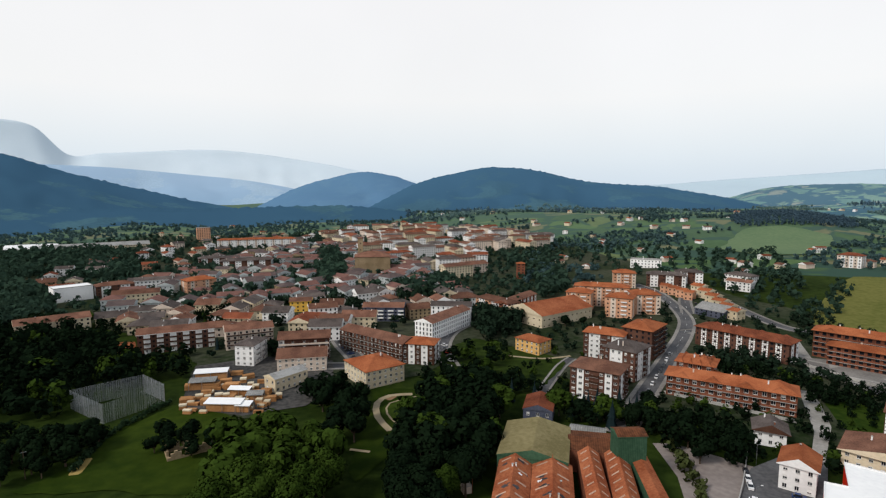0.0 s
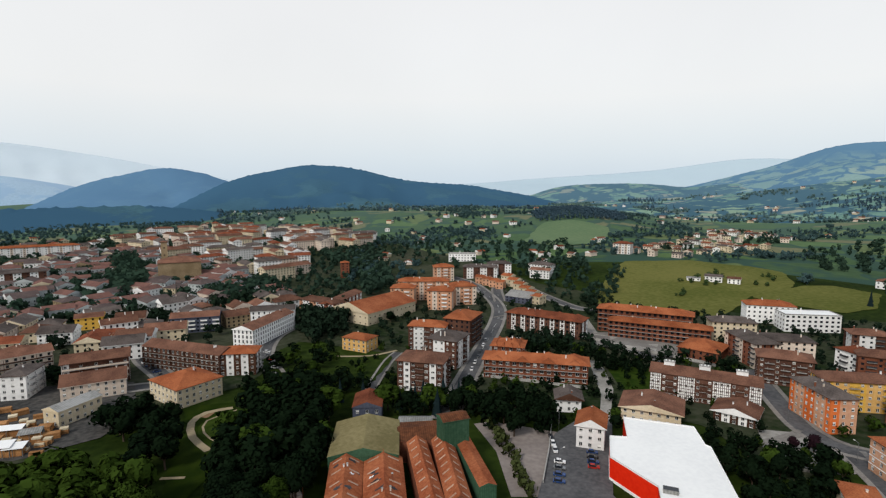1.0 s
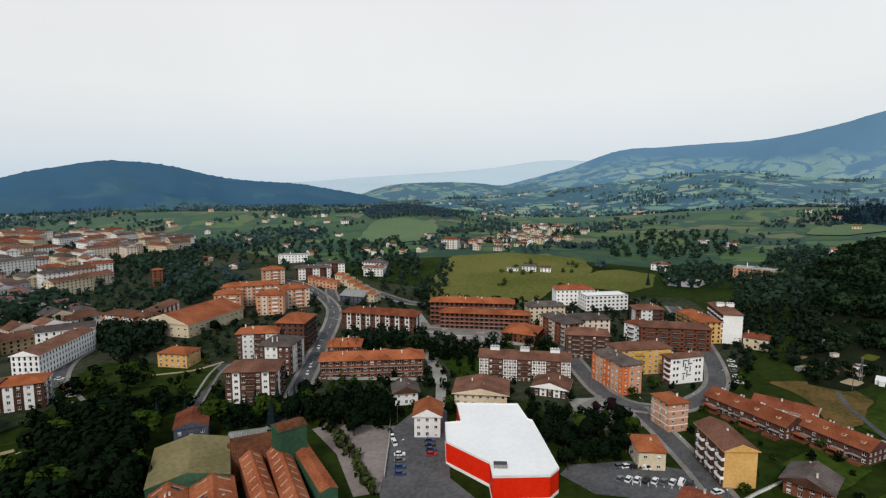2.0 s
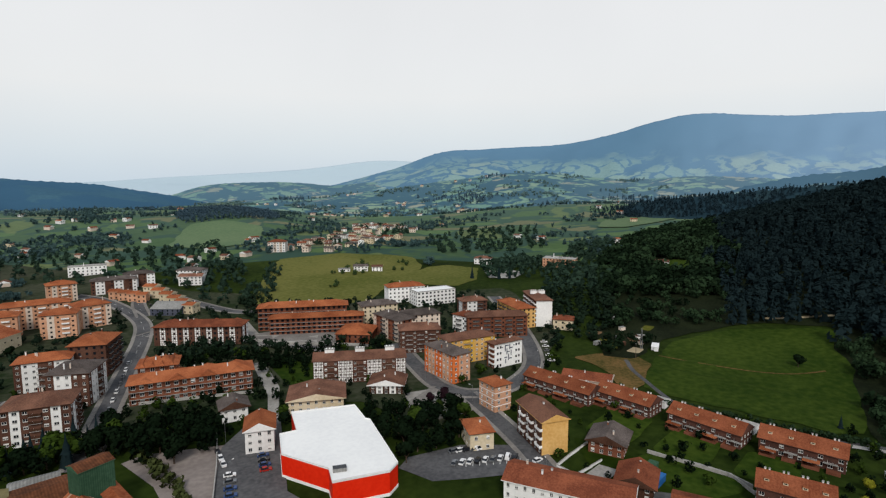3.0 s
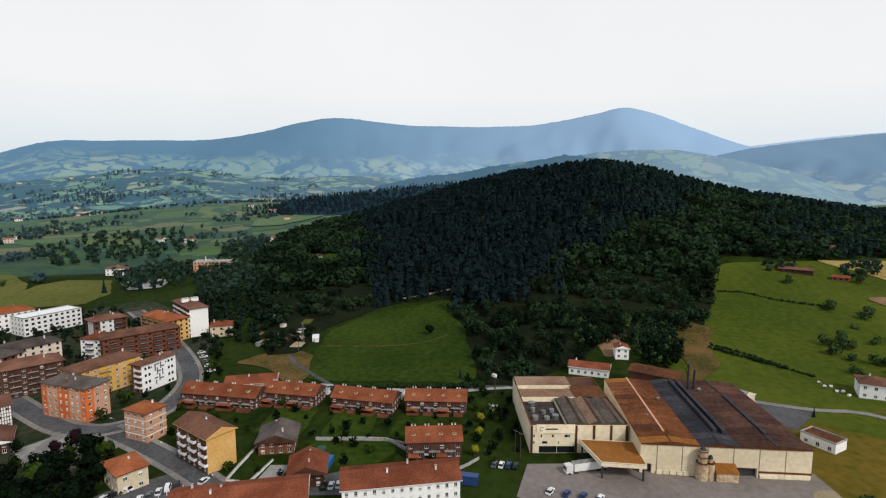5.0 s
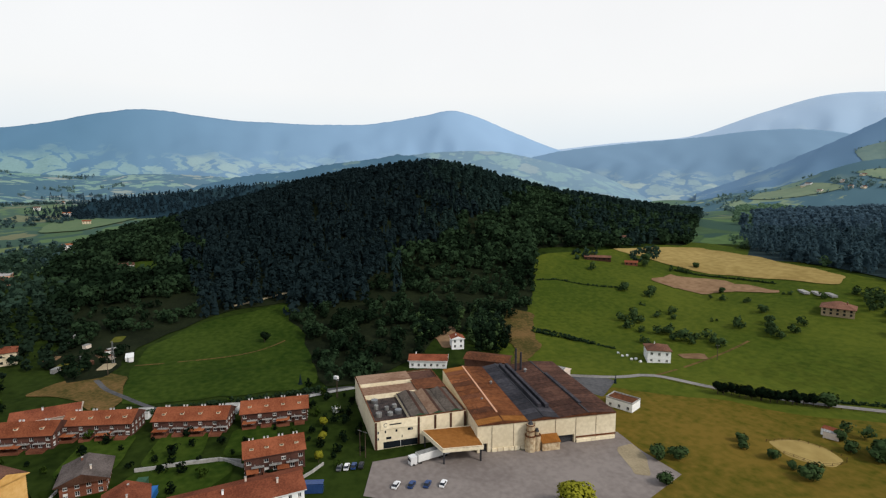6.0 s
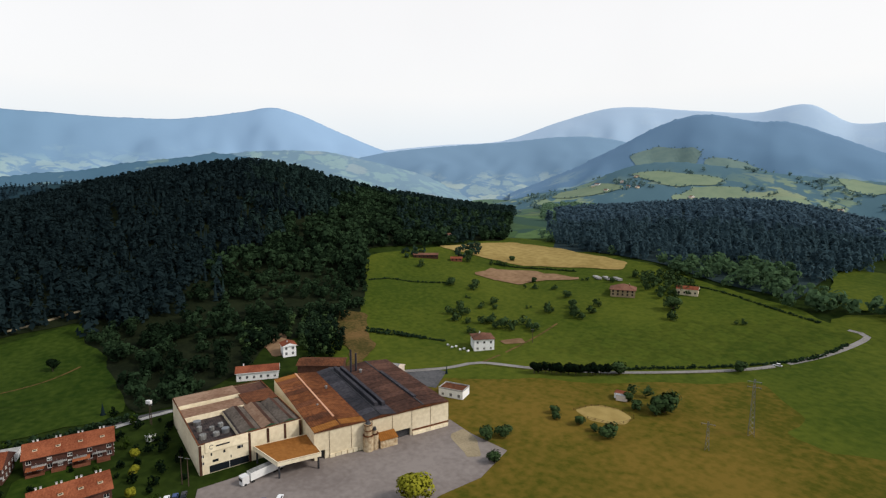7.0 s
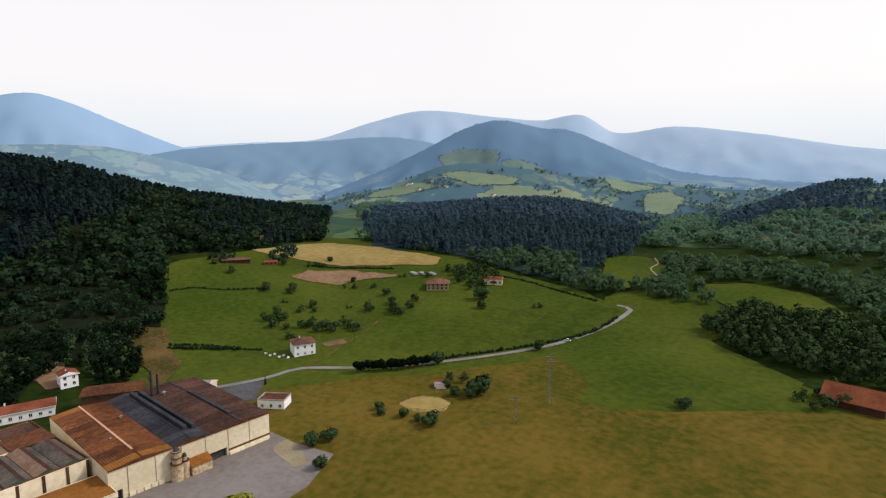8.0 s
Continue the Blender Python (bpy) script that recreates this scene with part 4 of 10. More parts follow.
def balcony_mesh(w, rail):
    key = (round(w, 1), rail)
    if key not in BALCONIES:
        w = key[0]
        s = Shape()
        s.box(-w / 2, w / 2, -1.2, 0, -0.18, 0, "concrete")
        if rail == "metal":
            s.box(-w / 2, w / 2, -1.2, -1.14, 0.95, 1.02, "soot")
            for sx in (-1, 1):
                s.box(sx * w / 2 - 0.03, sx * w / 2 + 0.03, -1.2, 0, 0.95, 1.02, "soot")
            k = max(3, int(w / 0.45))
            for i in range(k + 1):
                x = -w / 2 + w * i / k
                s.box(x - 0.03, x + 0.03, -1.19, -1.15, 0, 0.95, "soot")
        else:
            s.box(-w / 2, w / 2, -1.2, -1.1, 0, 0.95, rail)
            for sx in (-1, 1):
                s.box(sx * w / 2 - 0.05, sx * w / 2 + 0.05, -1.1, 0, 0, 0.95, rail)
        BALCONIES[key] = s.mesh("balcony")
    return BALCONIES[key]


def roof_shape(w, d, h, kind, mat, rise, over, soffit="timber"):
    """A roof with its eaves, thickness and ridge; the ridge runs along x."""
    s = Shape()
    a, b, t = w / 2 + over, d / 2 + over, 0.22
    if kind == "flat":
        s.box(-w / 2 - 0.02, w / 2 + 0.02, -d / 2 - 0.02, d / 2 + 0.02, h + 0.01, h + 0.15, mat)
        for x0, x1, y0, y1 in ((-w / 2 - 0.1, w / 2 + 0.1, -d / 2 - 0.1, -d / 2 + 0.2), (-w / 2 - 0.1, w / 2 + 0.1, d / 2 - 0.2, d / 2 + 0.1), (-w / 2 - 0.1, -w / 2 + 0.2, -d / 2 + 0.2, d / 2 - 0.2), (w / 2 - 0.2, w / 2 + 0.1, -d / 2 + 0.2, d / 2 - 0.2)):
            s.box(x0, x1, y0, y1, h + 0.02, h + 0.65, soffit)
        return s
    if kind == "barrel":
        n = 10
        arc = [(b * math.cos(math.pi * i / n), h + 0.02 + rise * math.sin(math.pi * i / n)) for i in range(n + 1)]
        for (y0, z0), (y1, z1) in zip(arc, arc[1:]):
            s.face([(-a, y0, z0), (a, y0, z0), (a, y1, z1), (-a, y1, z1)], mat)
        for sx in (-1, 1):
            s.face([(sx * (a - 0.05), y, z) for y, z in (arc if sx < 0 else arc[::-1])], soffit)
        s.face([(-a, -b, h), (-a, b, h), (a, b, h), (a, -b, h)], soffit)
        return s
    z = h
    e = [(-a, -b, z), (a, -b, z), (a, b, z), (-a, b, z)]
    u = [(x, y, z + t) for x, y, _ in e]
    for i in range(4):
        j = (i + 1) % 4
        s.face([e[i], e[j], u[j], u[i]], soffit)
    s.face(e[::-1], soffit)
    top = z + t + rise
    if kind == "gable":
        s.face([u[0], u[1], (a, 0, top), (-a, 0, top)], mat)
        s.face([u[2], u[3], (-a, 0, top), (a, 0, top)], mat)
        s.face([u[1], u[2], (a, 0, top)], soffit)
        s.face([u[3], u[0], (-a, 0, top)], soffit)
    else:
        if a >= b:
            p, q = (-(a - b), 0, top), (a - b, 0, top)
            s.face([u[0], u[1], q, p], mat)
            s.face([u[2], u[3], p, q], mat)
            s.face([u[1], u[2], q], mat)
            s.face([u[3], u[0], p], mat)
        else:
            p, q = (0, -(b - a), top), (0, b - a, top)
            s.face([u[1], u[2], q, p], mat)
            s.face([u[3], u[0], p, q], mat)
            s.face([u[0], u[1], p], mat)
            s.face([u[2], u[3], q], mat)
    return s


rng = random.Random(7)


def house(x, y, rot, w, d, h, label, name="house", category="house", group="", wall="white", alt=None, alt_every=2, alt_set=None, rooflights=0, damage=0, roof="hip", tile="tile_red", rise=None, over=0.7, storeys=None,
          bay=3.2, win=(1.3, 1.5), far=False, balcony="", balcony_sides=(0,), bands="", gables=0, porches=0, stacks=0, roof_boxes=0, chimneys=1, dormers=0, ground_floor=None, sides=(0, 1, 2, 3), gable_turn=False, timbered="", skip=0, side_walls={}, gable_tone=None, decks=None):
    """A building: walls with recessed openings, windows, roof, chimneys and balconies. Its front is the -y side; h: the height of the eaves."""
    m = pose(x, y, 0, 0, 0, rot)
    corners = [m @ Vector((sx * w / 2, sy * d / 2, 0)) for sx in (-1, 1) for sy in (-1, 1)]
    zs = [height(c.x, c.y) for c in corners]
    z0, sink = sum(zs) / 4, -(max(zs) - min(zs)) - 0.6
    ob = thing(name, label, category, group, pose(x, y, z0, 0, 0, rot))
    HOUSES.append((x, y, math.cos(radians(rot)), math.sin(radians(rot)), w, d))
    far = far or math.hypot(x, y) > 330
    if far and bay == 3.2:
        bay = 3.5
    storeys = storeys or max(1, round(h / 3.0))
    sh = h / storeys
    walls, opens, grids = Shape(), [], []
    for side in range(4):
        length = w if side % 2 == 0 else d
        place = (lambda u, v, i: (-w / 2 + u, -d / 2 + i, v), lambda u, v, i: (w / 2 - i, -d / 2 + u, v), lambda u, v, i: (w / 2 - u, d / 2 - i, v), lambda u, v, i: (-w / 2 + i, d / 2 - u, v))[side]
        n = max(1, int(length / bay)) if side in sides else 0
        holes = []
        alt_bays = {k for k in range(n) if (k % (alt_set[0]) in alt_set[1:] if alt_set else k % alt_every == 0)} if alt else set()
        for k in range(n):
            u = length * (k + 0.5) / n
            for st in range(storeys):
                if skip and rng.random() < skip:
                    continue
                ww, wh = win
                if ground_floor and st == 0:
                    ww, wh, sill = min(length / n - 0.5, ground_floor), sh * 0.75, 0.15
                elif balcony and side in balcony_sides and k % 2 == 1 and st > 0 and k not in alt_bays:
                    ww, wh, sill = win[0] * 1.25, 2.05, 0.12
                else:
                    sill = min(0.95, sh - wh - 0.3)
                v = round(st * sh + sill, 3)
                holes.append((round(u - ww / 2, 3), round(u + ww / 2, 3), v, round(v + wh, 3), k))
                opens.append((side, place, u, v, ww, wh, st, k, k % 2 == 1 and k not in alt_bays))
        facade(walls, length, sink, h, holes, place, side_walls.get(side, wall), None if side in side_walls else alt, alt_bays)
        for k in sorted(alt_bays) if timbered and side == 0 else ():
            u0, step, grid = length * k / n, length / n, Shape()
            grids.append(grid)
            bars = [(u0 + step * q / 3 - 0.11, u0 + step * q / 3 + 0.11, 0.3, h) for q in range(4)]
            bars += [(u0, u0 + step, sh * q / 2 - 0.1, sh * q / 2 + 0.1) for q in range(1, 2 * storeys)]
            for a, b, v0, v1 in bars:
                p, q = place(a, v0, -0.10), place(b, v1, 0.02)
                grid.box(*sorted((p[0], q[0])), *sorted((p[1], q[1])), *sorted((p[2], q[2])), timbered)
    wall_ob = part("wall", walls, ob)
    for grid in grids:
        part("timber_frame", grid, ob, "dark timber grid over a white panel")
    longest = max(w, d)
    rise = (min(w, d) / 2 + over) * 0.36 if rise is None else rise
    turn = roof in ("gable", "barrel") and gable_turn
    rs = roof_shape(d, w, h, roof, tile, rise, over, "concrete" if roof == "flat" else gable_tone or wall if roof == "gable" else "timber") if turn else roof_shape(w, d, h, roof, tile, rise, over, "concrete" if roof == "flat" else gable_tone or wall if roof == "gable" else "timber")
    roof_ob = part("roof", rs, ob, at=pose(0, 0, 0, 0, 0, 90 if turn else 0))
    rw, rd = (d, w) if turn else (w, d)
    for k in range(chimneys if roof != "barrel" else 0):
        cx, cy = rng.uniform(-0.38, 0.38) * rw, rng.uniform(-0.22, 0.22) * rd
        c = Shape()
        top = h + rise + 0.7
        c.box(cx - 0.28, cx + 0.28, cy - 0.24, cy + 0.24, h + 0.1, top, rng.choice(("white", "brick", "pale")))
        c.box(cx - 0.36, cx + 0.36, cy - 0.32, cy + 0.32, top, top + 0.15, "concrete")
        part("chimney", c, roof_ob)
    for k in range(dormers):
        cx = rw * ((k + 0.5) / dormers - 0.5)
        cy = -rd * 0.26
        zz = h + 0.22 + rise * (1 - abs(cy) / (rd / 2 + over))
        c = Shape()
        c.box(cx - 0.7, cx + 0.7, cy - 0.7, cy + 1.0, zz - 0.5, zz + 0.38, "cream", "tile_orange")
        c.box(cx - 0.42, cx + 0.42, cy - 0.73, cy - 0.7, zz - 0.05, zz + 0.26, "glass")
        part("dormer", c, roof_ob)
    for k in range(gables):
        gx, gw, gd = rw * ((k + 0.5) / gables - 0.5), min(rw / gables * 0.6, 9.0), rd * 0.5 + over
        for sy in (-1, 1):
            g = Shape()
            top = h + 0.22 + rise * 0.62
            yf, yb = sy * (rd / 2 + over + 0.35), 0.0
            e = [(gx - gw / 2, yf, h + 0.35), (gx + gw / 2, yf, h + 0.35), (gx + gw / 2, yb, h + 0.35), (gx - gw / 2, yb, h + 0.35)]
            g.face([e[0], (gx, yf + -sy * 1.6, top), (gx, yb, top), e[3]] if sy > 0 else [e[0], (gx, yf + -sy * 1.6, top), (gx, yb, top), e[3]][::-1], tile)
            g.face([e[1], e[2], (gx, yb, top), (gx, yf + -sy * 1.6, top)] if sy > 0 else [e[1], e[2], (gx, yb, top), (gx, yf + -sy * 1.6, top)][::-1], tile)
            g.face([e[0], e[1], (gx, yf + -sy * 1.6, top)], tile)
            g.box(gx - gw / 2, gx + gw / 2, min(yf, yf - sy * 0.5), max(yf, yf - sy * 0.5), h + 0.05, h + 0.35, "timber")
            part("cross_roof", g, roof_ob)
    for k in range(rooflights):
        cx = rw * ((k + 0.5) / rooflights - 0.5)
        for sy in (-1, 1):
            y0, y1 = sy * rd * 0.12, sy * rd * 0.40
            za, zb = (h + 0.30 + rise * (1 - abs(q) / (rd / 2 + over)) for q in (y0, y1))
            c = Shape()
            c.face([(cx - 0.35, y0, za), (cx + 0.35, y0, za), (cx + 0.35, y1, zb), (cx - 0.35, y1, zb)][:: -1 if sy > 0 else 1][::-1], "rooflight")
            c.face([(cx - 0.35, y0, za), (cx - 0.35, y1, zb), (cx - 0.35, y1, zb - 0.15), (cx - 0.35, y0, za - 0.15)], "concrete")
            c.face([(cx + 0.35, y0, za), (cx + 0.35, y1, zb), (cx + 0.35, y1, zb - 0.15), (cx + 0.35, y0, za - 0.15)], "concrete")
            part("rooflight", c, roof_ob, "pale strip rooflight")
    for k in range(damage):
        q = random.Random(k + int(w * 10))
        sy, cx, cy, dark = q.choice((-1, 1)), q.uniform(-0.4, 0.4) * rw, q.uniform(0.1, 0.4) * rd, k % 4 < 3
        c, ring = Shape(), []
        for i in range(13):
            ang, rad = 2 * math.pi * i / 13, q.uniform(0.25, 1.35) * (1.0 if dark else 0.6)
            px, py = cx + rad * 1.1 * math.cos(ang), sy * cy + rad * 1.3 * math.sin(ang)
            ring.append((px, py, h + 0.26 + rise * (1 - abs(py) / (rd / 2 + over)) + (0 if dark else 0.05)))
        # Holes are flat dark patches painting the unlit inside; no tiles are cut.
        c.face(ring, "soot" if dark else "white")
        part("roof_hole" if dark else "loose_sheet", c, roof_ob, "flat dark patch painted as a hole in the tiles" if dark else "loose pale sheet on the tiles")
    for k in range(stacks):
        for q in (-0.6, 0.6):
            c = Shape()
            cx = rw * ((k + 0.5) / stacks - 0.5) + q
            c.box(cx - 0.24, cx + 0.24, 0.1, 0.6, h + rise * 0.7, h + rise + 0.65, "white")
            c.box(cx - 0.32, cx + 0.32, 0.0, 0.7, h + rise + 0.65, h + rise + 0.75, "concrete")
            part("chimney", c, roof_ob)
    for k in range(porches):
        c = Shape()
        cx, pw = w * ((k + 0.5) / porches - 0.5), w / porches * (0.62 if k % 2 else 0.8)
        y0, y1 = -d / 2 - 3.4, -d / 2 - 0.02
        c.box(cx - pw / 2, cx + pw / 2, y0, y1, -0.5, 0.5, "brick")
        c.box(cx - pw / 2, cx + pw / 2, y0, y0 + 0.2, 0.5, 1.1, "brick")
        c.box(cx - pw / 2, cx - pw / 2 + 0.2, y0 + 0.2, y1, 0.5, 1.1, "brick")
        part("patio", c, ob, "raised brick patio")
        if k % 2 == 0:
            c = Shape()
            c.prism([(cx - pw / 2, y0), (cx + pw / 2, y0), (cx + pw / 2, y1), (cx - pw / 2, y1)], 2.5, 2.6, "tile_orange")
            for q in (-1, 1):
                c.box(cx + q * (pw / 2 - 0.15) - 0.08, cx + q * (pw / 2 - 0.15) + 0.08, y0 + 0.05, y0 + 0.2, 0.5, 2.5, "timber")
            part("awning", c, ob, "rust-orange awning on posts")
    for k in range(roof_boxes):
        bx = rw * ((k + 0.5) / roof_boxes - 0.5)
        g = Shape()
        g.box(bx - 2.4, bx + 2.4, -1.3, 1.3, h + rise * 0.7, h + rise + 1.5, "white")
        g.box(bx - 2.6, bx + 2.6, -1.5, 1.5, h + rise + 1.5, h + rise + 1.65, "concrete")
        for q in (-1.5, 0, 1.5):
            g.box(bx + q - 0.3, bx + q + 0.3, -0.4, 0.4, h + rise + 1.65, h + rise + 2.1, "white")
        part("roof_box", g, roof_ob, "white chimney block")
    for side, place, u, v, ww, wh, st, k, deep in opens:
        if far and math.hypot(x, y) < 560 and balcony and side in balcony_sides and st > 0 and deep:
            q = place(u, v, 0)
            part("balcony", balcony_mesh(min(bay * 1.5, 4.2), "soot" if balcony == "metal" else balcony), ob, at=pose(q[0], q[1], q[2] - 0.02, 0, 0, (0, 90, 180, 270)[side]))
    if not far:
        for side, place, u, v, ww, wh, st, k, deep in opens:
            p = place(u, v, 0.16)
            shut = rng.choice((0, 0, 0, 1, 2, 3)) if (st or not ground_floor) else 0
            part("window", window_mesh(ww, wh, "frame" if not ground_floor or st else "soot", shut), ob, at=pose(*p, 0, 0, (0, 90, 180, 270)[side]))
            if balcony and side in balcony_sides and st > 0 and deep:
                q = place(u, v, 0)
                part("balcony", balcony_mesh(min(bay * 1.5, 4.2), balcony), ob, at=pose(q[0], q[1], q[2] - 0.02, 0, 0, (0, 90, 180, 270)[side]))
    if decks:
        n = max(2, int(w / bay))
        for st in range(1, storeys):
            s = Shape()
            z, y0 = st * sh + 0.05, -d / 2 - 1.3
            s.box(-w / 2 + 0.3, w / 2 - 0.3, y0, -d / 2 - 0.01, z - 0.2, z, "concrete")
            s.box(-w / 2 + 0.3, w / 2 - 0.3, y0, y0 + 0.08, z + 0.12, z + 0.95, decks)
            for k in range(0, n + 1, 2):
                px = -w / 2 + 0.5 + (w - 1) * k / n
                s.box(px - 0.1, px + 0.1, y0 + 0.09, y0 + 0.29, z, z + sh - 0.25, "timber")
            for k in range(0, n, 3):
                px = -w / 2 + 0.5 + (w - 1) * k / n
                s.box(px - 0.08, px + 0.08, y0 + 0.3, -d / 2 - 0.01, z, z + sh - 0.25, wall)
            part("balcony_deck", s, ob, "long balcony with posts and parapet")
    if bands:
        for st in range(1, storeys):
            s = Shape()
            a, b, z = w / 2, d / 2, st * sh
            for x0, x1, y0, y1 in ((-a - 0.08, a + 0.08, -b - 0.08, -b + 0.02), (-a - 0.08, a + 0.08, b - 0.02, b + 0.08), (-a - 0.08, -a + 0.02, -b + 0.02, b - 0.02), (a - 0.02, a + 0.08, -b + 0.02, b - 0.02)):
                s.box(x0, x1, y0, y1, z - 0.18, z + 0.12, bands)
            part("floor_band", s, ob)
    return ob


# ---- trees ----
def leaf_cards(pts, size, r, flat=0.0, out=None):
    """Small bent leaf clumps (two triangles each) at the given points, turned outwards where out says which way that is."""
    n = len(pts)
    d = r.normal(size=(n, 3))
    d[:, 2] = d[:, 2] * (1 - flat) + 0.3
    if out is not None:
        d = out + 0.30 * d
    d /= np.linalg.norm(d, axis=1)[:, None]
    o = np.cross(d, r.normal(size=(n, 3)))
    o /= np.linalg.norm(o, axis=1)[:, None] + 1e-9
    q = np.cross(d, o)
    s = size * r.uniform(0.6, 1.35, (n, 1))
    v = np.stack([pts - o * s, pts + q * s * 0.7 + d * s * 0.25, pts + o * s, pts - q * s * 0.7 + d * s * 0.25], 1).reshape(-1, 3)
    k = np.arange(n)[:, None] * 4
    f = np.concatenate([k + np.array([0, 2, 1]), k + np.array([0, 3, 2])], 0)
    face = d if out is None else out / (np.linalg.norm(out, axis=1)[:, None] + 1e-9) + 0.35 * d
    face = face / np.linalg.norm(face, axis=1)[:, None]
    return v, f, np.repeat(face, 4, 0)


def crown_points(r, n, rx, rz, lobes):
    """Points over a crown made of several uneven lobes."""
    c = r.normal(size=(lobes, 3))
    c /= np.linalg.norm(c, axis=1)[:, None]
    c *= np.array([rx, rx, rz]) * r.uniform(0.35, 0.72, (lobes, 1))
    rad = rx * r.uniform(0.30, 0.55, lobes)
    pick = r.integers(0, lobes, n)
    d = r.normal(size=(n, 3))
    d /= np.linalg.norm(d, axis=1)[:, None]
    p = c[pick] + d * rad[pick][:, None] * r.uniform(0.62, 1.03, (n, 1))
    keep = p[:, 2] > -rz * 0.95
    return p[keep], (0.75 * d + 0.35 * c[pick] / rx)[keep]


def pine_points(r, n, high, wide, lift_off=0.12):
    """Points over the ragged, blunt-topped crown of a pine."""
    t = r.uniform(0, 1, n) ** 0.85
    a = r.uniform(0, 6.283, n)
    rad = wide * (1 - t ** 1.7) ** 0.75 * (0.82 + 0.22 * np.sin(3 * a + 9 * t)) * r.uniform(0.72, 1.05, n)
    z = high * (lift_off + (1 - lift_off) * t)
    slope = np.stack([np.cos(a), np.sin(a), 0.25 + 0.9 * t], 1)
    return np.stack([rad * np.cos(a), rad * np.sin(a), z], 1), slope


def broad_tree(seed, tone, n=2800, size=0.36):
    """Meshes of a broad-leaved tree 10 m high: trunk with limbs, crown of leaf clumps."""
    r = np.random.default_rng(seed)
    s = Shape()
    s.tube((0, 0, -0.5), (0.1, 0, 3.2), 0.28, "bark", 7, 0.2)
    for i in range(6):
        a = i * 1.05 + r.uniform(0, 0.5)
        s.tube((0.1, 0, 2.4 + 0.3 * (i % 3)), (2.6 * math.cos(a), 2.6 * math.sin(a), 5.4 + r.uniform(0, 1.5)), 0.14, "bark", 5, 0.04)
    pts, out = crown_points(r, n, 3.9, 3.6, 15)
    v, f, face = leaf_cards(pts + np.array([0, 0, 6.2]), size, r, 0.3, out)
    return s.mesh("trunk"), block_mesh("crown", v, f, [tone], normals=face)


def conifer_arrays(r, tiers=7, sides=9, high=10.0, wide=2.0):
    """A spruce as drooping jagged tiers."""
    vs, fs = [], []
    for t in range(tiers):
        z = high * (0.08 + 0.86 * t / tiers)
        rad = wide * (1 - t / (tiers + 0.4)) * r.uniform(0.85, 1.1)
        k = len(vs)
        vs.append((r.normal() * 0.08, r.normal() * 0.08, z + high * 0.24))
        for i in range(sides):
            a = 2 * math.pi * (i + 0.4 * r.uniform(-1, 1)) / sides
            q = rad * (1.0 if i % 2 else 0.62) * r.uniform(0.85, 1.15)
            vs.append((q * math.cos(a), q * math.sin(a), z - q * 0.25 + r.uniform(-0.15, 0.15)))
        for i in range(sides):
            fs.append((k, k + 1 + i, k + 1 + (i + 1) % sides))
    vs = np.array(vs)
    face = np.stack([vs[:, 0], vs[:, 1], np.full(len(vs), wide * 0.5)], 1)
    return vs, np.array(fs), face / np.linalg.norm(face, axis=1)[:, None]


def forest(name, spots, kinds, mats, label, category="wood", seed=1, ground=None):
    """Many trees that nobody could count, as one mesh. spots: x, y, height of tree, kind. ground: the height of the land, where it is not the valley's."""
    ground = ground or height
    r = np.random.default_rng(seed)
    vs, fs, ms, ns, k = [], [], [], [], 0
    for x, y, size, kind in spots:
        v, f, face = kinds[kind][r.integers(len(kinds[kind]))]
        a = r.uniform(0, 6.283)
        c, s = math.cos(a) * size / 10, math.sin(a) * size / 10
        g = r.uniform(0.8, 1.25)
        q = np.empty_like(v)
        q[:, 0], q[:, 1], q[:, 2] = (v[:, 0] * c - v[:, 1] * s) * g + x, (v[:, 0] * s + v[:, 1] * c) * g + y, v[:, 2] * size / 10 + ground(x, y) - 0.2
        vs.append(q)
        ns.append(np.stack([face[:, 0] * math.cos(a) - face[:, 1] * math.sin(a), face[:, 0] * math.sin(a) + face[:, 1] * math.cos(a), face[:, 2]], 1))
        fs.append(f + k)
        ms.append(np.full(len(f), kind, dtype=np.int32))
        k += len(v)
    if not vs:
        return None
    me = block_mesh(name, np.concatenate(vs), np.concatenate(fs), mats, np.concatenate(ms), np.concatenate(ns))
    return tagged(new(name, me), label, category, kind="stuff")


def far_tree_arrays(seed, n=46, size=1.25):
    r = np.random.default_rng(seed)
    pts, out = crown_points(r, n, 3.9, 4.0, 9)
    return leaf_cards(pts + np.array([0, 0, 4.5]), size, r, 0.4, out)


def far_pine_arrays(seed, n=34, size=1.35):
    r = np.random.default_rng(seed)
    pts, out = pine_points(r, n, 10.0, 2.5)
    return leaf_cards(pts, size, r, 0.2, out)


LEAF_KIND = [far_tree_arrays(i) for i in range(20, 28)]
BUSH_KIND = [far_tree_arrays(i, 30, 1.5) for i in range(40, 44)]
PINE_KIND = [far_pine_arrays(i) for i in range(30, 37)] + [conifer_arrays(np.random.default_rng(38), 6, 6)]
THIN_PINE_KIND = [far_pine_arrays(i, 24, 1.6) for i in range(90, 96)]
FINE_KIND = [far_tree_arrays(i, 100, 0.92) for i in range(80, 86)]
BELT_KIND = [far_tree_arrays(i, 66, 1.15) for i in range(60, 66)]
SPARSE_KIND = [far_tree_arrays(i, 22, 1.9) for i in range(70, 78)]
TREES = {"leaf": [broad_tree(i, "leaf") for i in (1, 2, 3, 4)], "leaf_light": [broad_tree(i, "leaf_light", 5600, 0.25) for i in (5, 6)], "leaf_yellow": [broad_tree(8, "leaf_yellow")], "leaf_purple": [broad_tree(9, "leaf_purple")]}


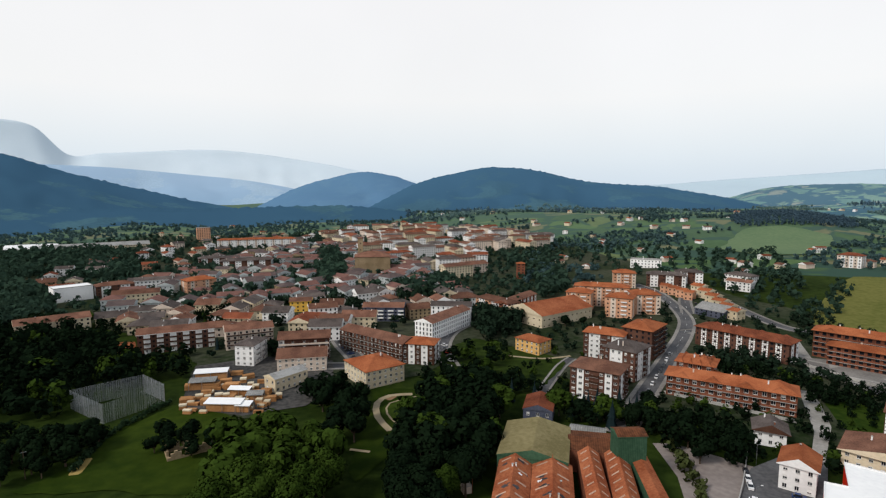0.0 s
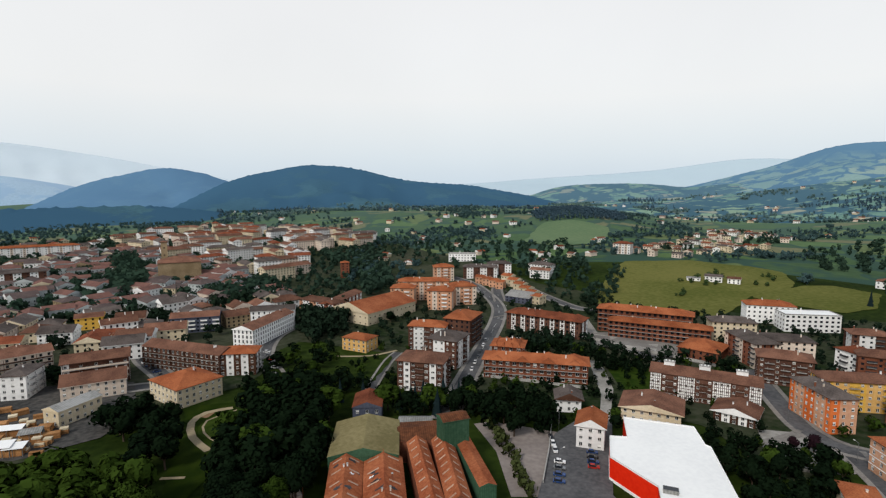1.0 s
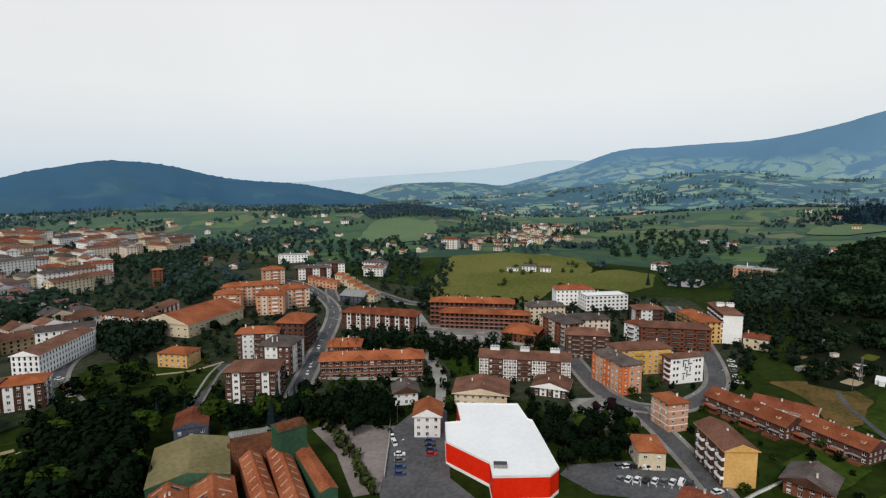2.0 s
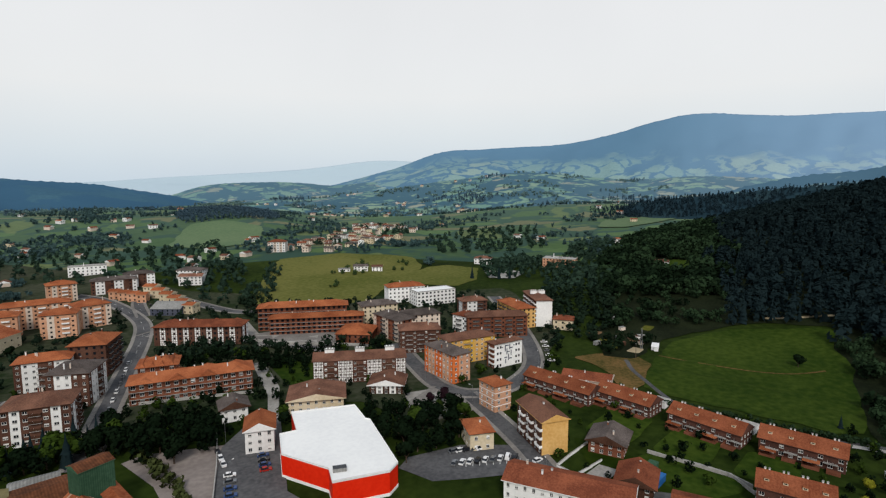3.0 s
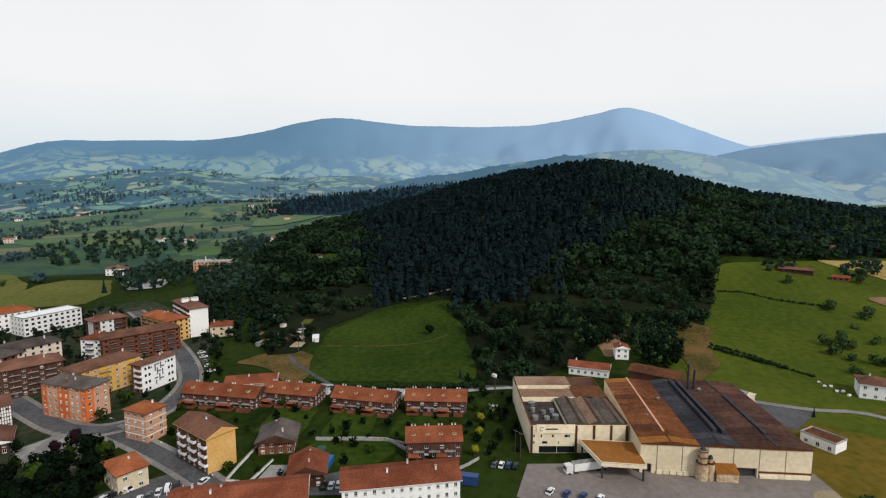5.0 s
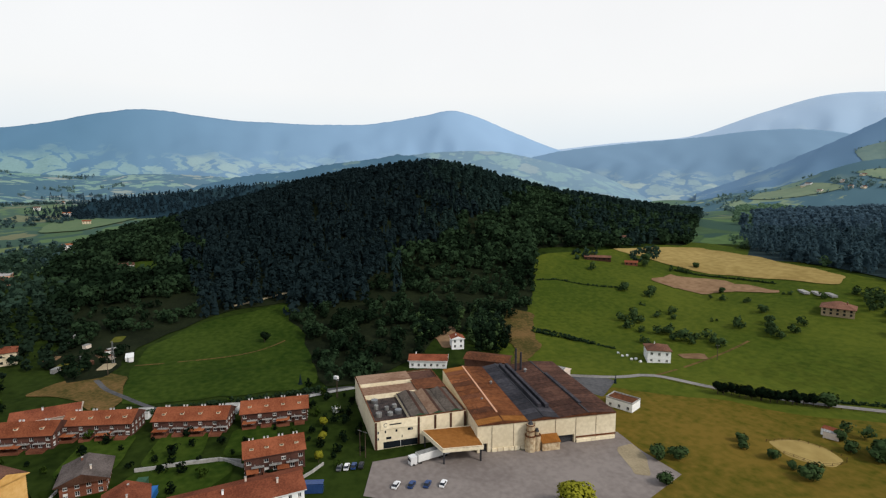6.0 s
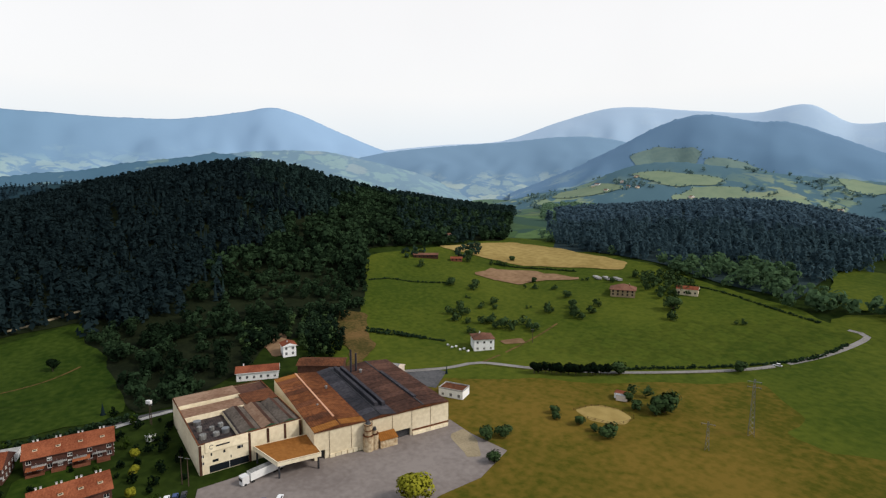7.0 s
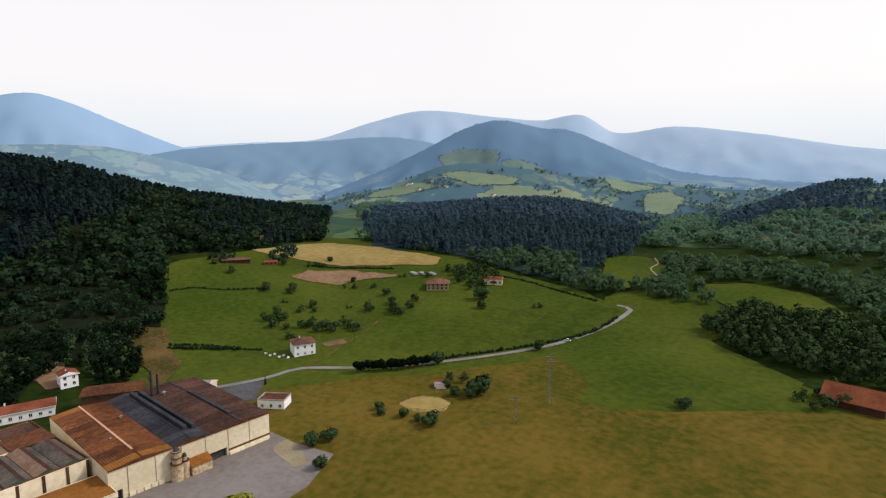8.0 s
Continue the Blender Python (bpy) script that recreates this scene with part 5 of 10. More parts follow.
def pine_meshes(seed):
    r = np.random.default_rng(seed)
    v, f, face = conifer_arrays(r, 14, 13, 10, 1.9)
    s = Shape()
    s.tube((0, 0, -0.4), (0, 0, 6), 0.22, "bark", 6, 0.08)
    return s.mesh("trunk"), block_mesh("crown", v, f, ["needle"], normals=face)


LOD = {key: [broad_tree(i + 80, key, 700, 0.72) for i in (0, 1, 2)] for key in ("leaf", "leaf_light")}
TREES["needle"] = [pine_meshes(i) for i in (50, 51, 52)]
TREES["hedge_leaf"] = [broad_tree(10, "hedge_leaf")]
TREES["leaf_mid"] = [broad_tree(i, "leaf_meadow", 900, 0.6) for i in (12, 13, 14)]
TREE_WORDS = {"leaf_mid": "green broad-leaved tree standing in the meadow", "hedge_leaf": "grey-green clipped hedge shrub by the yard", "leaf": "broad-leaved tree with a dense dark green crown", "leaf_light": "tree with a light green rounded crown", "leaf_yellow": "small tree with a bright yellow-green crown", "leaf_purple": "round ornamental tree with dark purple leaves", "needle": "slender dark green conifer"}


def tree(x, y, size, tone="leaf", wide=1.0, group=""):
    kinds = LOD.get(tone, TREES[tone]) if math.hypot(x, y) > 170 else TREES[tone]
    trunk, crown = rng.choice(kinds)
    ob = thing("tree", TREE_WORDS[tone], "tree", group, pose(x, y, height(x, y) - 0.1, 0, 0, rng.uniform(0, 360)))
    if tone == "leaf_mid":
        ob.location.z -= 0.16 * size
        wide *= 1.25
    ob.scale = (size / 10 * wide, size / 10 * wide, size / 10)
    part("trunk", trunk, ob)
    part("crown", crown, ob)
    return ob


def scatter(plan, gap, r, tries=25):
    """Even random spots in a plan, about gap metres apart."""
    xs, ys = [p[0] for p in plan], [p[1] for p in plan]
    spots, grid = [], {}
    area = (max(xs) - min(xs)) * (max(ys) - min(ys))
    for _ in range(int(area / gap / gap * 4)):
        x, y = r.uniform(min(xs), max(xs)), r.uniform(min(ys), max(ys))
        key = (int(x / gap), int(y / gap))
        if not inside(x, y, plan):
            continue
        if all((x - a) ** 2 + (y - b) ** 2 > gap * gap * 0.7 for i in (-1, 0, 1) for j in (-1, 0, 1) for a, b in grid.get((key[0] + i, key[1] + j), ())):
            grid.setdefault(key, []).append((x, y))
            spots.append((x, y))
    return spots


BELT = []


def grove(plan, gap, sizes, tones, group="", seed=1, single=True):
    """Trees over a plan; tones may repeat to weigh them. Those far off join the belt of uncounted trees."""
    r = random.Random(seed)
    for x, y in scatter(plan, gap, r):
        if not single or math.hypot(x, y) > 250:
            BELT.append((x, y, r.uniform(*sizes) * 1.05, {"leaf_light": 1, "leaf_mid": 4}.get(r.choice(tones), 0)))
            continue
        tree(x, y, r.uniform(*sizes), r.choice(tones), r.uniform(0.9, 1.25), group)


def hedge_row(pts, gap, sizes, tones, group, seed=1):
    r = random.Random(seed)
    for q in smooth_line(pts, gap):
        tree(q[0] + r.uniform(-1, 1), q[1] + r.uniform(-1, 1), r.uniform(*sizes), r.choice(tones), 1.1, group)


HEDGES = []


def hedge(pts, sizes, tone=0, seed=1, wide=0.8):
    """A dense line of shrubs along a boundary."""
    r = random.Random(seed)
    for q in smooth_line(pts, sizes[0] * 0.45):
        HEDGES.append((q[0] + r.uniform(-wide, wide), q[1] + r.uniform(-wide, wide), r.uniform(*sizes), tone))


def clear(x, y, room):
    """Whether a spot lies off the roads, yards and buildings."""
    for hx, hy, c, s, w, d in HOUSES:
        u, v = (x - hx) * c + (y - hy) * s, -(x - hx) * s + (y - hy) * c
        if abs(u) < w / 2 + room and abs(v) < d / 2 + room:
            return False
    for line, half in ROADS:
        if any((q.x - x) ** 2 + (q.y - y) ** 2 < (half + room) ** 2 + 4 for q in line):
            return False
    return not any(inside(x, y, q) for q in PAVED)


def gardens(plan, gap, sizes, seed=1, light=0.3):
    """Garden trees and shrubs wherever there is room between the houses."""
    r = random.Random(seed)
    for x, y in scatter(plan, gap, r):
        size = r.uniform(*sizes)
        if clear(x, y, size * 0.28):
            BELT.append((x, y, size, 1 if r.random() < light else 0))


# ---- vehicles ----
def car_model(paint, van=False):
    ob = thing("car", "parked car", "car")
    s = Shape()
    hood, roof_z = (0.98, 1.95) if van else (0.82, 1.46)
    s.prism([(-2.1, -0.78), (-1.9, -0.88), (1.8, -0.88), (2.1, -0.7), (2.1, 0.7), (1.8, 0.88), (-1.9, 0.88), (-2.1, 0.78)], 0.28, hood, paint)
    part("body", s, ob)
    c = Shape()
    a, b = ((-2.0, 1.3), (-1.9, 0.7)) if van else ((-1.75, 1.0), (-1.2, 0.35))
    lo = [(a[0], -0.8, hood), (a[1], -0.8, hood), (a[1], 0.8, hood), (a[0], 0.8, hood)]
    hi = [(b[0], -0.64, roof_z), (b[1], -0.64, roof_z), (b[1], 0.64, roof_z), (b[0], 0.64, roof_z)]
    for i in range(4):
        j = (i + 1) % 4
        c.face([lo[i], lo[j], hi[j], hi[i]], paint if van and i == 3 else "glass")
    part("cabin_window", c, ob)
    t = Shape()
    t.box(b[0] - 0.05, b[1] + 0.05, -0.67, 0.67, roof_z, roof_z + 0.05, paint)
    part("car_roof", t, ob)
    for sx in (-1.3, 1.3):
        for sy in (-1, 1):
            wh = Shape()
            wh.tube((sx, sy * 0.68, 0.32), (sx, sy * 0.9, 0.32), 0.32, "black", 12)
            wheel = part("wheel", wh, ob)
            rim = Shape()
            rim.tube((sx, sy * 0.9, 0.32), (sx, sy * 0.91, 0.32), 0.19, "metal", 8)
            part("rim", rim, wheel)
    return ob


CARS = {}
CAR_WORDS = {"car_white": "white car parked on the asphalt", "car_grey": "silver grey car parked on asphalt", "car_black": "black car parked on the asphalt", "car_blue": "dark blue car parked on asphalt", "car_red": "red car parked on the asphalt", "van": "white delivery van parked on asphalt"}


def car(x, y, rot, tone=None, group="parked cars"):
    tone = tone or rng.choice(("car_white", "car_white", "car_grey", "car_grey", "car_black", "car_blue", "car_red"))
    m = pose(x, y, lift(x, y) + 0.02, 0, 0, rot)
    if tone not in CARS:
        CARS[tone] = tagged(car_model("car_white" if tone == "van" else tone, tone == "van"), CAR_WORDS[tone], "van" if tone == "van" else "car", group)
        CARS[tone].matrix_basis = m
        return CARS[tone]
    return copy_thing(CARS[tone], m)


# ---- the place ----

# styles shared by alike buildings
BROWN_FLATS = dict(name="apartment_building", category="apartment building", wall="brown_wall", alt="white", alt_set=(4, 1, 2), roof="hip", tile="tile_brown", balcony="metal", balcony_sides=(0, 2), chimneys=3, over=0.9)
SALMON_FLATS = dict(name="apartment_building", category="apartment building", wall="salmon", alt="pale", alt_set=(4, 1), roof="hip", tile="tile_orange", balcony="white", balcony_sides=(0, 2), chimneys=2, over=0.8)
RED_TERRACE = dict(name="terraced_building", category="terraced housing", wall="brick", roof="hip", tile="tile_orange", chimneys=5, over=1.2, gables=4, decks="brick", bay=3.4, win=(1.9, 2.0))
ROW_HOUSE = dict(name="row_house", category="row house", group="red-roofed row houses", wall="brick_dark", win=(1.5, 1.5), roof="gable", tile="tile_row", balcony="metal", balcony_sides=(0,), chimneys=0, dormers=4, rise=3.4, over=0.6, bay=2.8, porches=4, stacks=4)
TOWN_HOUSE = dict(name="town_house", category="town house", wall="white", roof="gable", tile="tile_brown", chimneys=1)
CHALET = dict(name="chalet", category="detached house", wall="white", gable_tone="timber", roof="gable", gable_turn=True, tile="tile_brown", chimneys=2, over=1.3, rise=3.0)
SHED = dict(name="shed", category="shed", wall="cream", roof="gable", tile="grey_roof", chimneys=0, sides=(0,), over=0.4)

# covers of the ground
patch("town_ground", ((-592, 709), (-598, 960), (-281, 1177), (184, 981), (255, 651), (258, 482), (304, 349), (405, 274), (448, 237), (373, 153), (274, 116), (210, 130), (169, 121), (175, 173), (101, 229), (55, 284), (37, 351), (-7, 284), (-50, 260), (-86, 225), (-122, 239), (-143, 304), (-256, 390), (-327, 417)), "town", "grey and green town plots between the houses", "ground")
patch("meadow", ((-145, 164), (-137, 175), (-138, 210), (-124, 242), (-90, 229), (-77, 200), (-73, 168), (-79, 164)), "lawn", "mown green meadow beside the lumber yard", "meadow", 0.02, 12)
patch("yard", ((-122, 237), (-141, 294), (-107, 312), (-65, 304), (-55, 260), (-64, 238), (-89, 227)), "yard_dark", "paved lumber yard", "yard", 0.05, 12)
patch("lawn", ((-35, 183), (-37, 235), (-34, 260), (-14, 259), (-11, 225), (-20, 195), (-28, 175)), "lawn", "clipped park lawn", "lawn", 0.05, 6)
patch("lawn", ((-11, 304), (18, 352), (52, 326), (75, 303), (50, 260), (34, 267), (17, 284)), "grass", "park grass below the villa", "lawn", 0.05, 12)
patch("yard", ((83, 201), (91, 201), (117, 179), (88, 142), (74, 147), (82, 176)), "yard", "worn concrete yard", "yard", 0.05, 12)
patch("car_park", ((111, 182), (134, 194), (141, 185), (106, 137), (105, 119), (72, 124), (82, 144)), "asphalt", "asphalt car park", "car park", 0.06, 12)
patch("lawn", ((183, 246), (196, 250), (204, 231), (185, 208), (166, 214)), "lush", "green between the terraces", "lawn", 0.05, 12)
patch("square", ((232, 302), (259, 244), (239, 224), (208, 277), (204, 311)), "pavement", "pale paved square", "pavement", 0.05, 12)
patch("car_park", ((138, 116), (146, 118), (165, 107), (180, 85), (166, 69), (156, 82), (146, 92), (138, 101)), "asphalt", "asphalt car park with white bays", "car park", 0.06, 12)
patch("meadow", ((297, 104), (312, 100), (321, 90), (314, 78), (296, 70), (272, 64), (257, 64), (262, 74), (272, 86), (284, 96)), "bank", "dry grass bank under the wood", "meadow", 0.03, 12)
patch("meadow", ((260, 64), (310, 71), (350, 71), (394, 35), (410, -12), (380, -25), (319, -27), (260, -25)), "lush", "steep bright green meadow under the wood", "meadow", 0.03, 12)
patch("garden", ((198, 76), (193, 52), (193, 42), (194, 14), (182, 14), (170, 46), (182, 65)), "lawn", "small green gardens", "garden", 0.03, 12)
patch("lawn", ((194, 48), (198, 45), (197, 15), (189, 14), (178, 23), (181, 40)), "lush", "bright lawn inside the garden wall", "lawn", 0.06, 6)
for plan in (((204, 74), (236, 68), (231, 50), (200, 54)), ((201, 46), (228, 42), (226, 24), (200, 26)), ((200, 18), (224, 14), (222, -3), (200, -1)), ((234, 46), (246, 44), (243, 8), (231, 10))):
    patch("lawn", plan, "lush", "sunny lawn of a row house garden", "lawn", 0.06, 12)
road(((322, 70), (321, 52), (320, 32), (321, 16), (326, 2), (336, -10)), 1.3, "trodden path across the steep meadow", "bank", 0, False, 0.12)
road(((304, 60), (300, 44), (302, 26), (296, 8)), 0.9, "trodden path across the steep meadow", "grass", 0, False, 0.12)
patch("yard", ((171, 46), (177, 31), (170, 28), (162, 29), (162, 42)), "asphalt", "small asphalt court between the houses", "yard", 0.05, 6)
patch("yard", ((180, -34), (180, -57), (170, -89), (171, -132), (156, -131), (137, -133), (129, -113), (129, -96), (126, -77), (160, -27)), "yard", "stained concrete factory yard", "yard", 0.05, 12)
patch("yard", ((235, -144), (228, -162), (218, -166), (203, -148), (217, -140)), "asphalt", "asphalt behind the factory", "yard", 0.05, 12)
patch("meadow", ((255, -111), (304, -141), (337, -168), (448, -239), (452, -333), (466, -452), (440, -462), (325, -440), (257, -432), (196, -418), (140, -412), (113, -397), (93, -393), (49, -369), (36, -344), (-4, -300), (-36, -270), (-27, -184), (61, -148), (100, -98), (130, -122), (162, -132), (205, -146)), "hay_green", "green farmland round the factory", "meadow", 0.01, 20)
patch("meadow", ((217, -156), (154, -220), (107, -275), (81, -252), (80, -226), (45, -234), (-24, -274), (-37, -279), (-70, -280), (-49, -185), (56, -116), (115, -79), (166, -116)), "dry", "wide dry yellow-brown meadow", "meadow", 0.02, 12)
patch("meadow", ((126, -414), (57, -481), (24, -370), (54, -339), (87, -351)), "hay_green", "green slope beside the bend of the road", "meadow", 0.04, 12)
patch("meadow", ((102, -278), (90, -361), (58, -365), (-8, -306), (6, -264), (42, -235), (80, -226), (79, -253)), "hay_green", "bright green hay meadow", "meadow", 0.05, 12)
patch("meadow", ((215, -190), (199, -217), (138, -280), (105, -336), (99, -383), (136, -392), (184, -335), (207, -258), (214, -224)), "hay_green", "green slope below the farmhouse", "meadow", 0.05, 12)
patch("field", ((352, -305), (355, -309), (362, -330), (359, -333), (325, -348), (291, -363), (287, -361), (286, -346), (288, -343), (310, -325), (331, -305), (334, -303)), "soil", "ploughed reddish field", "field", 0.5, 12)
patch("field", ((452, -335), (456, -340), (452, -385), (440, -428), (434, -432), (360, -433), (290, -426), (284, -422), (276, -404), (279, -400), (316, -376), (356, -355), (404, -344)), "hay", "ripe golden field", "field", 0.5, 12)
patch("field", ((333, -160), (334, -180), (315, -174), (301, -164), (309, -153)), "bank", "bare earth beside the wood", "field", 0.5, 12)
patch("field", ((344, -164), (334, -181), (285, -154), (258, -137), (257, -128), (297, -143)), "bank", "worn brown earth behind the factory", "field", 0.5, 12)
patch("field", ((333, -107), (332, -116), (309, -110), (292, -111), (293, -101), (308, -100)), "soil", "bare earth yard of a house", "field", 0.08, 12)
patch("meadow", ((263, 383), (392, 510), (468, 480), (516, 409), (478, 358), (397, 343), (326, 307), (299, 349)), "field", "broad yellow-green pasture", "meadow", 0.05, 12)
patch("meadow", ((420, 355), (499, 354), (521, 315), (466, 282), (425, 281), (401, 339)), "field", "yellow-green pasture beside the village", "meadow", 0.05, 12)
patch("meadow", ((64, -478), (22, -500), (-16, -486), (-38, -448), (-36, -412), (-8, -398), (22, -410), (44, -440)), "hay_green", "clearing between the woods", "meadow", 0.1, 12)
patch("bank", ((138, 108), (150, 95), (154, 80), (138, 73), (125, 98)), "grass", "rough grass bank below the car park", "meadow", 0.04, 12)
road(((72, 209), (88, 234), (110, 269), (138, 313), (166, 358), (186, 399), (197, 447), (202, 498), (195, 538)), 8, "asphalt street between the apartment blocks")
road(((169, 365), (186, 365), (198, 326), (207, 295), (220, 241)), 6, "asphalt side street")
road(((196, 417), (218, 470), (242, 488), (242, 425), (244, 376), (255, 357)), 7, "asphalt road past the terraces")
road(((77, 308), (68, 295), (56, 270), (48, 252)), 4, "narrow park road", walk_width=1.2, line_paint=False)
road(((254, 214), (227, 176), (211, 150), (210, 133), (222, 122), (245, 120), (268, 125), (297, 141), (336, 169), (378, 203), (410, 231)), 8, "curved asphalt street through the estate", "asphalt", 2.2, False)
road(((210, 133), (196, 111), (179, 87), (165, 70), (156, 57)), 7, "asphalt street to the car park", "asphalt", 2.2, False)
road(((211, 150), (186, 148), (176, 155)), 5, "paved lane by the chalets", "pavement", 0, False)
road(((-79, 374), (-66, 339), (-50, 299), (-72, 294)), 8, "town street between tall houses")
road(((5, 293), (0, 326), (6, 366), (24, 398)), 6, "street beside the white row")
road(((234, -144), (222, -169), (217, -189), (191, -207), (159, -237), (124, -284), (109, -316), (99, -351), (95, -388), (106, -393)), 3.6, "narrow country road between meadows", "pavement", 0, False, 0.2)
road(((217, -189), (222, -216), (228, -246), (235, -273)), 1.6, "farm track", "bank", 0, False, 0.14)
road(((-22, 212), (-29, 226), (-31, 241), (-26, 250), (-15, 252)), 3, "curved gravel park path", "gravel", 0, False, 0.14)
road(((-20, 219), (-25, 229), (-25, 241), (-13, 249)), 0.9, "thin gravel edge of the lawn", "gravel", 0, False, 0.14)
road(((-36, 196), (-28, 194)), 1.6, "gravel park path", "gravel", 0, False, 0.14)
road(((38, 313), (59, 307), (77, 312)), 2.2, "gravel walk across the park", "gravel", 0, False, 0.14)
road(((304, 84), (281, 70), (243, 30), (254, -26), (253, -40)), 2.4, "lane behind the row houses", "asphalt", 0, False)
road(((248, -13), (251, -28), (253, -46)), 3, "lane to the factory", "concrete", 0, False)

# apartment blocks along the street
house(98.0, 313.0, -29.1, 23.0, 14.0, 15.0, "dark brick flats with an orange hip roof", **{**BROWN_FLATS, "tile": "tile_orange"})
house(122.4, 316.1, 49.3, 23.9, 17.5, 18.0, "tall brown brick flats under an orange tiled roof", **{**BROWN_FLATS, "tile": "tile_orange", "alt": None})
house(99.7, 280.1, 46.3, 19.4, 17.6, 16.0, "brown and white flats with a grey hip roof", **{**BROWN_FLATS, "tile": "tile_grey"})
house(76.1, 250.8, 57.2, 16.8, 23.3, 15.0, "brown flats with white window panels beside the street", **{**BROWN_FLATS, "wall": "brown_wall", "alt_set": (4, 1), "win": (1.7, 1.5), "balcony_sides": (0, 1, 3), "balcony": "timber"})
house(136.0, 244.1, -31.0, 53.6, 14.0, 10.0, "long red brick terrace with orange roof and chimneys", **RED_TERRACE)
house(128.9, 261.9, -34.0, 16.8, 14.0, 14.0, "red brick block joined to the terrace", **RED_TERRACE)
house(186.1, 320.2, -51.8, 53.8, 15.0, 12.0, "long brown terrace with white framed galleries", **{**RED_TERRACE, "wall": "brown_wall", "tile": "tile_red", "alt": "white", "alt_set": (2, 1), "timbered": "timber", "win": (1.6, 1.6), "decks": None, "ground_floor": 2.0})
house(248.2, 294.8, -44.0, 60.4, 14.0, 16.0, "rear brick terrace under an orange roof", **RED_TERRACE)
house(246.0, 278.3, -45.4, 62.3, 11.0, 11.0, "stepped brick terrace with deep balconies", **RED_TERRACE)
house(248.4, 242.7, -60.2, 22.1, 24.0, 6.0, "low hall with a broad orange roof", name="hall", category="hall", wall="brick", roof="hip", tile="tile_orange", chimneys=0)
house(197.1, 191.0, -46.5, 46.6, 14.0, 12.0, "long half-timbered block, white panels on dark brick", name="apartment_building", category="apartment building", wall="brown_wall", alt="white", alt_set=(6, 0, 1, 5), timbered="timber", roof="gable", tile="tile_brown", balcony="timber", chimneys=0, roof_boxes=3, bay=2.4, win=(1.2, 1.4))
# orange apartment blocks behind the hall
house(114.0, 435.5, -24.5, 20.0, 16.0, 16.0, "salmon flats with white balconies", **SALMON_FLATS)
house(140.1, 412.9, -28.6, 20.3, 16.0, 16.0, "salmon flats with white balconies", **SALMON_FLATS)
house(163.1, 425.3, -6.3, 21.6, 18.0, 16.0, "salmon flats with white balconies", **SALMON_FLATS)
house(137.1, 453.2, -16.8, 44.6, 14.0, 17.0, "long salmon flats under orange roofs", **SALMON_FLATS)
house(182.1, 529.4, -14.1, 21.2, 16.0, 15.0, "ochre flats with a flat orange roof", **{**SALMON_FLATS, "far": True})
house(222.6, 524.7, -23.0, 35.9, 14.0, 12.0, "grey-roofed brown flats beside green fields", **{**BROWN_FLATS, "tile": "tile_grey", "far": True})
house(248.2, 531.7, -17.1, 24.9, 14.0, 12.0, "grey-roofed brown flats beside green fields", **{**BROWN_FLATS, "tile": "tile_grey", "far": True})
house(244.5, 635.3, -24.0, 34.4, 14.0, 10.0, "long white house on the edge of the fields", far=True, wall="white", roof="flat", tile="concrete")
house(239.1, 489.4, -60.7, 10.5, 10.0, 7.0, "orange-roofed terraced house in a row", **{**TOWN_HOUSE, "wall": "cream", "tile": "tile_orange", "far": True, "group": "orange terraced houses"})
house(235.8, 469.0, -61.4, 10.1, 10.0, 7.0, "orange-roofed terraced house in a row", **{**TOWN_HOUSE, "wall": "cream", "tile": "tile_orange", "far": True, "group": "orange terraced houses"})
house(232.7, 449.8, -62.0, 9.8, 10.0, 7.0, "orange-roofed terraced house in a row", **{**TOWN_HOUSE, "wall": "cream", "tile": "tile_orange", "far": True, "group": "orange terraced houses"})
house(229.6, 431.8, -62.7, 9.4, 10.0, 7.0, "orange-roofed terraced house in a row", **{**TOWN_HOUSE, "wall": "cream", "tile": "tile_orange", "far": True, "group": "orange terraced houses"})
house(226.6, 414.8, -63.3, 9.1, 10.0, 7.0, "orange-roofed terraced house in a row", **{**TOWN_HOUSE, "wall": "cream", "tile": "tile_orange", "far": True, "group": "orange terraced houses"})
house(223.7, 398.7, -63.9, 8.8, 10.0, 7.0, "orange-roofed terraced house in a row", **{**TOWN_HOUSE, "wall": "cream", "tile": "tile_orange", "far": True, "group": "orange terraced houses"})
house(211.9, 498.4, -40.9, 7.8, 10.0, 7.0, "orange-roofed terraced house in a row", **{**TOWN_HOUSE, "wall": "salmon", "tile": "tile_orange", "far": True, "group": "orange terraced houses"})
house(214.7, 487.4, -41.6, 7.7, 10.0, 7.0, "orange-roofed terraced house in a row", **{**TOWN_HOUSE, "wall": "salmon", "tile": "tile_orange", "far": True, "group": "orange terraced houses"})
house(217.4, 476.8, -42.3, 7.5, 10.0, 7.0, "orange-roofed terraced house in a row", **{**TOWN_HOUSE, "wall": "salmon", "tile": "tile_orange", "far": True, "group": "orange terraced houses"})
house(220.0, 466.5, -43.1, 7.4, 10.0, 7.0, "orange-roofed terraced house in a row", **{**TOWN_HOUSE, "wall": "salmon", "tile": "tile_orange", "far": True, "group": "orange terraced houses"})
house(216.2, 412.4, -57.0, 23.5, 22.0, 5.0, "low hall with blue-grey sheet roof", **{**SHED, "wall": "blue_grey"})
house(279.0, 492.1, -49.3, 21.5, 12.0, 8.0, "white farmhouse with dark gables", **{**TOWN_HOUSE, "far": True})
house(82.9, 407.4, 35.8, 55.5, 38.0, 9.0, "sports hall with cream walls and a broad red roof", name="sports_hall", category="sports hall", wall="cream", roof="gable", gable_tone="cream", tile="tile_works", rise=6.5, chimneys=0, storeys=2, win=(1.4, 0.9), bay=5, over=0.8)
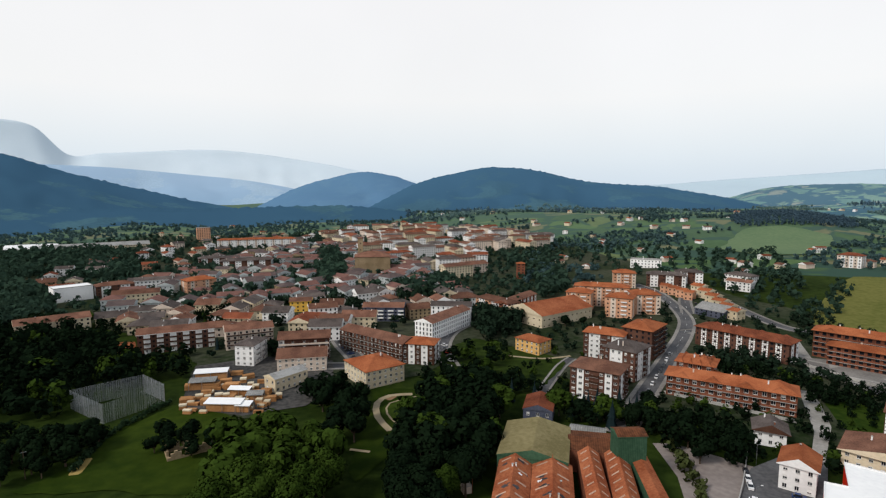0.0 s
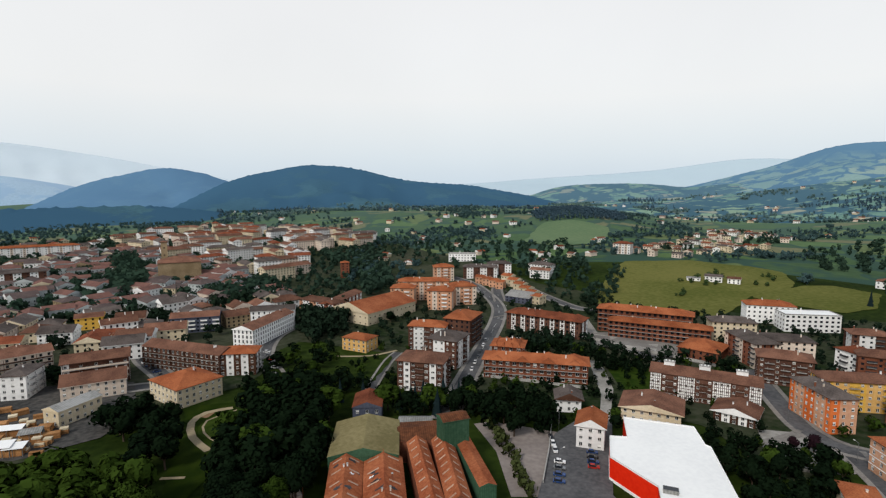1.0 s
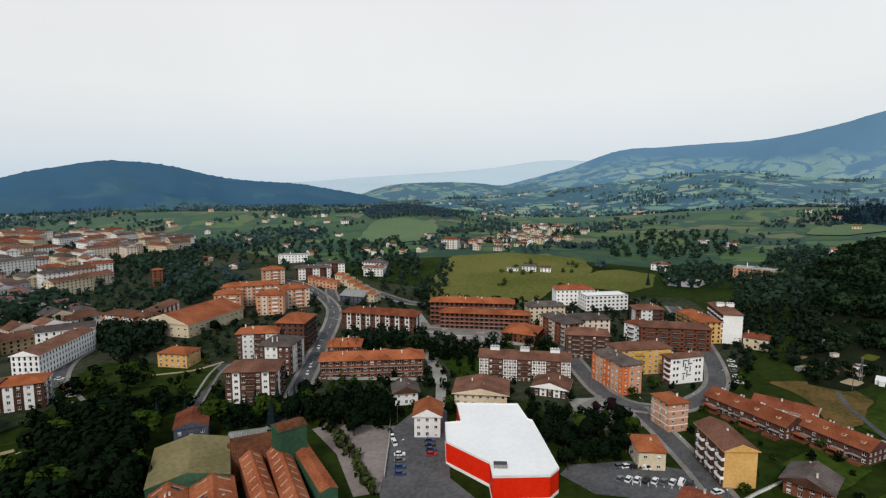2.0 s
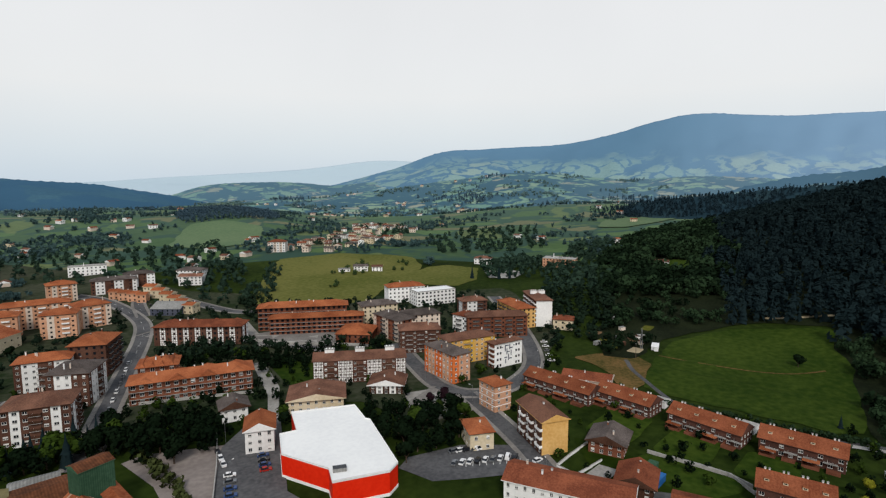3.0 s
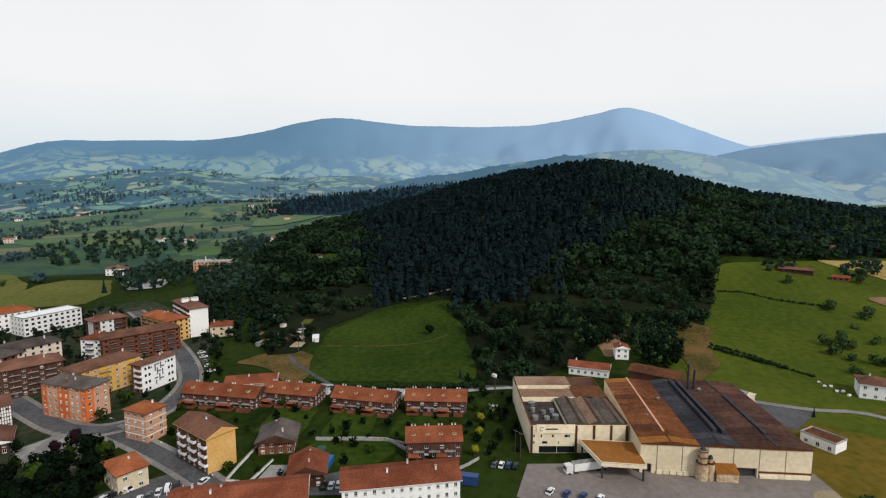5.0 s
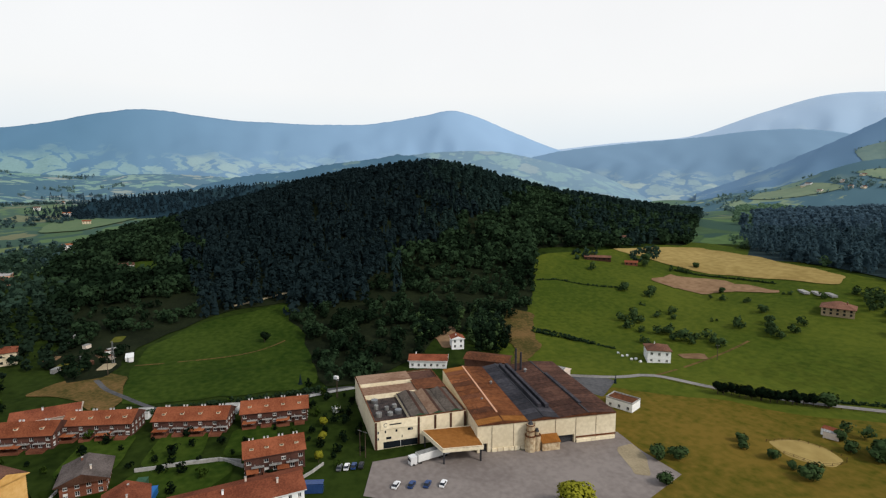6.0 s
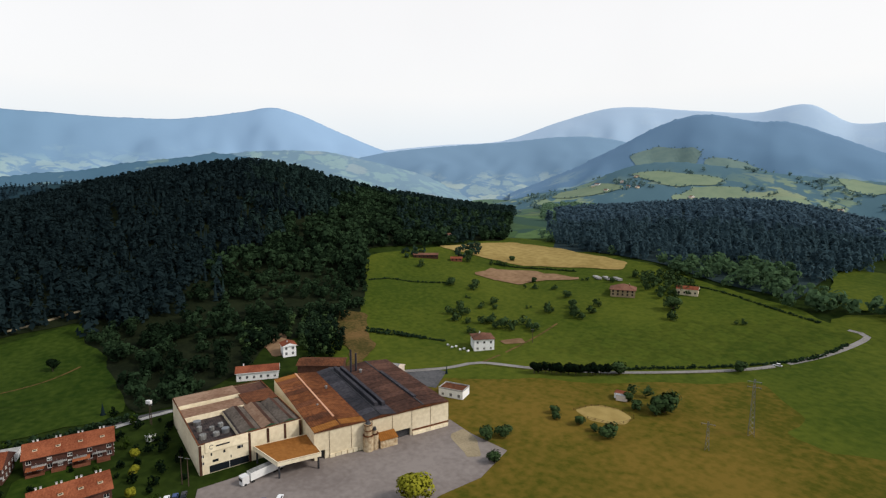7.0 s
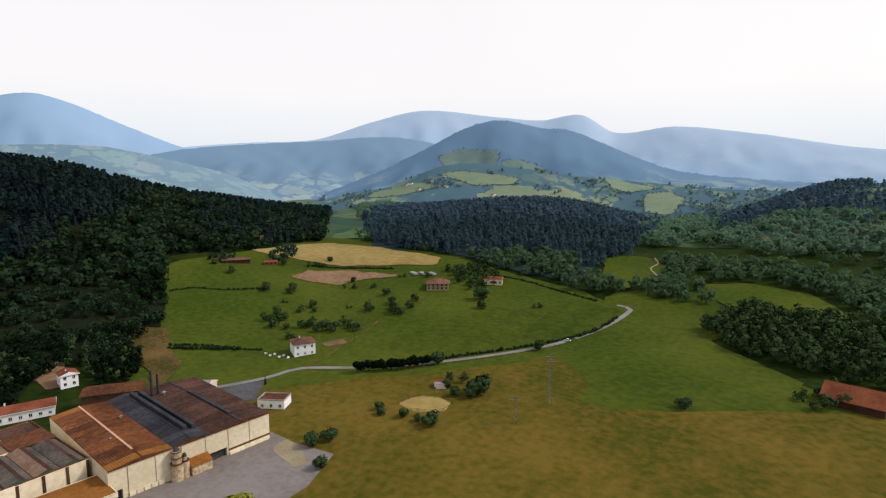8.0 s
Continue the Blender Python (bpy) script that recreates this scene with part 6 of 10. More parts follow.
house(56.2, 323.5, 44.4, 12.7, 17.8, 8.0, "ochre house with a low orange roof in the park", wall="ochre", tile="tile_orange", roof="hip", chimneys=1)
house(42.3, 224.6, -15.5, 12.2, 16.0, 7.0, "blue shed with a red gable roof", **{**SHED, "wall": "blue_grey", "tile": "tile_red", "gable_turn": True})
house(44.6, 426.8, -52.6, 38.1, 14.0, 11.0, "brown terrace with white timber gables", **{**BROWN_FLATS, "wall": "salmon"})
house(60.5, 432.4, 55.5, 52.5, 12.0, 11.0, "terrace with white timber gables", **{**TOWN_HOUSE, "wall": "brick", "alt": "white"})

# town side of the park
house(-36.7, 274.8, 36.1, 22.5, 24.5, 9.0, "cream villa with an orange hip roof facing the park", name="villa", category="villa", wall="cream", tile="tile_orange", roof="hip", chimneys=2, rise=4)
house(-13.0, 303.7, 78.3, 14.0, 18.9, 12.0, "white corner house with dark posts and an orange roof", **{**TOWN_HOUSE, "roof": "hip", "tile": "tile_orange", "alt": "timber", "balcony": "metal"})
house(-39.8, 318.9, -37.9, 52.6, 14.0, 12.0, "long row with rusty roof and dark galleries", **{**TOWN_HOUSE, "wall": "brown_wall", "tile": "tile_brown", "decks": "timber", "chimneys": 4, "win": (1.6, 2.0)})
house(0.6, 369.0, 57.8, 51.0, 14.0, 12.0, "long white row with tall dark windows", **{**TOWN_HOUSE, "wall": "white", "alt": "white", "bay": 2.6, "win": (1.1, 2.0), "chimneys": 4, "gable_turn": False})
house(6.7, 403.4, -5.9, 30.4, 14.0, 12.0, "white row with a grey roof", **{**TOWN_HOUSE, "tile": "tile_grey", "win": (1.1, 1.9)})
house(-83.2, 312.8, 11.0, 29.0, 15.0, 13.0, "brown flats with white end panels", **{**BROWN_FLATS, "roof": "gable", "alt_set": (9, 0), "decks": "pale"})
house(-79.6, 293.7, 11.3, 26.4, 18.0, 8.0, "low workshop with a broad brown roof", **{**TOWN_HOUSE, "wall": "pale", "tile": "tile_brown"})
house(-125.6, 335.9, 26.4, 28.5, 14.0, 12.0, "pale flats with brown balconies and roof", **{**TOWN_HOUSE, "wall": "pale", "decks": "timber", "tile": "tile_brown"})
house(-80.3, 263.9, 52.0, 19.5, 9.2, 7.0, "grey-roofed workshop with cream walls", **{**SHED, "name": "workshop", "category": "workshop", "sides": (0, 3)})
house(-45.4, 404.6, -1.5, 30.9, 14.0, 11.0, "dark blue-grey town house with white trim", **{**TOWN_HOUSE, "wall": "blue_grey", "balcony": "white"})
house(-93.5, 406.4, 17.9, 21.0, 14.0, 10.0, "white town house with tall arched windows", **{**TOWN_HOUSE, "win": (1.2, 2.0)})
house(-118.1, 435.3, 10.2, 17.1, 12.0, 9.0, "bright yellow town house in a row", **{**TOWN_HOUSE, "wall": "yellow"})
house(-112.2, 303.4, 83.2, 17.6, 11.1, 12.0, "white flats with grey roof", **{**TOWN_HOUSE, "roof": "hip", "tile": "tile_grey", "balcony": "metal"})
house(-169.3, 330.7, 24.2, 43.4, 14.0, 12.0, "long house with pale columns and red roof", **{**TOWN_HOUSE, "wall": "white", "alt": "brown_wall", "tile": "tile_brown", "balcony": "timber"})
house(-339.4, 478.5, 47.2, 30.1, 18.0, 13.0, "plain white windowless block", name="block", category="building", wall="white", roof="flat", tile="roof_white", sides=(), chimneys=0)
house(-243.1, 522.9, 44.7, 28.3, 16.0, 12.0, "orange house with balconies and orange roof", **{**SALMON_FLATS, "far": True})
house(-271.0, 463.3, 25.4, 36.1, 16.0, 10.0, "yellow and white house with a brown roof", **{**TOWN_HOUSE, "wall": "cream", "far": True})
house(-313.2, 500.1, 41.9, 31.4, 14.0, 11.0, "brown flats with white panels", **{**BROWN_FLATS, "far": True})
house(-296.3, 532.2, 23.2, 38.6, 14.0, 10.0, "white house with broad dark roof", **{**TOWN_HOUSE, "far": True, "tile": "tile_grey"})
house(-275.9, 368.2, 40.8, 43.3, 16.0, 9.0, "long cream house with a red roof", **{**TOWN_HOUSE, "wall": "cream", "tile": "tile_brown", "far": True})
house(-196.7, 316.7, 31.8, 14.0, 12.0, 5.0, "garden pavilion with an orange roof", **{**TOWN_HOUSE, "wall": "ochre", "tile": "tile_orange", "roof": "hip"})
house(-655.0, 849.5, 32.7, 74.1, 40.0, 6.0, "industrial hall with a white curved roof", name="hall", category="industrial hall", far=True, wall="white", roof="barrel", tile="roof_white", rise=5, chimneys=0)
house(-547.0, 853.8, 35.6, 127.8, 26.0, 6.0, "long pale industrial hall", name="hall", category="industrial hall", far=True, wall="cream", roof="gable", tile="grey_roof", chimneys=0)
house(-320.6, 914.7, 16.3, 127.9, 14.0, 14.0, "long white apartment row with an orange roof", **{**SALMON_FLATS, "wall": "white", "far": True})
house(-433.0, 958.6, 29.3, 22.3, 12.0, 26.0, "square brick tower above the roofs", name="tower", category="tower", wall="salmon", roof="flat", tile="concrete", far=True, chimneys=0)
house(-248.8, 666.4, 18.5, 59.8, 16.0, 12.0, "grey-brown flats under a flat hip roof", **{**BROWN_FLATS, "tile": "tile_grey", "far": True})
house(-301.1, 686.9, 25.6, 31.5, 16.0, 12.0, "brown flats under a grey hip roof", **{**BROWN_FLATS, "tile": "tile_grey", "far": True})
house(-84.0, 628.9, 7.6, 40.8, 30.0, 22.0, "sandstone church with buttressed walls", name="church", category="church", wall="stone", roof="hip", tile="tile_brown", storeys=1, win=(1.4, 6), bay=9, chimneys=0)
house(-103.1, 660.7, 8.9, 6.4, 8.0, 40.0, "slim sandstone bell tower", name="bell_tower", category="bell tower", wall="stone", roof="hip", tile="tile_brown", storeys=5, chimneys=0, far=True)
house(87.0, 590.1, -3.4, 8.8, 9.0, 17.0, "small brick tower house", name="tower_house", category="tower", wall="brick", roof="hip", tile="tile_orange", far=True, chimneys=0)

# estate beyond the curved street
house(267.0, 226.2, -106.1, 29.0, 15.0, 14.0, "brown flats with grey roof and pale bays", **{**BROWN_FLATS, "wall": "pale", "alt": "brick", "tile": "tile_grey"})
house(281.1, 219.2, -33.2, 30.3, 14.0, 14.0, "pale flats with rows of small windows", **{**BROWN_FLATS, "wall": "pale", "alt": None, "tile": "tile_grey", "balcony": ""})
house(288.2, 260.2, -31.3, 26.2, 14.0, 14.0, "pale flats with grey hip roof", **{**BROWN_FLATS, "wall": "cream", "alt": None, "tile": "tile_grey", "balcony": ""})
house(359.8, 262.4, -27.7, 35.6, 16.0, 12.0, "white flat-roofed building with window bands", name="apartment_building", category="building", wall="white", roof="flat", tile="roof_white", win=(1.8, 1.5), far=False)
house(354.2, 288.2, -35.9, 32.1, 16.0, 13.0, "white building with orange roof and pale chimneys", **{**TOWN_HOUSE, "tile": "tile_orange", "roof": "hip", "chimneys": 4})
house(253.5, 195.2, -45.5, 24.2, 15.0, 14.0, "brown brick flats with a dark roof", **{**BROWN_FLATS, "alt": None})
house(254.1, 161.0, -29.4, 30.3, 13.0, 14.0, "yellow and brown flats with balconies", **{**BROWN_FLATS, "wall": "yellow", "alt": "ochre"})
house(225.5, 155.2, -18.8, 10.9, 25.6, 15.0, "orange rendered flats with white balconies", **{**BROWN_FLATS, "wall": "orange", "alt": "salmon", "tile": "tile_grey", "balcony": "white"})
MURAL_FLATS = house(258.0, 138.1, -22.3, 19.7, 6.7, 14.0, "white flats with a brick end and tiled roof", **{**BROWN_FLATS, "wall": "white", "alt": None, "balcony": "white", "balcony_sides": (3,), "side_walls": {3: "brick", 1: "brick"}, "sides": (1, 2, 3)})
for u0, u1, v0, v1 in ((-2.6, -1.9, 9.0, 12.6), (-1.9, 0.2, 11.9, 12.5), (0.6, 1.2, 9.6, 12.8), (1.2, 3.0, 10.2, 10.8), (-1.4, -0.8, 7.0, 10.6), (-0.8, 0.9, 8.2, 8.8), (1.6, 2.2, 6.2, 9.2), (-2.9, -0.9, 5.2, 5.8), (-0.2, 0.4, 3.6, 7.2), (0.4, 2.4, 4.3, 4.9), (-2.2, -1.6, 2.2, 4.6), (3.6, 4.3, 11.4, 12.2), (-4.8, -4.1, 11.2, 12.0)):
    s = Shape()
    s.box(u0, u1, -6.7 / 2 - 0.05, -6.7 / 2 - 0.005, v0, v1, "blue_grey")
    part("mural_stroke", s, MURAL_FLATS, "dark painted stroke of a mural")
for k in range(4):
    for u in (-7.6, -5.6, 5.6, 7.6):
        s = Shape()
        s.box(u - 0.55, u + 0.55, -6.7 / 2 - 0.06, -6.7 / 2 - 0.005, 1.0 + 3.4 * k, 2.3 + 3.4 * k, "glass")
        s.box(u - 0.65, u + 0.65, -6.7 / 2 - 0.12, -6.7 / 2 - 0.061, 0.9 + 3.4 * k, 1.0 + 3.4 * k, "frame")
        part("window", s, MURAL_FLATS)
house(308.0, 171.9, -47.7, 40.5, 13.0, 14.0, "long brick flats with a brown roof", **{**BROWN_FLATS, "wall": "brick", "alt": None})
house(301.1, 189.9, -98.8, 15.6, 13.0, 13.0, "white flats with stacked balconies", **{**BROWN_FLATS, "wall": "white", "alt": None, "tile": "tile_red"})
house(338.8, 209.7, -39.6, 19.6, 13.0, 14.0, "brick flats with pale bays", **BROWN_FLATS)
house(343.7, 175.1, -125.3, 33.0, 14.0, 14.0, "yellow flats with an orange roof", **{**BROWN_FLATS, "wall": "ochre", "alt": None, "tile": "tile_orange"})
house(357.5, 164.5, -48.9, 11.5, 35.2, 19.0, "tall brown flats with a white end wall", **{**BROWN_FLATS, "wall": "white", "alt": None, "sides": (3, 1), "balcony_sides": (1, 3), "balcony": "white", "side_walls": {1: "brown_wall", 3: "brown_wall"}, "roof_boxes": 2})
house(350.0, 140.7, -73.0, 13.5, 12.0, 7.0, "small cream house by the wood", wall="cream", tile="tile_red")
house(204.6, 114.2, -22.4, 9.1, 11.6, 12.0, "four-storey brick house with white floor bands", wall="salmon", bands="white", tile="tile_orange", roof="hip", chimneys=1, rise=2)
house(185.7, 82.6, -37.5, 11.0, 20.8, 13.0, "ochre apartment house with brown roof and balconies", name="apartment_building", category="apartment building", wall="ochre", alt="ochre", tile="tile_brown", roof="gable", balcony="white", balcony_sides=(1, 3), sides=(1, 3, 2), chimneys=1, rise=2.5, gable_turn=True, side_walls={1: "brown_wall", 3: "brown_wall"})
house(170.4, 102.9, -41.8, 9.3, 12.9, 7.0, "cream house with an orange roof", wall="cream", tile="tile_orange", roof="hip")
house(237.9, 95.8, -101.5, 36.7, 12.0, 5.4, "dark brick row houses with red roof and white dormers", **ROW_HOUSE)
house(239.0, 64.3, -102.5, 25.9, 12.0, 5.4, "dark brick row houses with red roof and white dormers", **ROW_HOUSE)
house(231.5, 29.9, -104.4, 28.5, 12.0, 5.4, "dark brick row houses with red roof and white dormers", **ROW_HOUSE)
house(229.9, -1.8, -94.4, 26.6, 12.0, 5.4, "dark brick row houses with red roof and white dormers", **ROW_HOUSE)
house(190.4, -0.4, -87.7, 20.1, 12.0, 6.6, "dark brick row houses with white balconies", **ROW_HOUSE)
house(247.9, 86.5, -79.5, 22.6, 12.0, 7.0, "low house with a red roof", wall="pale", tile="tile_red", roof="gable")
patch("drive", ((170, 60), (181, 58), (181, 51), (170, 52)), "plaza", "pale concrete drive beside the chalet", "pavement", 0.08, 6)
house(195.3, 59.0, -82.9, 12.8, 13.0, 5.0, "grey-roofed chalet with a brick front", **{**CHALET, "tile": "tile_grey", "wall": "brick"})
house(172.2, 42.5, -81.0, 11.0, 12.0, 5.0, "garden house with an orange gable roof", **{**CHALET, "tile": "tile_red", "wall": "timber"})
house(149.0, 56.8, -79.2, 38.0, 13.0, 9.0, "long white house with a brown roof", name="row_house", category="row house", wall="white", roof="gable", tile="tile_red", bay=2.6, win=(1.0, 1.3), chimneys=3)
house(158.9, 10.3, -81.6, 36.1, 13.0, 9.0, "long white house with a brown roof", name="row_house", category="row house", wall="white", roof="gable", tile="tile_red", bay=2.6, win=(1.0, 1.3), chimneys=3)

# houses round the red and white hall
house(121.0, 171.4, -38.1, 10.4, 13.0, 9.0, "white three-storey house with orange hip roof", wall="white", tile="tile_orange", roof="gable", gable_turn=True, chimneys=1, rise=3, over=0.9)
house(130.4, 203.0, -27.8, 10.6, 10.0, 6.0, "white cottage with a grey gable roof", **{**CHALET, "tile": "tile_grey"})
house(160.3, 183.1, -44.1, 23.9, 18.0, 6.0, "wide cream chalet with a brown gable roof", **{**CHALET, "wall": "cream", "gable_tone": "cream", "rise": 2.8})
house(193.4, 168.7, -56.7, 16.1, 14.0, 4.5, "white timbered chalet with a brown gable roof", **{**CHALET, "alt": "timber", "gable_tone": "white", "rise": 2.8})


def red_hall(plan, h):
    """Supermarket-like hall: red cladding, white parapet and roof, rooflights."""
    ob = thing("hall", "red-clad hall with a bright white flat roof", "commercial hall")
    s = Shape()
    s.prism(plan, -0.3, h, "red_panel")
    part("wall", s, ob)
    cx, cy = sum(p[0] for p in plan) / len(plan), sum(p[1] for p in plan) / len(plan)
    grow = lambda k: [(cx + (x - cx) * k, cy + (y - cy) * k) for x, y in plan]
    r = Shape()
    r.prism(grow(0.992), h, h + 0.12, "roof_white")
    part("roof", r, ob)
    out, inn = grow(1.006), grow(0.985)
    for i in range(len(plan)):
        j = (i + 1) % len(plan)
        rim = Shape()
        rim.prism([out[i], out[j], inn[j], inn[i]], h - 0.2, h + 0.5, "white")
        part("parapet", rim, ob, "white parapet cap")
    for k in range(len(plan)):
        (ax, ay), (bx, by) = plan[k - 1], plan[k]
        foot = Shape()
        d = Vector((bx - ax, by - ay)).normalized()
        n = Vector((-d.y, d.x)) * 0.12
        sgn = 1 if (Vector((cx, cy)) - Vector((ax, ay))).dot(n) < 0 else -1
        n *= sgn
        foot.prism([(ax, ay), (bx, by), (bx + n.x, by + n.y), (ax + n.x, ay + n.y)][:: 1 if sgn < 0 else -1], -0.3, 1.2, "white")
        part("plinth", foot, ob, "white plinth")
    return ob


HALL = red_hall(((135.3, 170.4), (155.3, 154.2), (148.1, 141.3), (148.6, 139.3), (129.2, 108.9), (123.5, 107.6), (108.4, 118.1), (113.4, 125.1), (110.8, 145.6), (120.0, 158.3), (125.6, 155.5)), 8.5)

s = Shape()
s.box(-2.2, 2.2, -1.2, 1.2, 0, 1.3, "grey_roof", "glass")
part("rooflight", s, HALL, "grey glazed rooflight", pose(114.7, 121.3, 8.6, 0, 0, -40))


# old brick works with barrel roof and red gabled sheds
house(33.8, 185.5, -14.6, 24.1, 27.7, 9.0, "old works hall with an olive barrel roof and green walls", name="works_hall", category="factory hall", wall="green_wall", roof="gable", tile="olive_roof", gable_turn=True, rise=3.0, chimneys=0, sides=(0,), storeys=1, win=(3, 1.2), bay=8, over=0.2)
house(63.2, 173.1, 2.0, 9.8, 7.2, 18.0, "green clad tower with a red roof", name="works_tower", category="factory tower", wall="green_wall", roof="gable", tile="rust_roof", rise=1.2, chimneys=0, sides=(), over=0.3)
house(65.3, 158.9, -6.6, 5.4, 35.2, 9.0, "narrow lean-to hall with red tiles and green end wall", name="works_hall", category="factory hall", wall="green_wall", roof="gable", gable_turn=True, tile="tile_works", rise=1.0, chimneys=0, sides=(), over=0.2)
house(47.9, 158.1, -8.7, 7.2, 40.3, 8.0, "red tiled workshop with arched rooflights", name="works_hall", category="factory hall", wall="brick", roof="gable", gable_turn=True, tile="tile_works", rooflights=8, rise=2.6, chimneys=0, sides=(), over=0.1)
house(56.3, 156.6, -11.2, 7.8, 41.3, 8.0, "red tiled workshop with rooflights", name="works_hall", category="factory hall", wall="brick", roof="gable", gable_turn=True, tile="tile_works", rooflights=9, rise=3.2, chimneys=0, sides=(), over=0.1)
house(22.3, 161.1, -11.6, 11.1, 28.3, 7.0, "broken red tiled shed", name="works_hall", category="factory hall", wall="brick", roof="gable", gable_turn=True, tile="tile_works", rooflights=4, damage=7, rise=3.4, chimneys=2, sides=(), over=0.1)
house(34.3, 157.7, -11.5, 13.1, 29.5, 7.0, "patched red tiled shed with holes in its roof", name="works_hall", category="factory hall", wall="brick", roof="gable", gable_turn=True, tile="tile_works", rooflights=4, damage=7, rise=3.4, chimneys=3, sides=(), over=0.1)
house(55.0, 186.3, -11.9, 17.5, 16.0, 8.0, "low works hall with a red sheet roof", name="works_hall", category="factory hall", wall="brick", roof="gable", tile="rust_roof", rise=1.5, chimneys=0, sides=(), over=0.2)
house(56.5, 198.7, -18.8, 12.9, 10.0, 6.0, "shed with a pale corrugated roof", **SHED)


def big_factory(x, y, rot, w, d, h):
    """Foundry hall: cream walls, low ridged roofs running to the back in rust, soot and brown."""
    ob = thing("factory", "cream factory hall with rusty and sooty ridged roofs", "factory", at=pose(x, y, height(x, y), 0, 0, rot))
    s = Shape()
    # Doorways end in dark panels that paint the unlit inside.
    holes = [(round(w * 0.575, 2), round(w * 0.69, 2), 0.05, 4.4, 0), (round(w * 0.02, 2), round(w * 0.07, 2), 0.05, 3.6, 1)]
    facade(s, w, -2, h, holes, lambda u, v, i: (-w / 2 + u, -d / 2 + i, v), "cream_wall", depth=1.2, fill="soot")
    facade(s, d, -2, h, [], lambda u, v, i: (w / 2 - i, -d / 2 + u, v), "cream_wall")
    facade(s, w, -2, h, [], lambda u, v, i: (w / 2 - u, d / 2 - i, v), "cream_wall")
    facade(s, d, -2, h, [], lambda u, v, i: (-w / 2 + i, d / 2 - u, v), "cream_wall")
    part("wall", s, ob)
    band = Shape()
    band.box(w * 0.20, w / 2 + 0.05, -d / 2 - 0.12, -d / 2 - 0.01, 2.0, 2.7, "rust_roof")
    part("wall_band", band, ob, "rusty horizontal band")
    spans = ((0.0, 0.35, "rust_brown", "rust_roof"), (0.35, 0.58, "dark_roof", "dark_roof"), (0.58, 1.0, "soot_brown", "soot_brown"))
    for a, b, left, right in spans:
        x0, x1 = -w / 2 + w * a, -w / 2 + w * b
        xm, up = (x0 + x1) / 2, 1.0
        r = Shape()
        y0, y1 = -d / 2 - 0.4, d / 2 + 0.4
        r.face([(x0, y0, h), (xm, y0, h + up), (xm, y1, h + up), (x0, y1, h)], left)
        r.face([(xm, y0, h + up), (x1, y0, h), (x1, y1, h), (xm, y1, h + up)], right)
        for yy, flip in ((y0, False), (y1, True)):
            tri = [(x0, yy, h - 0.3), (x1, yy, h - 0.3), (x1, yy, h), (xm, yy, h + up), (x0, yy, h)]
            r.face(tri[::-1] if flip else tri, "rust_roof")
        roof_ob = part("roof", r, ob, "corrugated sheet roof, %s" % {"rust_brown": "orange rust", "soot_brown": "brown with soot", "dark_roof": "black with soot"}[left])
        cap = Shape()
        cap.box(xm - 0.35, xm + 0.35, y0 + (d * 0.13 if a == 0 else 0), y1, h + up, h + up + 0.25, "salmon" if a == 0 else "soot")
        part("ridge_cap", cap, roof_ob)
        if a:
            for k in range(2 if a < 0.5 else 1):
                mon = Shape()
                mx = x0 + (x1 - x0) * ((0.62 + 0.24 * k) if a < 0.5 else 0.52)
                mon.box(mx - 0.7, mx + 0.7, y0 + d * 0.14, y1 - d * (0.06 if a < 0.5 else 0.3), h + 0.4, h + (2.4 - 0.3 * k if a < 0.5 else 1.7), "soot_sheet")
                part("roof_monitor", mon, roof_ob, "long dark roof monitor")
        n_sheets = 13
        for k in range(n_sheets):
            ya, yb = y0 + (y1 - y0) * k / n_sheets + 0.12, y0 + (y1 - y0) * (k + 1) / n_sheets - 0.12
            for side, (xa, xb, za, zb) in enumerate(((x0, xm - 0.36, h + 0.05, h + up + 0.03), (xm + 0.36, x1, h + up + 0.03, h + 0.05))):
                sheet = Shape()
                sheet.prism([(xa, ya), (xb, ya), (xb, yb), (xa, yb)], 0, 0.06, {"dark_roof": "soot_sheet", "soot_brown": "soot_brown"}.get(left, "rust_bright" if k == 0 or k == n_sheets - 1 and side == 0 else "rust_brown" if side else ("rust_sheet", "rust_brown", "rust_roof")[k % 3]))
                sheet.v = [(px, py, pz + za + (zb - za) * (px - xa) / (xb - xa)) for px, py, pz in sheet.v]
                part("roof_sheet", sheet, roof_ob)
    for k, r0 in ((0, 1.6), (1, 1.2)):
        t = Shape()
        tx = -w / 2 + w * (0.355 + 0.045 * k)
        t.tube((tx, -d / 2 - 2.2, -0.3), (tx, -d / 2 - 2.2, 6.2), r0 * 1.25, "stained_wall", 16)
        t.tube((tx, -d / 2 - 2.2, 6.2), (tx, -d / 2 - 2.2, h - 0.4 - 3 * k), r0 * (0.95 - 0.3 * k), "stained_wall", 16)
        for z in (6.2, 8.2, h - 0.6) if not k else (6.2,):
            t.tube((tx, -d / 2 - 2.2, z - 0.15), (tx, -d / 2 - 2.2, z + 0.15), r0 * 1.3 if z < 7 else r0 * 1.05, "rust_roof", 16)
        t.tube((tx, -d / 2 - 2.2, h - 0.4 - 3 * k), (tx, -d / 2 - 2.2, h + 0.7 - 3 * k), r0 * 0.7, "soot", 14, 0.5)
        part("silo", t, ob, "stained filter silo with a dark cap")
    t = Shape()
    ax = -w / 2 + w * 0.43
    t.box(ax, ax + 7.0, -d / 2 - 4.0, -d / 2 - 0.02, -0.3, 3.4, "stained_wall")
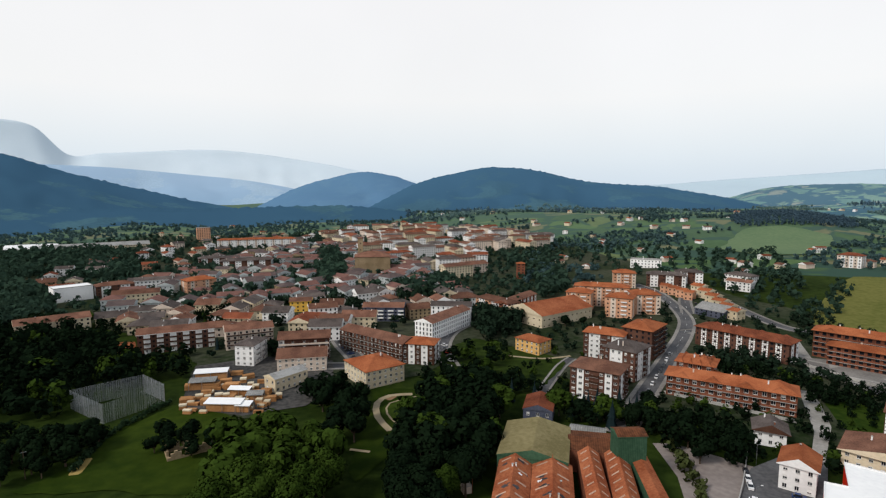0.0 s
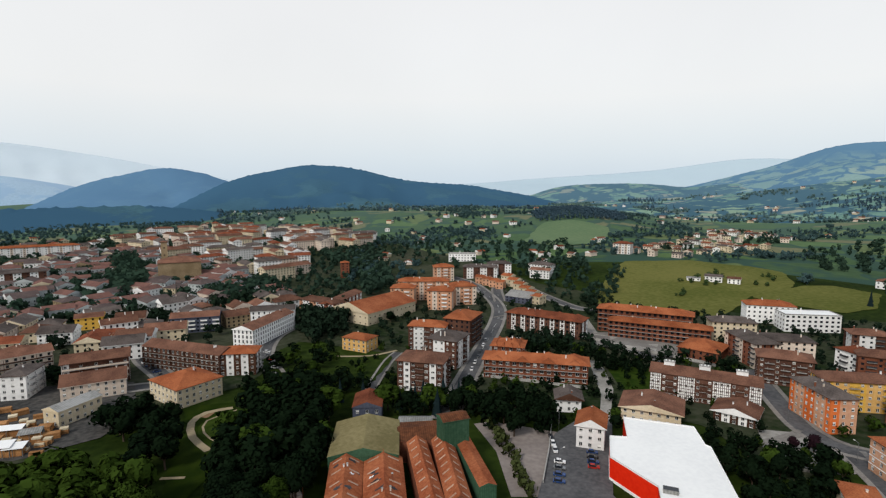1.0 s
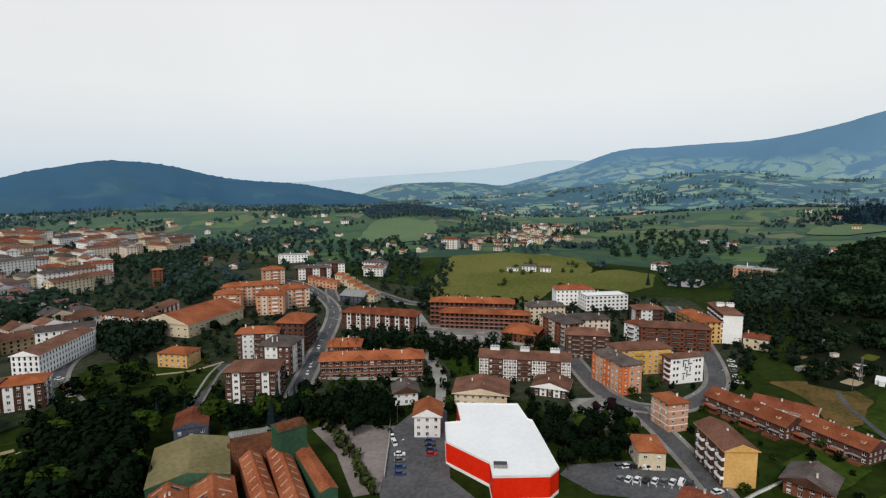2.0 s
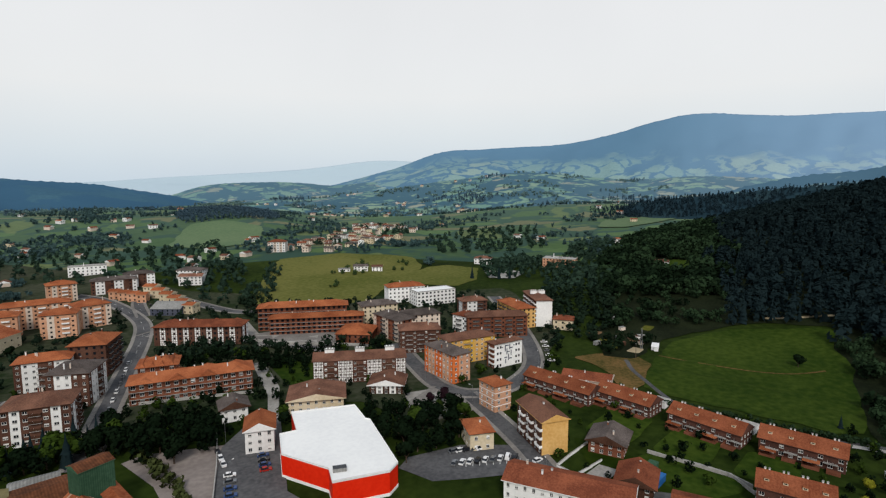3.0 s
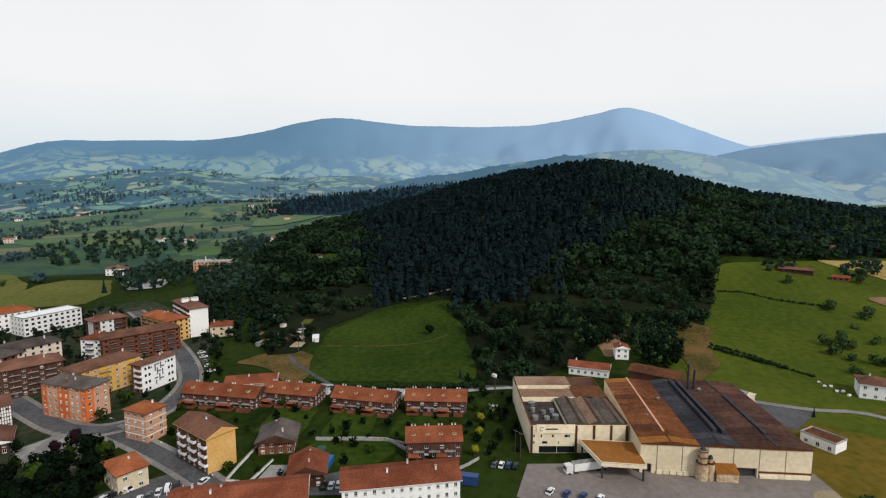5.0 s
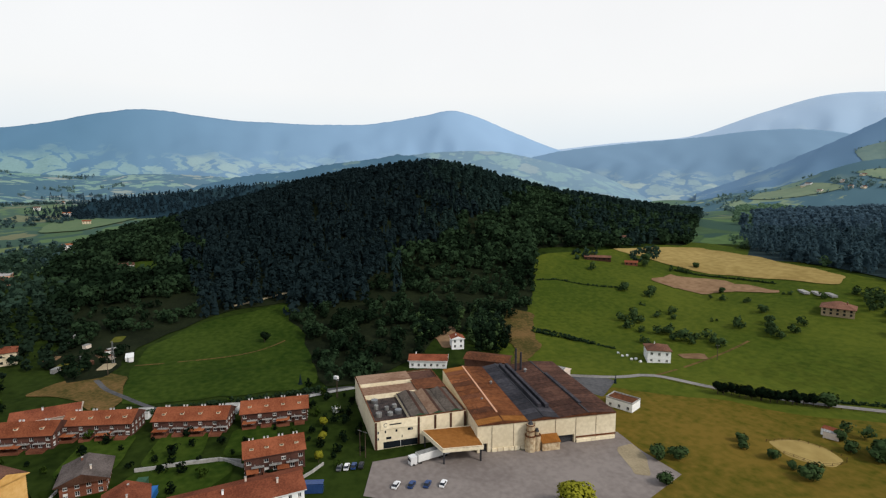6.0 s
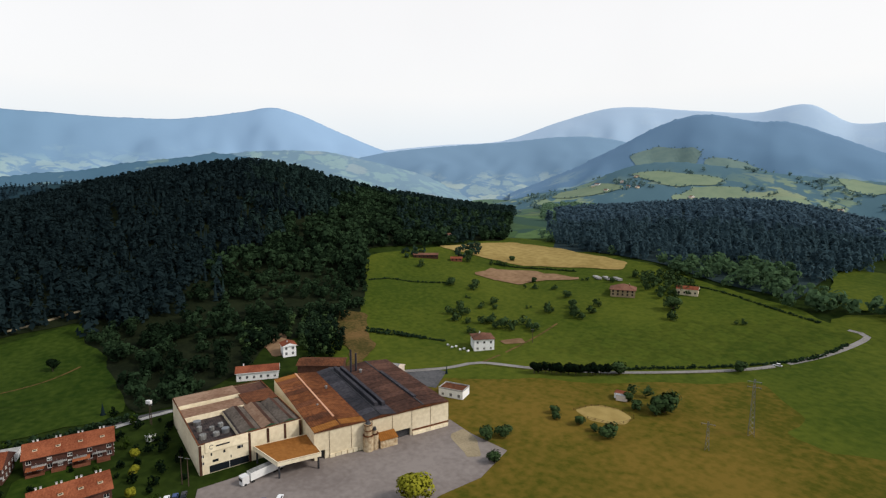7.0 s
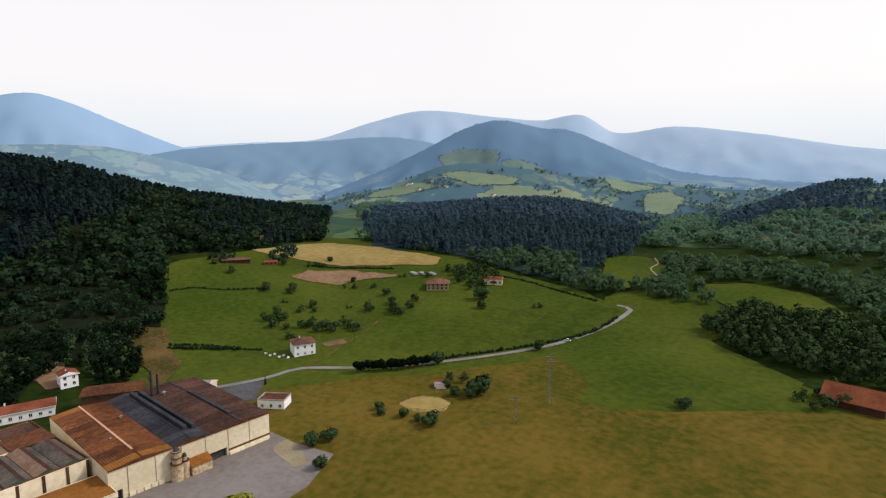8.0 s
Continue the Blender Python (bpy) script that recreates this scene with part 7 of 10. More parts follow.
    t.face([(ax - 0.3, -d / 2 - 4.4, 3.45), (ax + 7.3, -d / 2 - 4.4, 3.45), (ax + 7.3, -d / 2 - 0.02, 5.0), (ax - 0.3, -d / 2 - 0.02, 5.0)], "rust_bright")
    for q in (ax - 0.02, ax + 7.02):
        t.face([(q, -d / 2 - 4.0, 3.4), (q, -d / 2 - 0.02, 3.4), (q, -d / 2 - 0.02, 4.95)], "stained_wall")
    part("annex", t, ob, "low annex with an orange sheet roof")
    for k in range(14):
        t = Shape()
        px = -w / 2 + w * (0.10 + 0.04 * k if k < 6 else 0.705 + 0.036 * (k - 6))
        t.box(px, px + w * 0.034, -d / 2 - 0.5, -d / 2 - 0.13, -0.3, 1.5, "cream_wall")
        part("plinth", t, ob, "low pale plinth panel")
    for k in range(6):
        t = Shape()
        px = -w / 2 + w * (0.1 + 0.15 * k)
        t.tube((px, -d / 2 - 0.12, 0.2), (px, -d / 2 - 0.12, h - 0.2), 0.06, "rust_roof", 6)
        part("downpipe", t, ob, "rusty downpipe")
    for k in range(3):
        t = Shape()
        px, py, sc = -w / 2 + w * (0.14, 0.30, 0.66)[k], -d / 2 + d * (0.35, 0.62, 0.8)[k], (0.7, 0.9, 1.1)[k]
        t.tube((px, py, h), (px, py, h + 1.6 * sc), 0.5 * sc, "metal", 10)
        t.tube((px, py, h + 1.6 * sc), (px, py, h + 2.1 * sc), 0.8 * sc, "grey_roof", 10, 0.15)
        part("roof_vent", t, ob, "grey roof ventilator with a cowl")
    for k in range(2):
        t = Shape()
        px, py = -w / 2 + w * (0.60 + 0.045 * k), d * 0.36
        t.tube((px, py, h), (px, py, h + 11 - 2 * k), 0.55, "soot_sheet", 10, 0.45)
        part("exhaust_pipe", t, ob, "thin dark exhaust pipe")
    return ob


def factory_office(x, y, rot, w, d, h):
    """Office wing with parapet, sunken roof terrace with plant, window rows and brown pilasters."""
    ob = thing("factory_office", "cream office wing with a flat parapet roof", "factory office", at=pose(x, y, height(x, y), 0, 0, rot))
    s = Shape()
    holes = []
    for u0, u1, v0, v1 in ((0.105, 0.175, 6.1, 7.4), (0.22, 0.295, 6.1, 7.4), (0.35, 0.425, 6.1, 7.4), (0.12, 0.24, 3.6, 4.6), (0.285, 0.405, 3.6, 4.6), (0.02, 0.045, 6.1, 7.2), (0.02, 0.045, 3.6, 4.7)):
        holes.append((round(w * u0, 2), round(w * u1, 2), v0, v1, len(holes) if len(holes) < 9 else 20))
    # The garage's dark opening: a flat dark glass panel, not cut into the wall.
    holes.append((round(w * 0.09, 2), round(w * 0.455, 2), 0.15, 2.7, 9))
    facade(s, w, -2, h, [q for q in holes if q[4] != 9], lambda u, v, i: (-w / 2 + u, -d / 2 + i, v), "cream_wall")
    facade(s, d, -2, h, [(4.0, 5.0, 3.0, 4.2, 0), (4.0, 5.0, 5.6, 6.8, 0)], lambda u, v, i: (w / 2 - i, -d / 2 + u, v), "cream_wall")
    facade(s, w, -2, h, [], lambda u, v, i: (w / 2 - u, d / 2 - i, v), "cream_wall")
    facade(s, d, -2, h, [(3.0, 4.0, 3.0, 4.2, 0), (3.0, 4.0, 5.6, 6.8, 0)], lambda u, v, i: (-w / 2 + i, d / 2 - u, v), "cream_wall")
    part("wall", s, ob)
    c = Shape()
    c.box(-w / 2 + w * 0.06, -w / 2 + w * 0.455, -d / 2 - 0.3, -d / 2 - 0.01, 7.8, h + 0.35, "cream_wall", "rust_roof")
    part("name_panel", c, ob, "raised cream parapet panel")
    c = Shape()
    c.box(-w / 2 + 0.4, w * 0.14, d * 0.02, d * 0.2, h - 1.8, h + 0.3, "cream_wall", "old_sheet")
    c.box(w * 0.14, w / 2 - 0.4, d * 0.02, d * 0.24, h - 1.8, h + 0.6, "green_wall")
    c.prism([(w * 0.13, d * 0.0), (w / 2 - 0.35, d * 0.0), (w / 2 - 0.35, d * 0.245), (w * 0.13, d * 0.245)], h + 0.6, h + 0.75, "rust_roof")
    part("roof_house", c, ob, "low roof house with red sheets over a green wall")
    r = Shape()
    r.box(-w / 2 + 0.3, w / 2 - 0.3, -d / 2 + 0.3, d / 2 - 0.3, h - 2.2, h - 1.8, "dark_roof")
    part("roof", r, ob, "sunken dark roof deck")
    for x0, x1, y0, y1 in ((-w / 2, w / 2, -d / 2, -d / 2 + 0.35), (-w / 2, w / 2, d / 2 - 0.35, d / 2), (-w / 2, -w / 2 + 0.35, -d / 2 + 0.35, d / 2 - 0.35), (w / 2 - 0.35, w / 2, -d / 2 + 0.35, d / 2 - 0.35)):
        p = Shape()
        p.box(x0 - 0.05, x1 + 0.05, y0 - 0.05, y1 + 0.05, h, h + 0.3, "rust_roof")
        part("parapet", p, ob, "rusty parapet cap")
    back = Shape()
    back.box(-w / 2 + 0.4, w * 0.16, d * 0.27, d / 2 - 0.4, h - 1.8, h + 0.6, "cream_wall", "old_sheet")
    back.box(w * 0.16, w / 2 - 0.4, d * 0.27, d / 2 - 0.4, h - 1.8, h - 0.2, "cream_wall", "soot_brown")
    part("roof_block", back, ob, "strip of rusty roof along the back")
    mid = Shape()
    mid.box(w * -0.12, w / 2 - 0.4, -d / 2 + 0.5, d * 0.01, h - 1.8, h - 0.1, "cream_wall", "dark_roof")
    for k in range(3):
        xx, step = w * (-0.10 + 0.195 * k), 0.19 * w
        y0, y1 = -d / 2 + 0.6, d * 0.005
        for u0, u1, z0, z1, tone in ((0, 0.5, 0.0, 1.1, "old_sheet" if k % 2 else "dark_sheet"), (0.5, 0.72, 1.1, 0.6, "soot_brown"), (0.72, 1, 0.6, -0.05, "dark_sheet")):
            mid.face([(xx + u0 * step, y0, h + z0), (xx + u1 * step, y0, h + z1), (xx + u1 * step, y1, h + z1), (xx + u0 * step, y1, h + z0)], tone)
        mid.face([(xx, y0, h - 0.1), (xx + step, y0, h - 0.1), (xx + 0.72 * step, y0, h + 0.6), (xx + 0.5 * step, y0, h + 1.1)], "green_wall")
    part("ridged_roof", mid, ob, "small ridged sooty roofs")
    rr = random.Random(3)
    for k in range(7):
        c = Shape()
        px, py = -w * (0.40 - 0.11 * (k % 3)) + rr.uniform(-0.8, 0.8), -d * (0.33 - 0.13 * (k // 3)) + rr.uniform(-1, 1)
        c.tube((px, py, h - 1.8), (px, py, h - rr.uniform(-0.2, 0.6)), rr.uniform(0.8, 1.5), rr.choice(("soot", "metal", "grey_roof")), 12)
        part("roof_fan", c, ob, "round grey ventilation unit")
    for k in range(5):
        c = Shape()
        px = -w / 2 + w * (0.467, 0.65, 0.825, 0.985, 0.012)[k]
        c.box(px - 0.38, px + 0.5, -d / 2 - 0.15, -d / 2 - 0.01, 0, h - 0.2, "timber")
        part("pilaster", c, ob, "dark brown pilaster")
    for q in holes:
        c = Shape()
        c.box(-w / 2 + q[0], -w / 2 + q[1], -d / 2 - 0.06 if q[4] == 9 else -d / 2 + 0.14, -d / 2 - 0.005 if q[4] == 9 else -d / 2 + 0.2, q[2], q[3], "glass")
        c.box(-w / 2 + (q[0] + q[1]) / 2 - 0.06, -w / 2 + (q[0] + q[1]) / 2 + 0.06, -d / 2 - 0.1 if q[4] == 9 else -d / 2 + 0.08, -d / 2 - 0.061 if q[4] == 9 else -d / 2 + 0.139, q[2], q[3], "frame")
        part("window", c, ob)
    logo = Shape()
    for k in range(6):
        a = math.pi * (0.3 + 0.25 * k)
        logo.box(-w * 0.385 + math.cos(a) * 0.7 - 0.2, -w * 0.385 + math.cos(a) * 0.7 + 0.2, -d / 2 - 0.36, -d / 2 - 0.305, h - 1.5 + math.sin(a) * 0.7 - 0.12, h - 1.5 + math.sin(a) * 0.7 + 0.12, "soot")
    logo.box(-w * 0.345, -w * 0.22, -d / 2 - 0.36, -d / 2 - 0.305, h - 1.75, h - 1.25, "soot")
    part("sign", logo, ob, "dark round emblem with a bar")
    return ob


def canopy(plan, h):
    ob = thing("canopy", "loading canopy with an orange sheet roof and cream fascia", "canopy")
    s = Shape()
    s.prism(plan, h, h + 0.12, "rust_bright")
    part("roof", s, ob)
    cx, cy = sum(p[0] for p in plan) / 4, sum(p[1] for p in plan) / 4
    for i in range(4):
        j = (i + 1) % 4
        f = Shape()
        q = [plan[i], plan[j], *[(cx + (x - cx) * 0.97, cy + (y - cy) * 0.97) for x, y in (plan[j], plan[i])]]
        f.prism(q, h - 1.3, h + 0.3, "cream_wall")
        part("fascia", f, ob)
        c = Shape()
        c.box(plan[i][0] * 0.9 + cx * 0.1 - 0.25, plan[i][0] * 0.9 + cx * 0.1 + 0.25, plan[i][1] * 0.9 + cy * 0.1 - 0.25, plan[i][1] * 0.9 + cy * 0.1 + 0.25, 0, h, "soot")
        part("column", c, ob)
    return ob


def truck(x, y, rot):
    ob = thing("truck", "white articulated lorry with a grey trailer at the canopy", "truck", at=pose(x, y, 0.25, 0, 0, rot))
    cab = Shape()
    cab.prism([(5.6, -1.2), (8.0, -1.2), (8.2, -0.9), (8.2, 0.9), (8.0, 1.2), (5.6, 1.2)], 0.6, 3.5, "car_white")
    cab.box(8.0, 8.23, -1.0, 1.0, 1.9, 2.9, "glass")
    part("cab", cab, ob)
    box = Shape()
    box.box(-8, 5.1, -1.27, 1.27, 1.1, 3.9, "frame", "grey_roof")
    part("trailer", box, ob)
    ch = Shape()
    ch.box(-8, 7.6, -0.5, 0.5, 0.6, 1.05, "soot")
    part("chassis", ch, ob)
    for wx in (-6.5, -5.2, -3.9, 4.2, 7.0):
        for sy in (-1, 1):
            wh = Shape()
            wh.tube((wx, sy * 0.85, 0.5), (wx, sy * 1.22, 0.5), 0.5, "black", 14)
            part("wheel", wh, ob)
    return ob


factory_office(212.7, -55.2, -91.0, 36.5, 49.5, 11.0)
big_factory(200.5, -103.5, -96.4, 56.4, 60.7, 11.0)
canopy(((186.0, -54.2), (169.5, -57.2), (167.2, -72.0), (183.5, -73.5)), 6.5)
truck(175.1, -53.9, 102.4)
house(272.3, -83.6, -111.0, 20.3, 10.0, 4.0, "white house with a red roof behind the factory", wall="white", tile="tile_red", roof="gable")
house(293.2, -107.9, -100.3, 7.3, 8.0, 6.0, "small white house at the edge of the wood", wall="white", tile="tile_red", roof="gable", gable_turn=True)
house(236.7, -207.4, -119.5, 12.1, 12.0, 7.0, "white two-storey farmhouse with a brown hip roof", wall="white", tile="tile_brown", roof="hip")
house(239.5, -353.5, -148.0, 17.5, 15.0, 4.6, "old farmhouse with a broad brown roof on the hill", name="farmhouse", category="farmhouse", wall="stone", tile="tile_brown", roof="hip", rise=3.6, over=1.0)
house(424.0, -297.0, -125.0, 24.0, 8.0, 2.8, "long dark cattle shed among trees", **{**SHED, "tile": "tile_brown", "wall": "timber"})
house(402.0, -318.0, -128.0, 11.0, 7.0, 2.6, "small farm shed with an orange roof", **{**SHED, "tile": "tile_red", "wall": "brick"})
house(206.8, -388.2, -156.9, 14.8, 10.0, 4.0, "low barn with an orange roof", **{**SHED, "tile": "tile_red"})
house(486.0, -353.7, -132.0, 35.7, 10.0, 4.0, "low dark barn on the upper meadow", **{**SHED, "tile": "tile_brown"})
house(190.9, -149.8, -152.7, 12.3, 8.0, 4.0, "small gatehouse with a flat roof", **{**SHED, "wall": "white", "roof": "flat", "tile": "rust_roof"})
house(249.4, -109.3, -127.4, 22.2, 12.0, 9.0, "red-roofed upper works behind the factory", name="works_hall", category="factory hall", wall="brown_wall", roof="gable", tile="rust_roof", rise=1.5, chimneys=0, sides=())
house(226.7, -133.6, -144.9, 15.0, 14.0, 7.0, "pale sheet-roofed shed behind the factory", **{**SHED, "tile": "grey_roof", "wall": "pale"})
house(-27.5, -288.0, 168.0, 22.0, 21.0, 3.2, "low barn under a broad red tiled roof among trees", name="barn", category="barn", wall="timber", gable_tone="timber", tile="tile_row", roof="gable", chimneys=0, sides=(), rise=4.6, over=0.9)
house(1190.3, -3518.0, -161.3, 157.5, 12.0, 7.0, "long farm with a red roof", far=True, tile="tile_red")
house(410.2, -1584.1, -161.5, 59.0, 12.0, 7.0, "white farm buildings among meadows", far=True, tile="tile_red")
house(416.0, 399.0, -46.1, 15.0, 10.0, 5.0, "white farmhouse with a grey roof on the knoll", far=True, tile="tile_grey", roof="gable", wall="white")
house(428.0, 386.0, -50.0, 11.0, 9.0, 4.5, "white farm cottage with a brown roof on the knoll", far=True, tile="tile_brown", roof="gable", wall="white")
house(401.0, 409.0, -40.0, 12.0, 6.0, 2.8, "low farm shed with a pale roof", **{**SHED, "wall": "white"})
house(546.9, 323.0, -67.4, 20.2, 12.0, 7.0, "white farmhouse among green fields", far=True, tile="tile_brown")
house(569.9, 234.9, -77.4, 36.0, 20.0, 9.0, "orange school building with flat roof", far=True, wall="salmon", roof="flat", tile="concrete")
house(436.6, 564.1, -52.6, 21.8, 14.0, 13.0, "white and orange flats at the village edge", far=True, wall="white", alt="pale", name="apartment_building", category="apartment building")
house(294.2, 518.4, -59.2, 26.1, 14.0, 8.0, "white terrace with dark gables", far=True, tile="tile_grey")

# woods, groves and single trees
r_wood = random.Random(11)


def scattered_wood(az0, az1, r0, r1, gap, want, size, kind):
    spots = []
    r = r0
    while r < r1:
        g = gap * (1 + max(0, r - 900) / 1400)
        for i in range(int((az1 - az0) * math.pi / 180 * r / g)):
            az, rr = r_wood.uniform(az0, az1), r + r_wood.uniform(0, g)
            x, y = polar(az, rr)
            k = kind(x, y, az, rr) if want(x, y, az, rr) else None
            if k is not None:
                spots.append((x, y, r_wood.uniform(*size), k))
        r += g
    return spots


def clump(x, y, scale, seed):
    return noise.fractal(Vector((x / scale, y / scale, seed)), 0.8, 2.0, 3)


WOOD_EDGE = ((450, 146), (579, 193), (734, 208), (939, 165), (2113, 54), (1150, -60), (1150, -700), (800, -800), (505, -487), (451, -427), (479, -377), (461, -318), (465, -253), (343, -186), (322, -151), (282, -128), (315, -125), (313, -105), (285, -82), (259, -46), (261, -26), (332, -23), (382, -15), (413, -15), (408, 30), (357, 73), (331, 79), (308, 79), (306, 96), (339, 118), (414, 129))
# Dark sheet laid under the wood to paint the trees' shade on the ground.
patch("wood_floor", WOOD_EDGE, "wood_floor", "wood floor of the hill with tree shade put into its colour", "wood floor", 0.05, 24)
LIGHT_WOOD = ((465, -87), (544, -161), (569, -264), (528, -364), (459, -393), (459, -250), (327, -178), (304, -125), (415, -85))


HILL_GLADE = ((528, 92), (575, 90), (590, 128), (548, 134))
SPUR_FIELD = tuple(polar(az, r) for az, r in ((71.2, 1010), (74.5, 1000), (77.5, 1080), (79, 1200), (76, 1230), (72, 1150)))
patch("meadow", HILL_GLADE, "lush", "small lawn on the wooded slope", "lawn", 0.5, 8)
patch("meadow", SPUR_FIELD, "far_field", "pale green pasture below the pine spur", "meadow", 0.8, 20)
house(566, 124, -75.0, 12.0, 9.0, 4.5, "white house with a brown roof on the wooded slope", wall="white", tile="tile_brown", roof="gable", far=True)


def hill_wood(x, y, az, r):
    if az < 83.5 and r < 470 and clump(x, y, 26, 3.6) < -0.05:
        return False
    return inside(x, y, WOOD_EDGE) and not inside(x, y, HILL_GLADE)


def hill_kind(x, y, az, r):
    """Pines over the crown and down to the steep meadow, broad-leaved trees round the foot and over the lower flank;
    edges fitted to the camera's view.
    """
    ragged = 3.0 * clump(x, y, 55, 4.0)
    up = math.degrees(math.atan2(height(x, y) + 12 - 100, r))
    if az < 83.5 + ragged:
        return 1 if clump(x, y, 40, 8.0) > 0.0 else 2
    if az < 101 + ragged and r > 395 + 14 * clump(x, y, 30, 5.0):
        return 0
    # Pine edge as bearing and height angle from the camera's place.
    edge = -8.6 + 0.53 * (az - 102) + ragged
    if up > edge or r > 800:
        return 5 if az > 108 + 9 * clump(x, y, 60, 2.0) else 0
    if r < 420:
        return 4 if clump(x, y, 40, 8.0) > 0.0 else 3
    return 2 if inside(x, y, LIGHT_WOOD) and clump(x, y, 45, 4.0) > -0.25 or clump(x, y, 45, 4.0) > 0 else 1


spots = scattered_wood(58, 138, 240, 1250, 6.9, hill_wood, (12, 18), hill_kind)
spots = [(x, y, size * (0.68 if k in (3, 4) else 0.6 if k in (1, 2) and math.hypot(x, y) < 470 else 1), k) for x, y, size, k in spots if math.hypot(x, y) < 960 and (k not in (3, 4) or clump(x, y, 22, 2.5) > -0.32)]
forest("hillside_wood", spots, [PINE_KIND, LEAF_KIND, LEAF_KIND, FINE_KIND, FINE_KIND, PINE_KIND], ["needle", "leaf_hill", "leaf_mid", "leaf_hill", "leaf_mid", "needle_lit"], "dense dark pine wood with broad-leaved edge on the hill", seed=3)


PASTURES = (((263, 383), (392, 510), (468, 480), (516, 409), (478, 358), (397, 343), (326, 307), (299, 349)), ((420, 355), (499, 354), (521, 315), (466, 282), (425, 281), (401, 339)))


KNOLL_WOOD = tuple(polar(az, r) for az, r in ((28.4, 1130), (29.5, 1075), (33, 1090), (37.5, 1120), (38.2, 1180), (36, 1260), (32, 1270), (29, 1225)))
KNOLL_FIELD = tuple(polar(az, r) for az, r in ((27.5, 890), (31, 820), (35.8, 850), (36.5, 1040), (33, 1085), (29.3, 1068)))
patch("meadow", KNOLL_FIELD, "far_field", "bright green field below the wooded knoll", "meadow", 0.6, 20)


def valley_wood(x, y, az, r):
    return inside(x, y, KNOLL_WOOD) or not inside(x, y, KNOLL_FIELD) and 0.95 * clump(x, y, 200, 9.0) + 0.5 * clump(x, y, 42, 3.0) > (-0.1 if az < 4 else 0.36 if az < 32 and r < 950 else 0.15 if az < 40 or r > 1500 else 0.3)


spots = scattered_wood(-42, 74, 560, 1900, 11.5, lambda x, y, az, r: valley_wood(x, y, az, r) and (r > 1150 or az > 9) and not any(inside(x, y, q) for q in PASTURES), (7, 12), lambda x, y, az, r: 1 if inside(x, y, KNOLL_WOOD) else 0)
spots += [(x, y, 12, 1) for x, y in scatter(KNOLL_WOOD, 9, r_wood)]
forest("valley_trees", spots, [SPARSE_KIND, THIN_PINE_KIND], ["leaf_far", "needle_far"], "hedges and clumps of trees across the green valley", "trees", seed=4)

FARM_LAND = ((262, -139), (447, -245), (452, -333), (466, -452), (440, -462), (325, -438), (257, -430), (196, -415), (140, -408), (113, -397), (93, -393), (49, -369), (36, -344), (-4, -300), (-36, -270), (-27, -184), (129, -60))
UPPER_CLEARING = ((136, -450), (150, -500), (148, -540), (120, -552), (98, -528), (92, -462), (112, -434))
CLEARING = ((66, -482), (22, -505), (-18, -490), (-41, -448), (-38, -412), (-8, -396), (24, -408), (46, -438))


def side_wood(x, y, az, r):
    if 139 < az < 166 and 540 < r < 1100 and not inside(x, y, FARM_LAND) and not inside(x, y, UPPER_CLEARING):
        return True
    return clump(x, y, 210, 6.0) + 0.4 * clump(x, y, 40, 1.0) > (-9 if r < 560 else -0.32 if r < 900 else -0.45 if az > 168 else -0.08) and not inside(x, y, FARM_LAND) and not inside(x, y, CLEARING) and not inside(x, y, UPPER_CLEARING) and not (133.6 < az < 137.6 + 0.6 * clump(x, y, 60, 1.5) and r > 540)


patch("meadow", UPPER_CLEARING, "hay_green", "small sloping clearing in the side valley", "meadow", 0.5, 12)
road(((97, -486), (108, -508), (106, -530), (114, -552)), 1.6, "earth track across the clearing", "gravel", 0, False, 0.6)


def side_kind(x, y, az, r):
    """Dark pines over the middle rise and the far knoll, broad-leaved trees between; bearings fitted to the camera's
    view.
    """
    ragged = clump(x, y, 90, 3.0)
    pines = 138.5 + 3 * ragged < az < 167 + 5 * ragged and 520 + 70 * ragged < r < 1150 or az > 174 + 4 * ragged and r > 760 + 120 * ragged
    if az < 134 + ragged:
        return 5 if r > 600 + 80 * ragged else 6
    if pines:
        # Greater range picks the copies with more haze in their colour.
        return 3 if r > 700 else 1
    if r > 800:
        return 4
    return 2 if r > 620 + 90 * clump(x, y, 50, 2.0) else 0


# Dark sheet under the glen pines; it carries their shade as colour.
patch("wood_floor", tuple(polar(az, r) for az, r in ((138.6, 560), (143, 555), (149, 515), (155, 470), (161, 455), (164, 560), (167, 700), (166, 1100), (150, 1180), (140, 1120))), "glen_floor", "pine wood floor of the side valley with shade put into its colour", "wood floor", 0.3, 24)
spots = scattered_wood(122, 195, 430, 1650, 10.2, side_wood, (11, 17), side_kind)
spots += [q for q in scattered_wood(138, 169, 520, 1120, 12.5, side_wood, (11, 16), side_kind) if q[3] in (1, 3)]
forest("side_valley_wood", spots, [LEAF_KIND, PINE_KIND, LEAF_KIND, THIN_PINE_KIND, SPARSE_KIND, PINE_KIND, LEAF_KIND], ["leaf_glen", "needle_glen", "leaf_side", "needle_far", "leaf_side", "needle_lit", "leaf_mid"], "mixed wood filling the side valley", seed=5)

grove(((-74, 161), (-76, 182), (-61, 193), (-40, 185), (-31, 158), (-35, 137), (-63, 137)), 9, (18, 23), ("leaf_light",), "park trees", 1)
grove(((-59, 238), (-54, 252), (-37, 235), (-33, 204), (-39, 191), (-51, 205)), 10, (12, 15), ("leaf",), "park trees", 2)
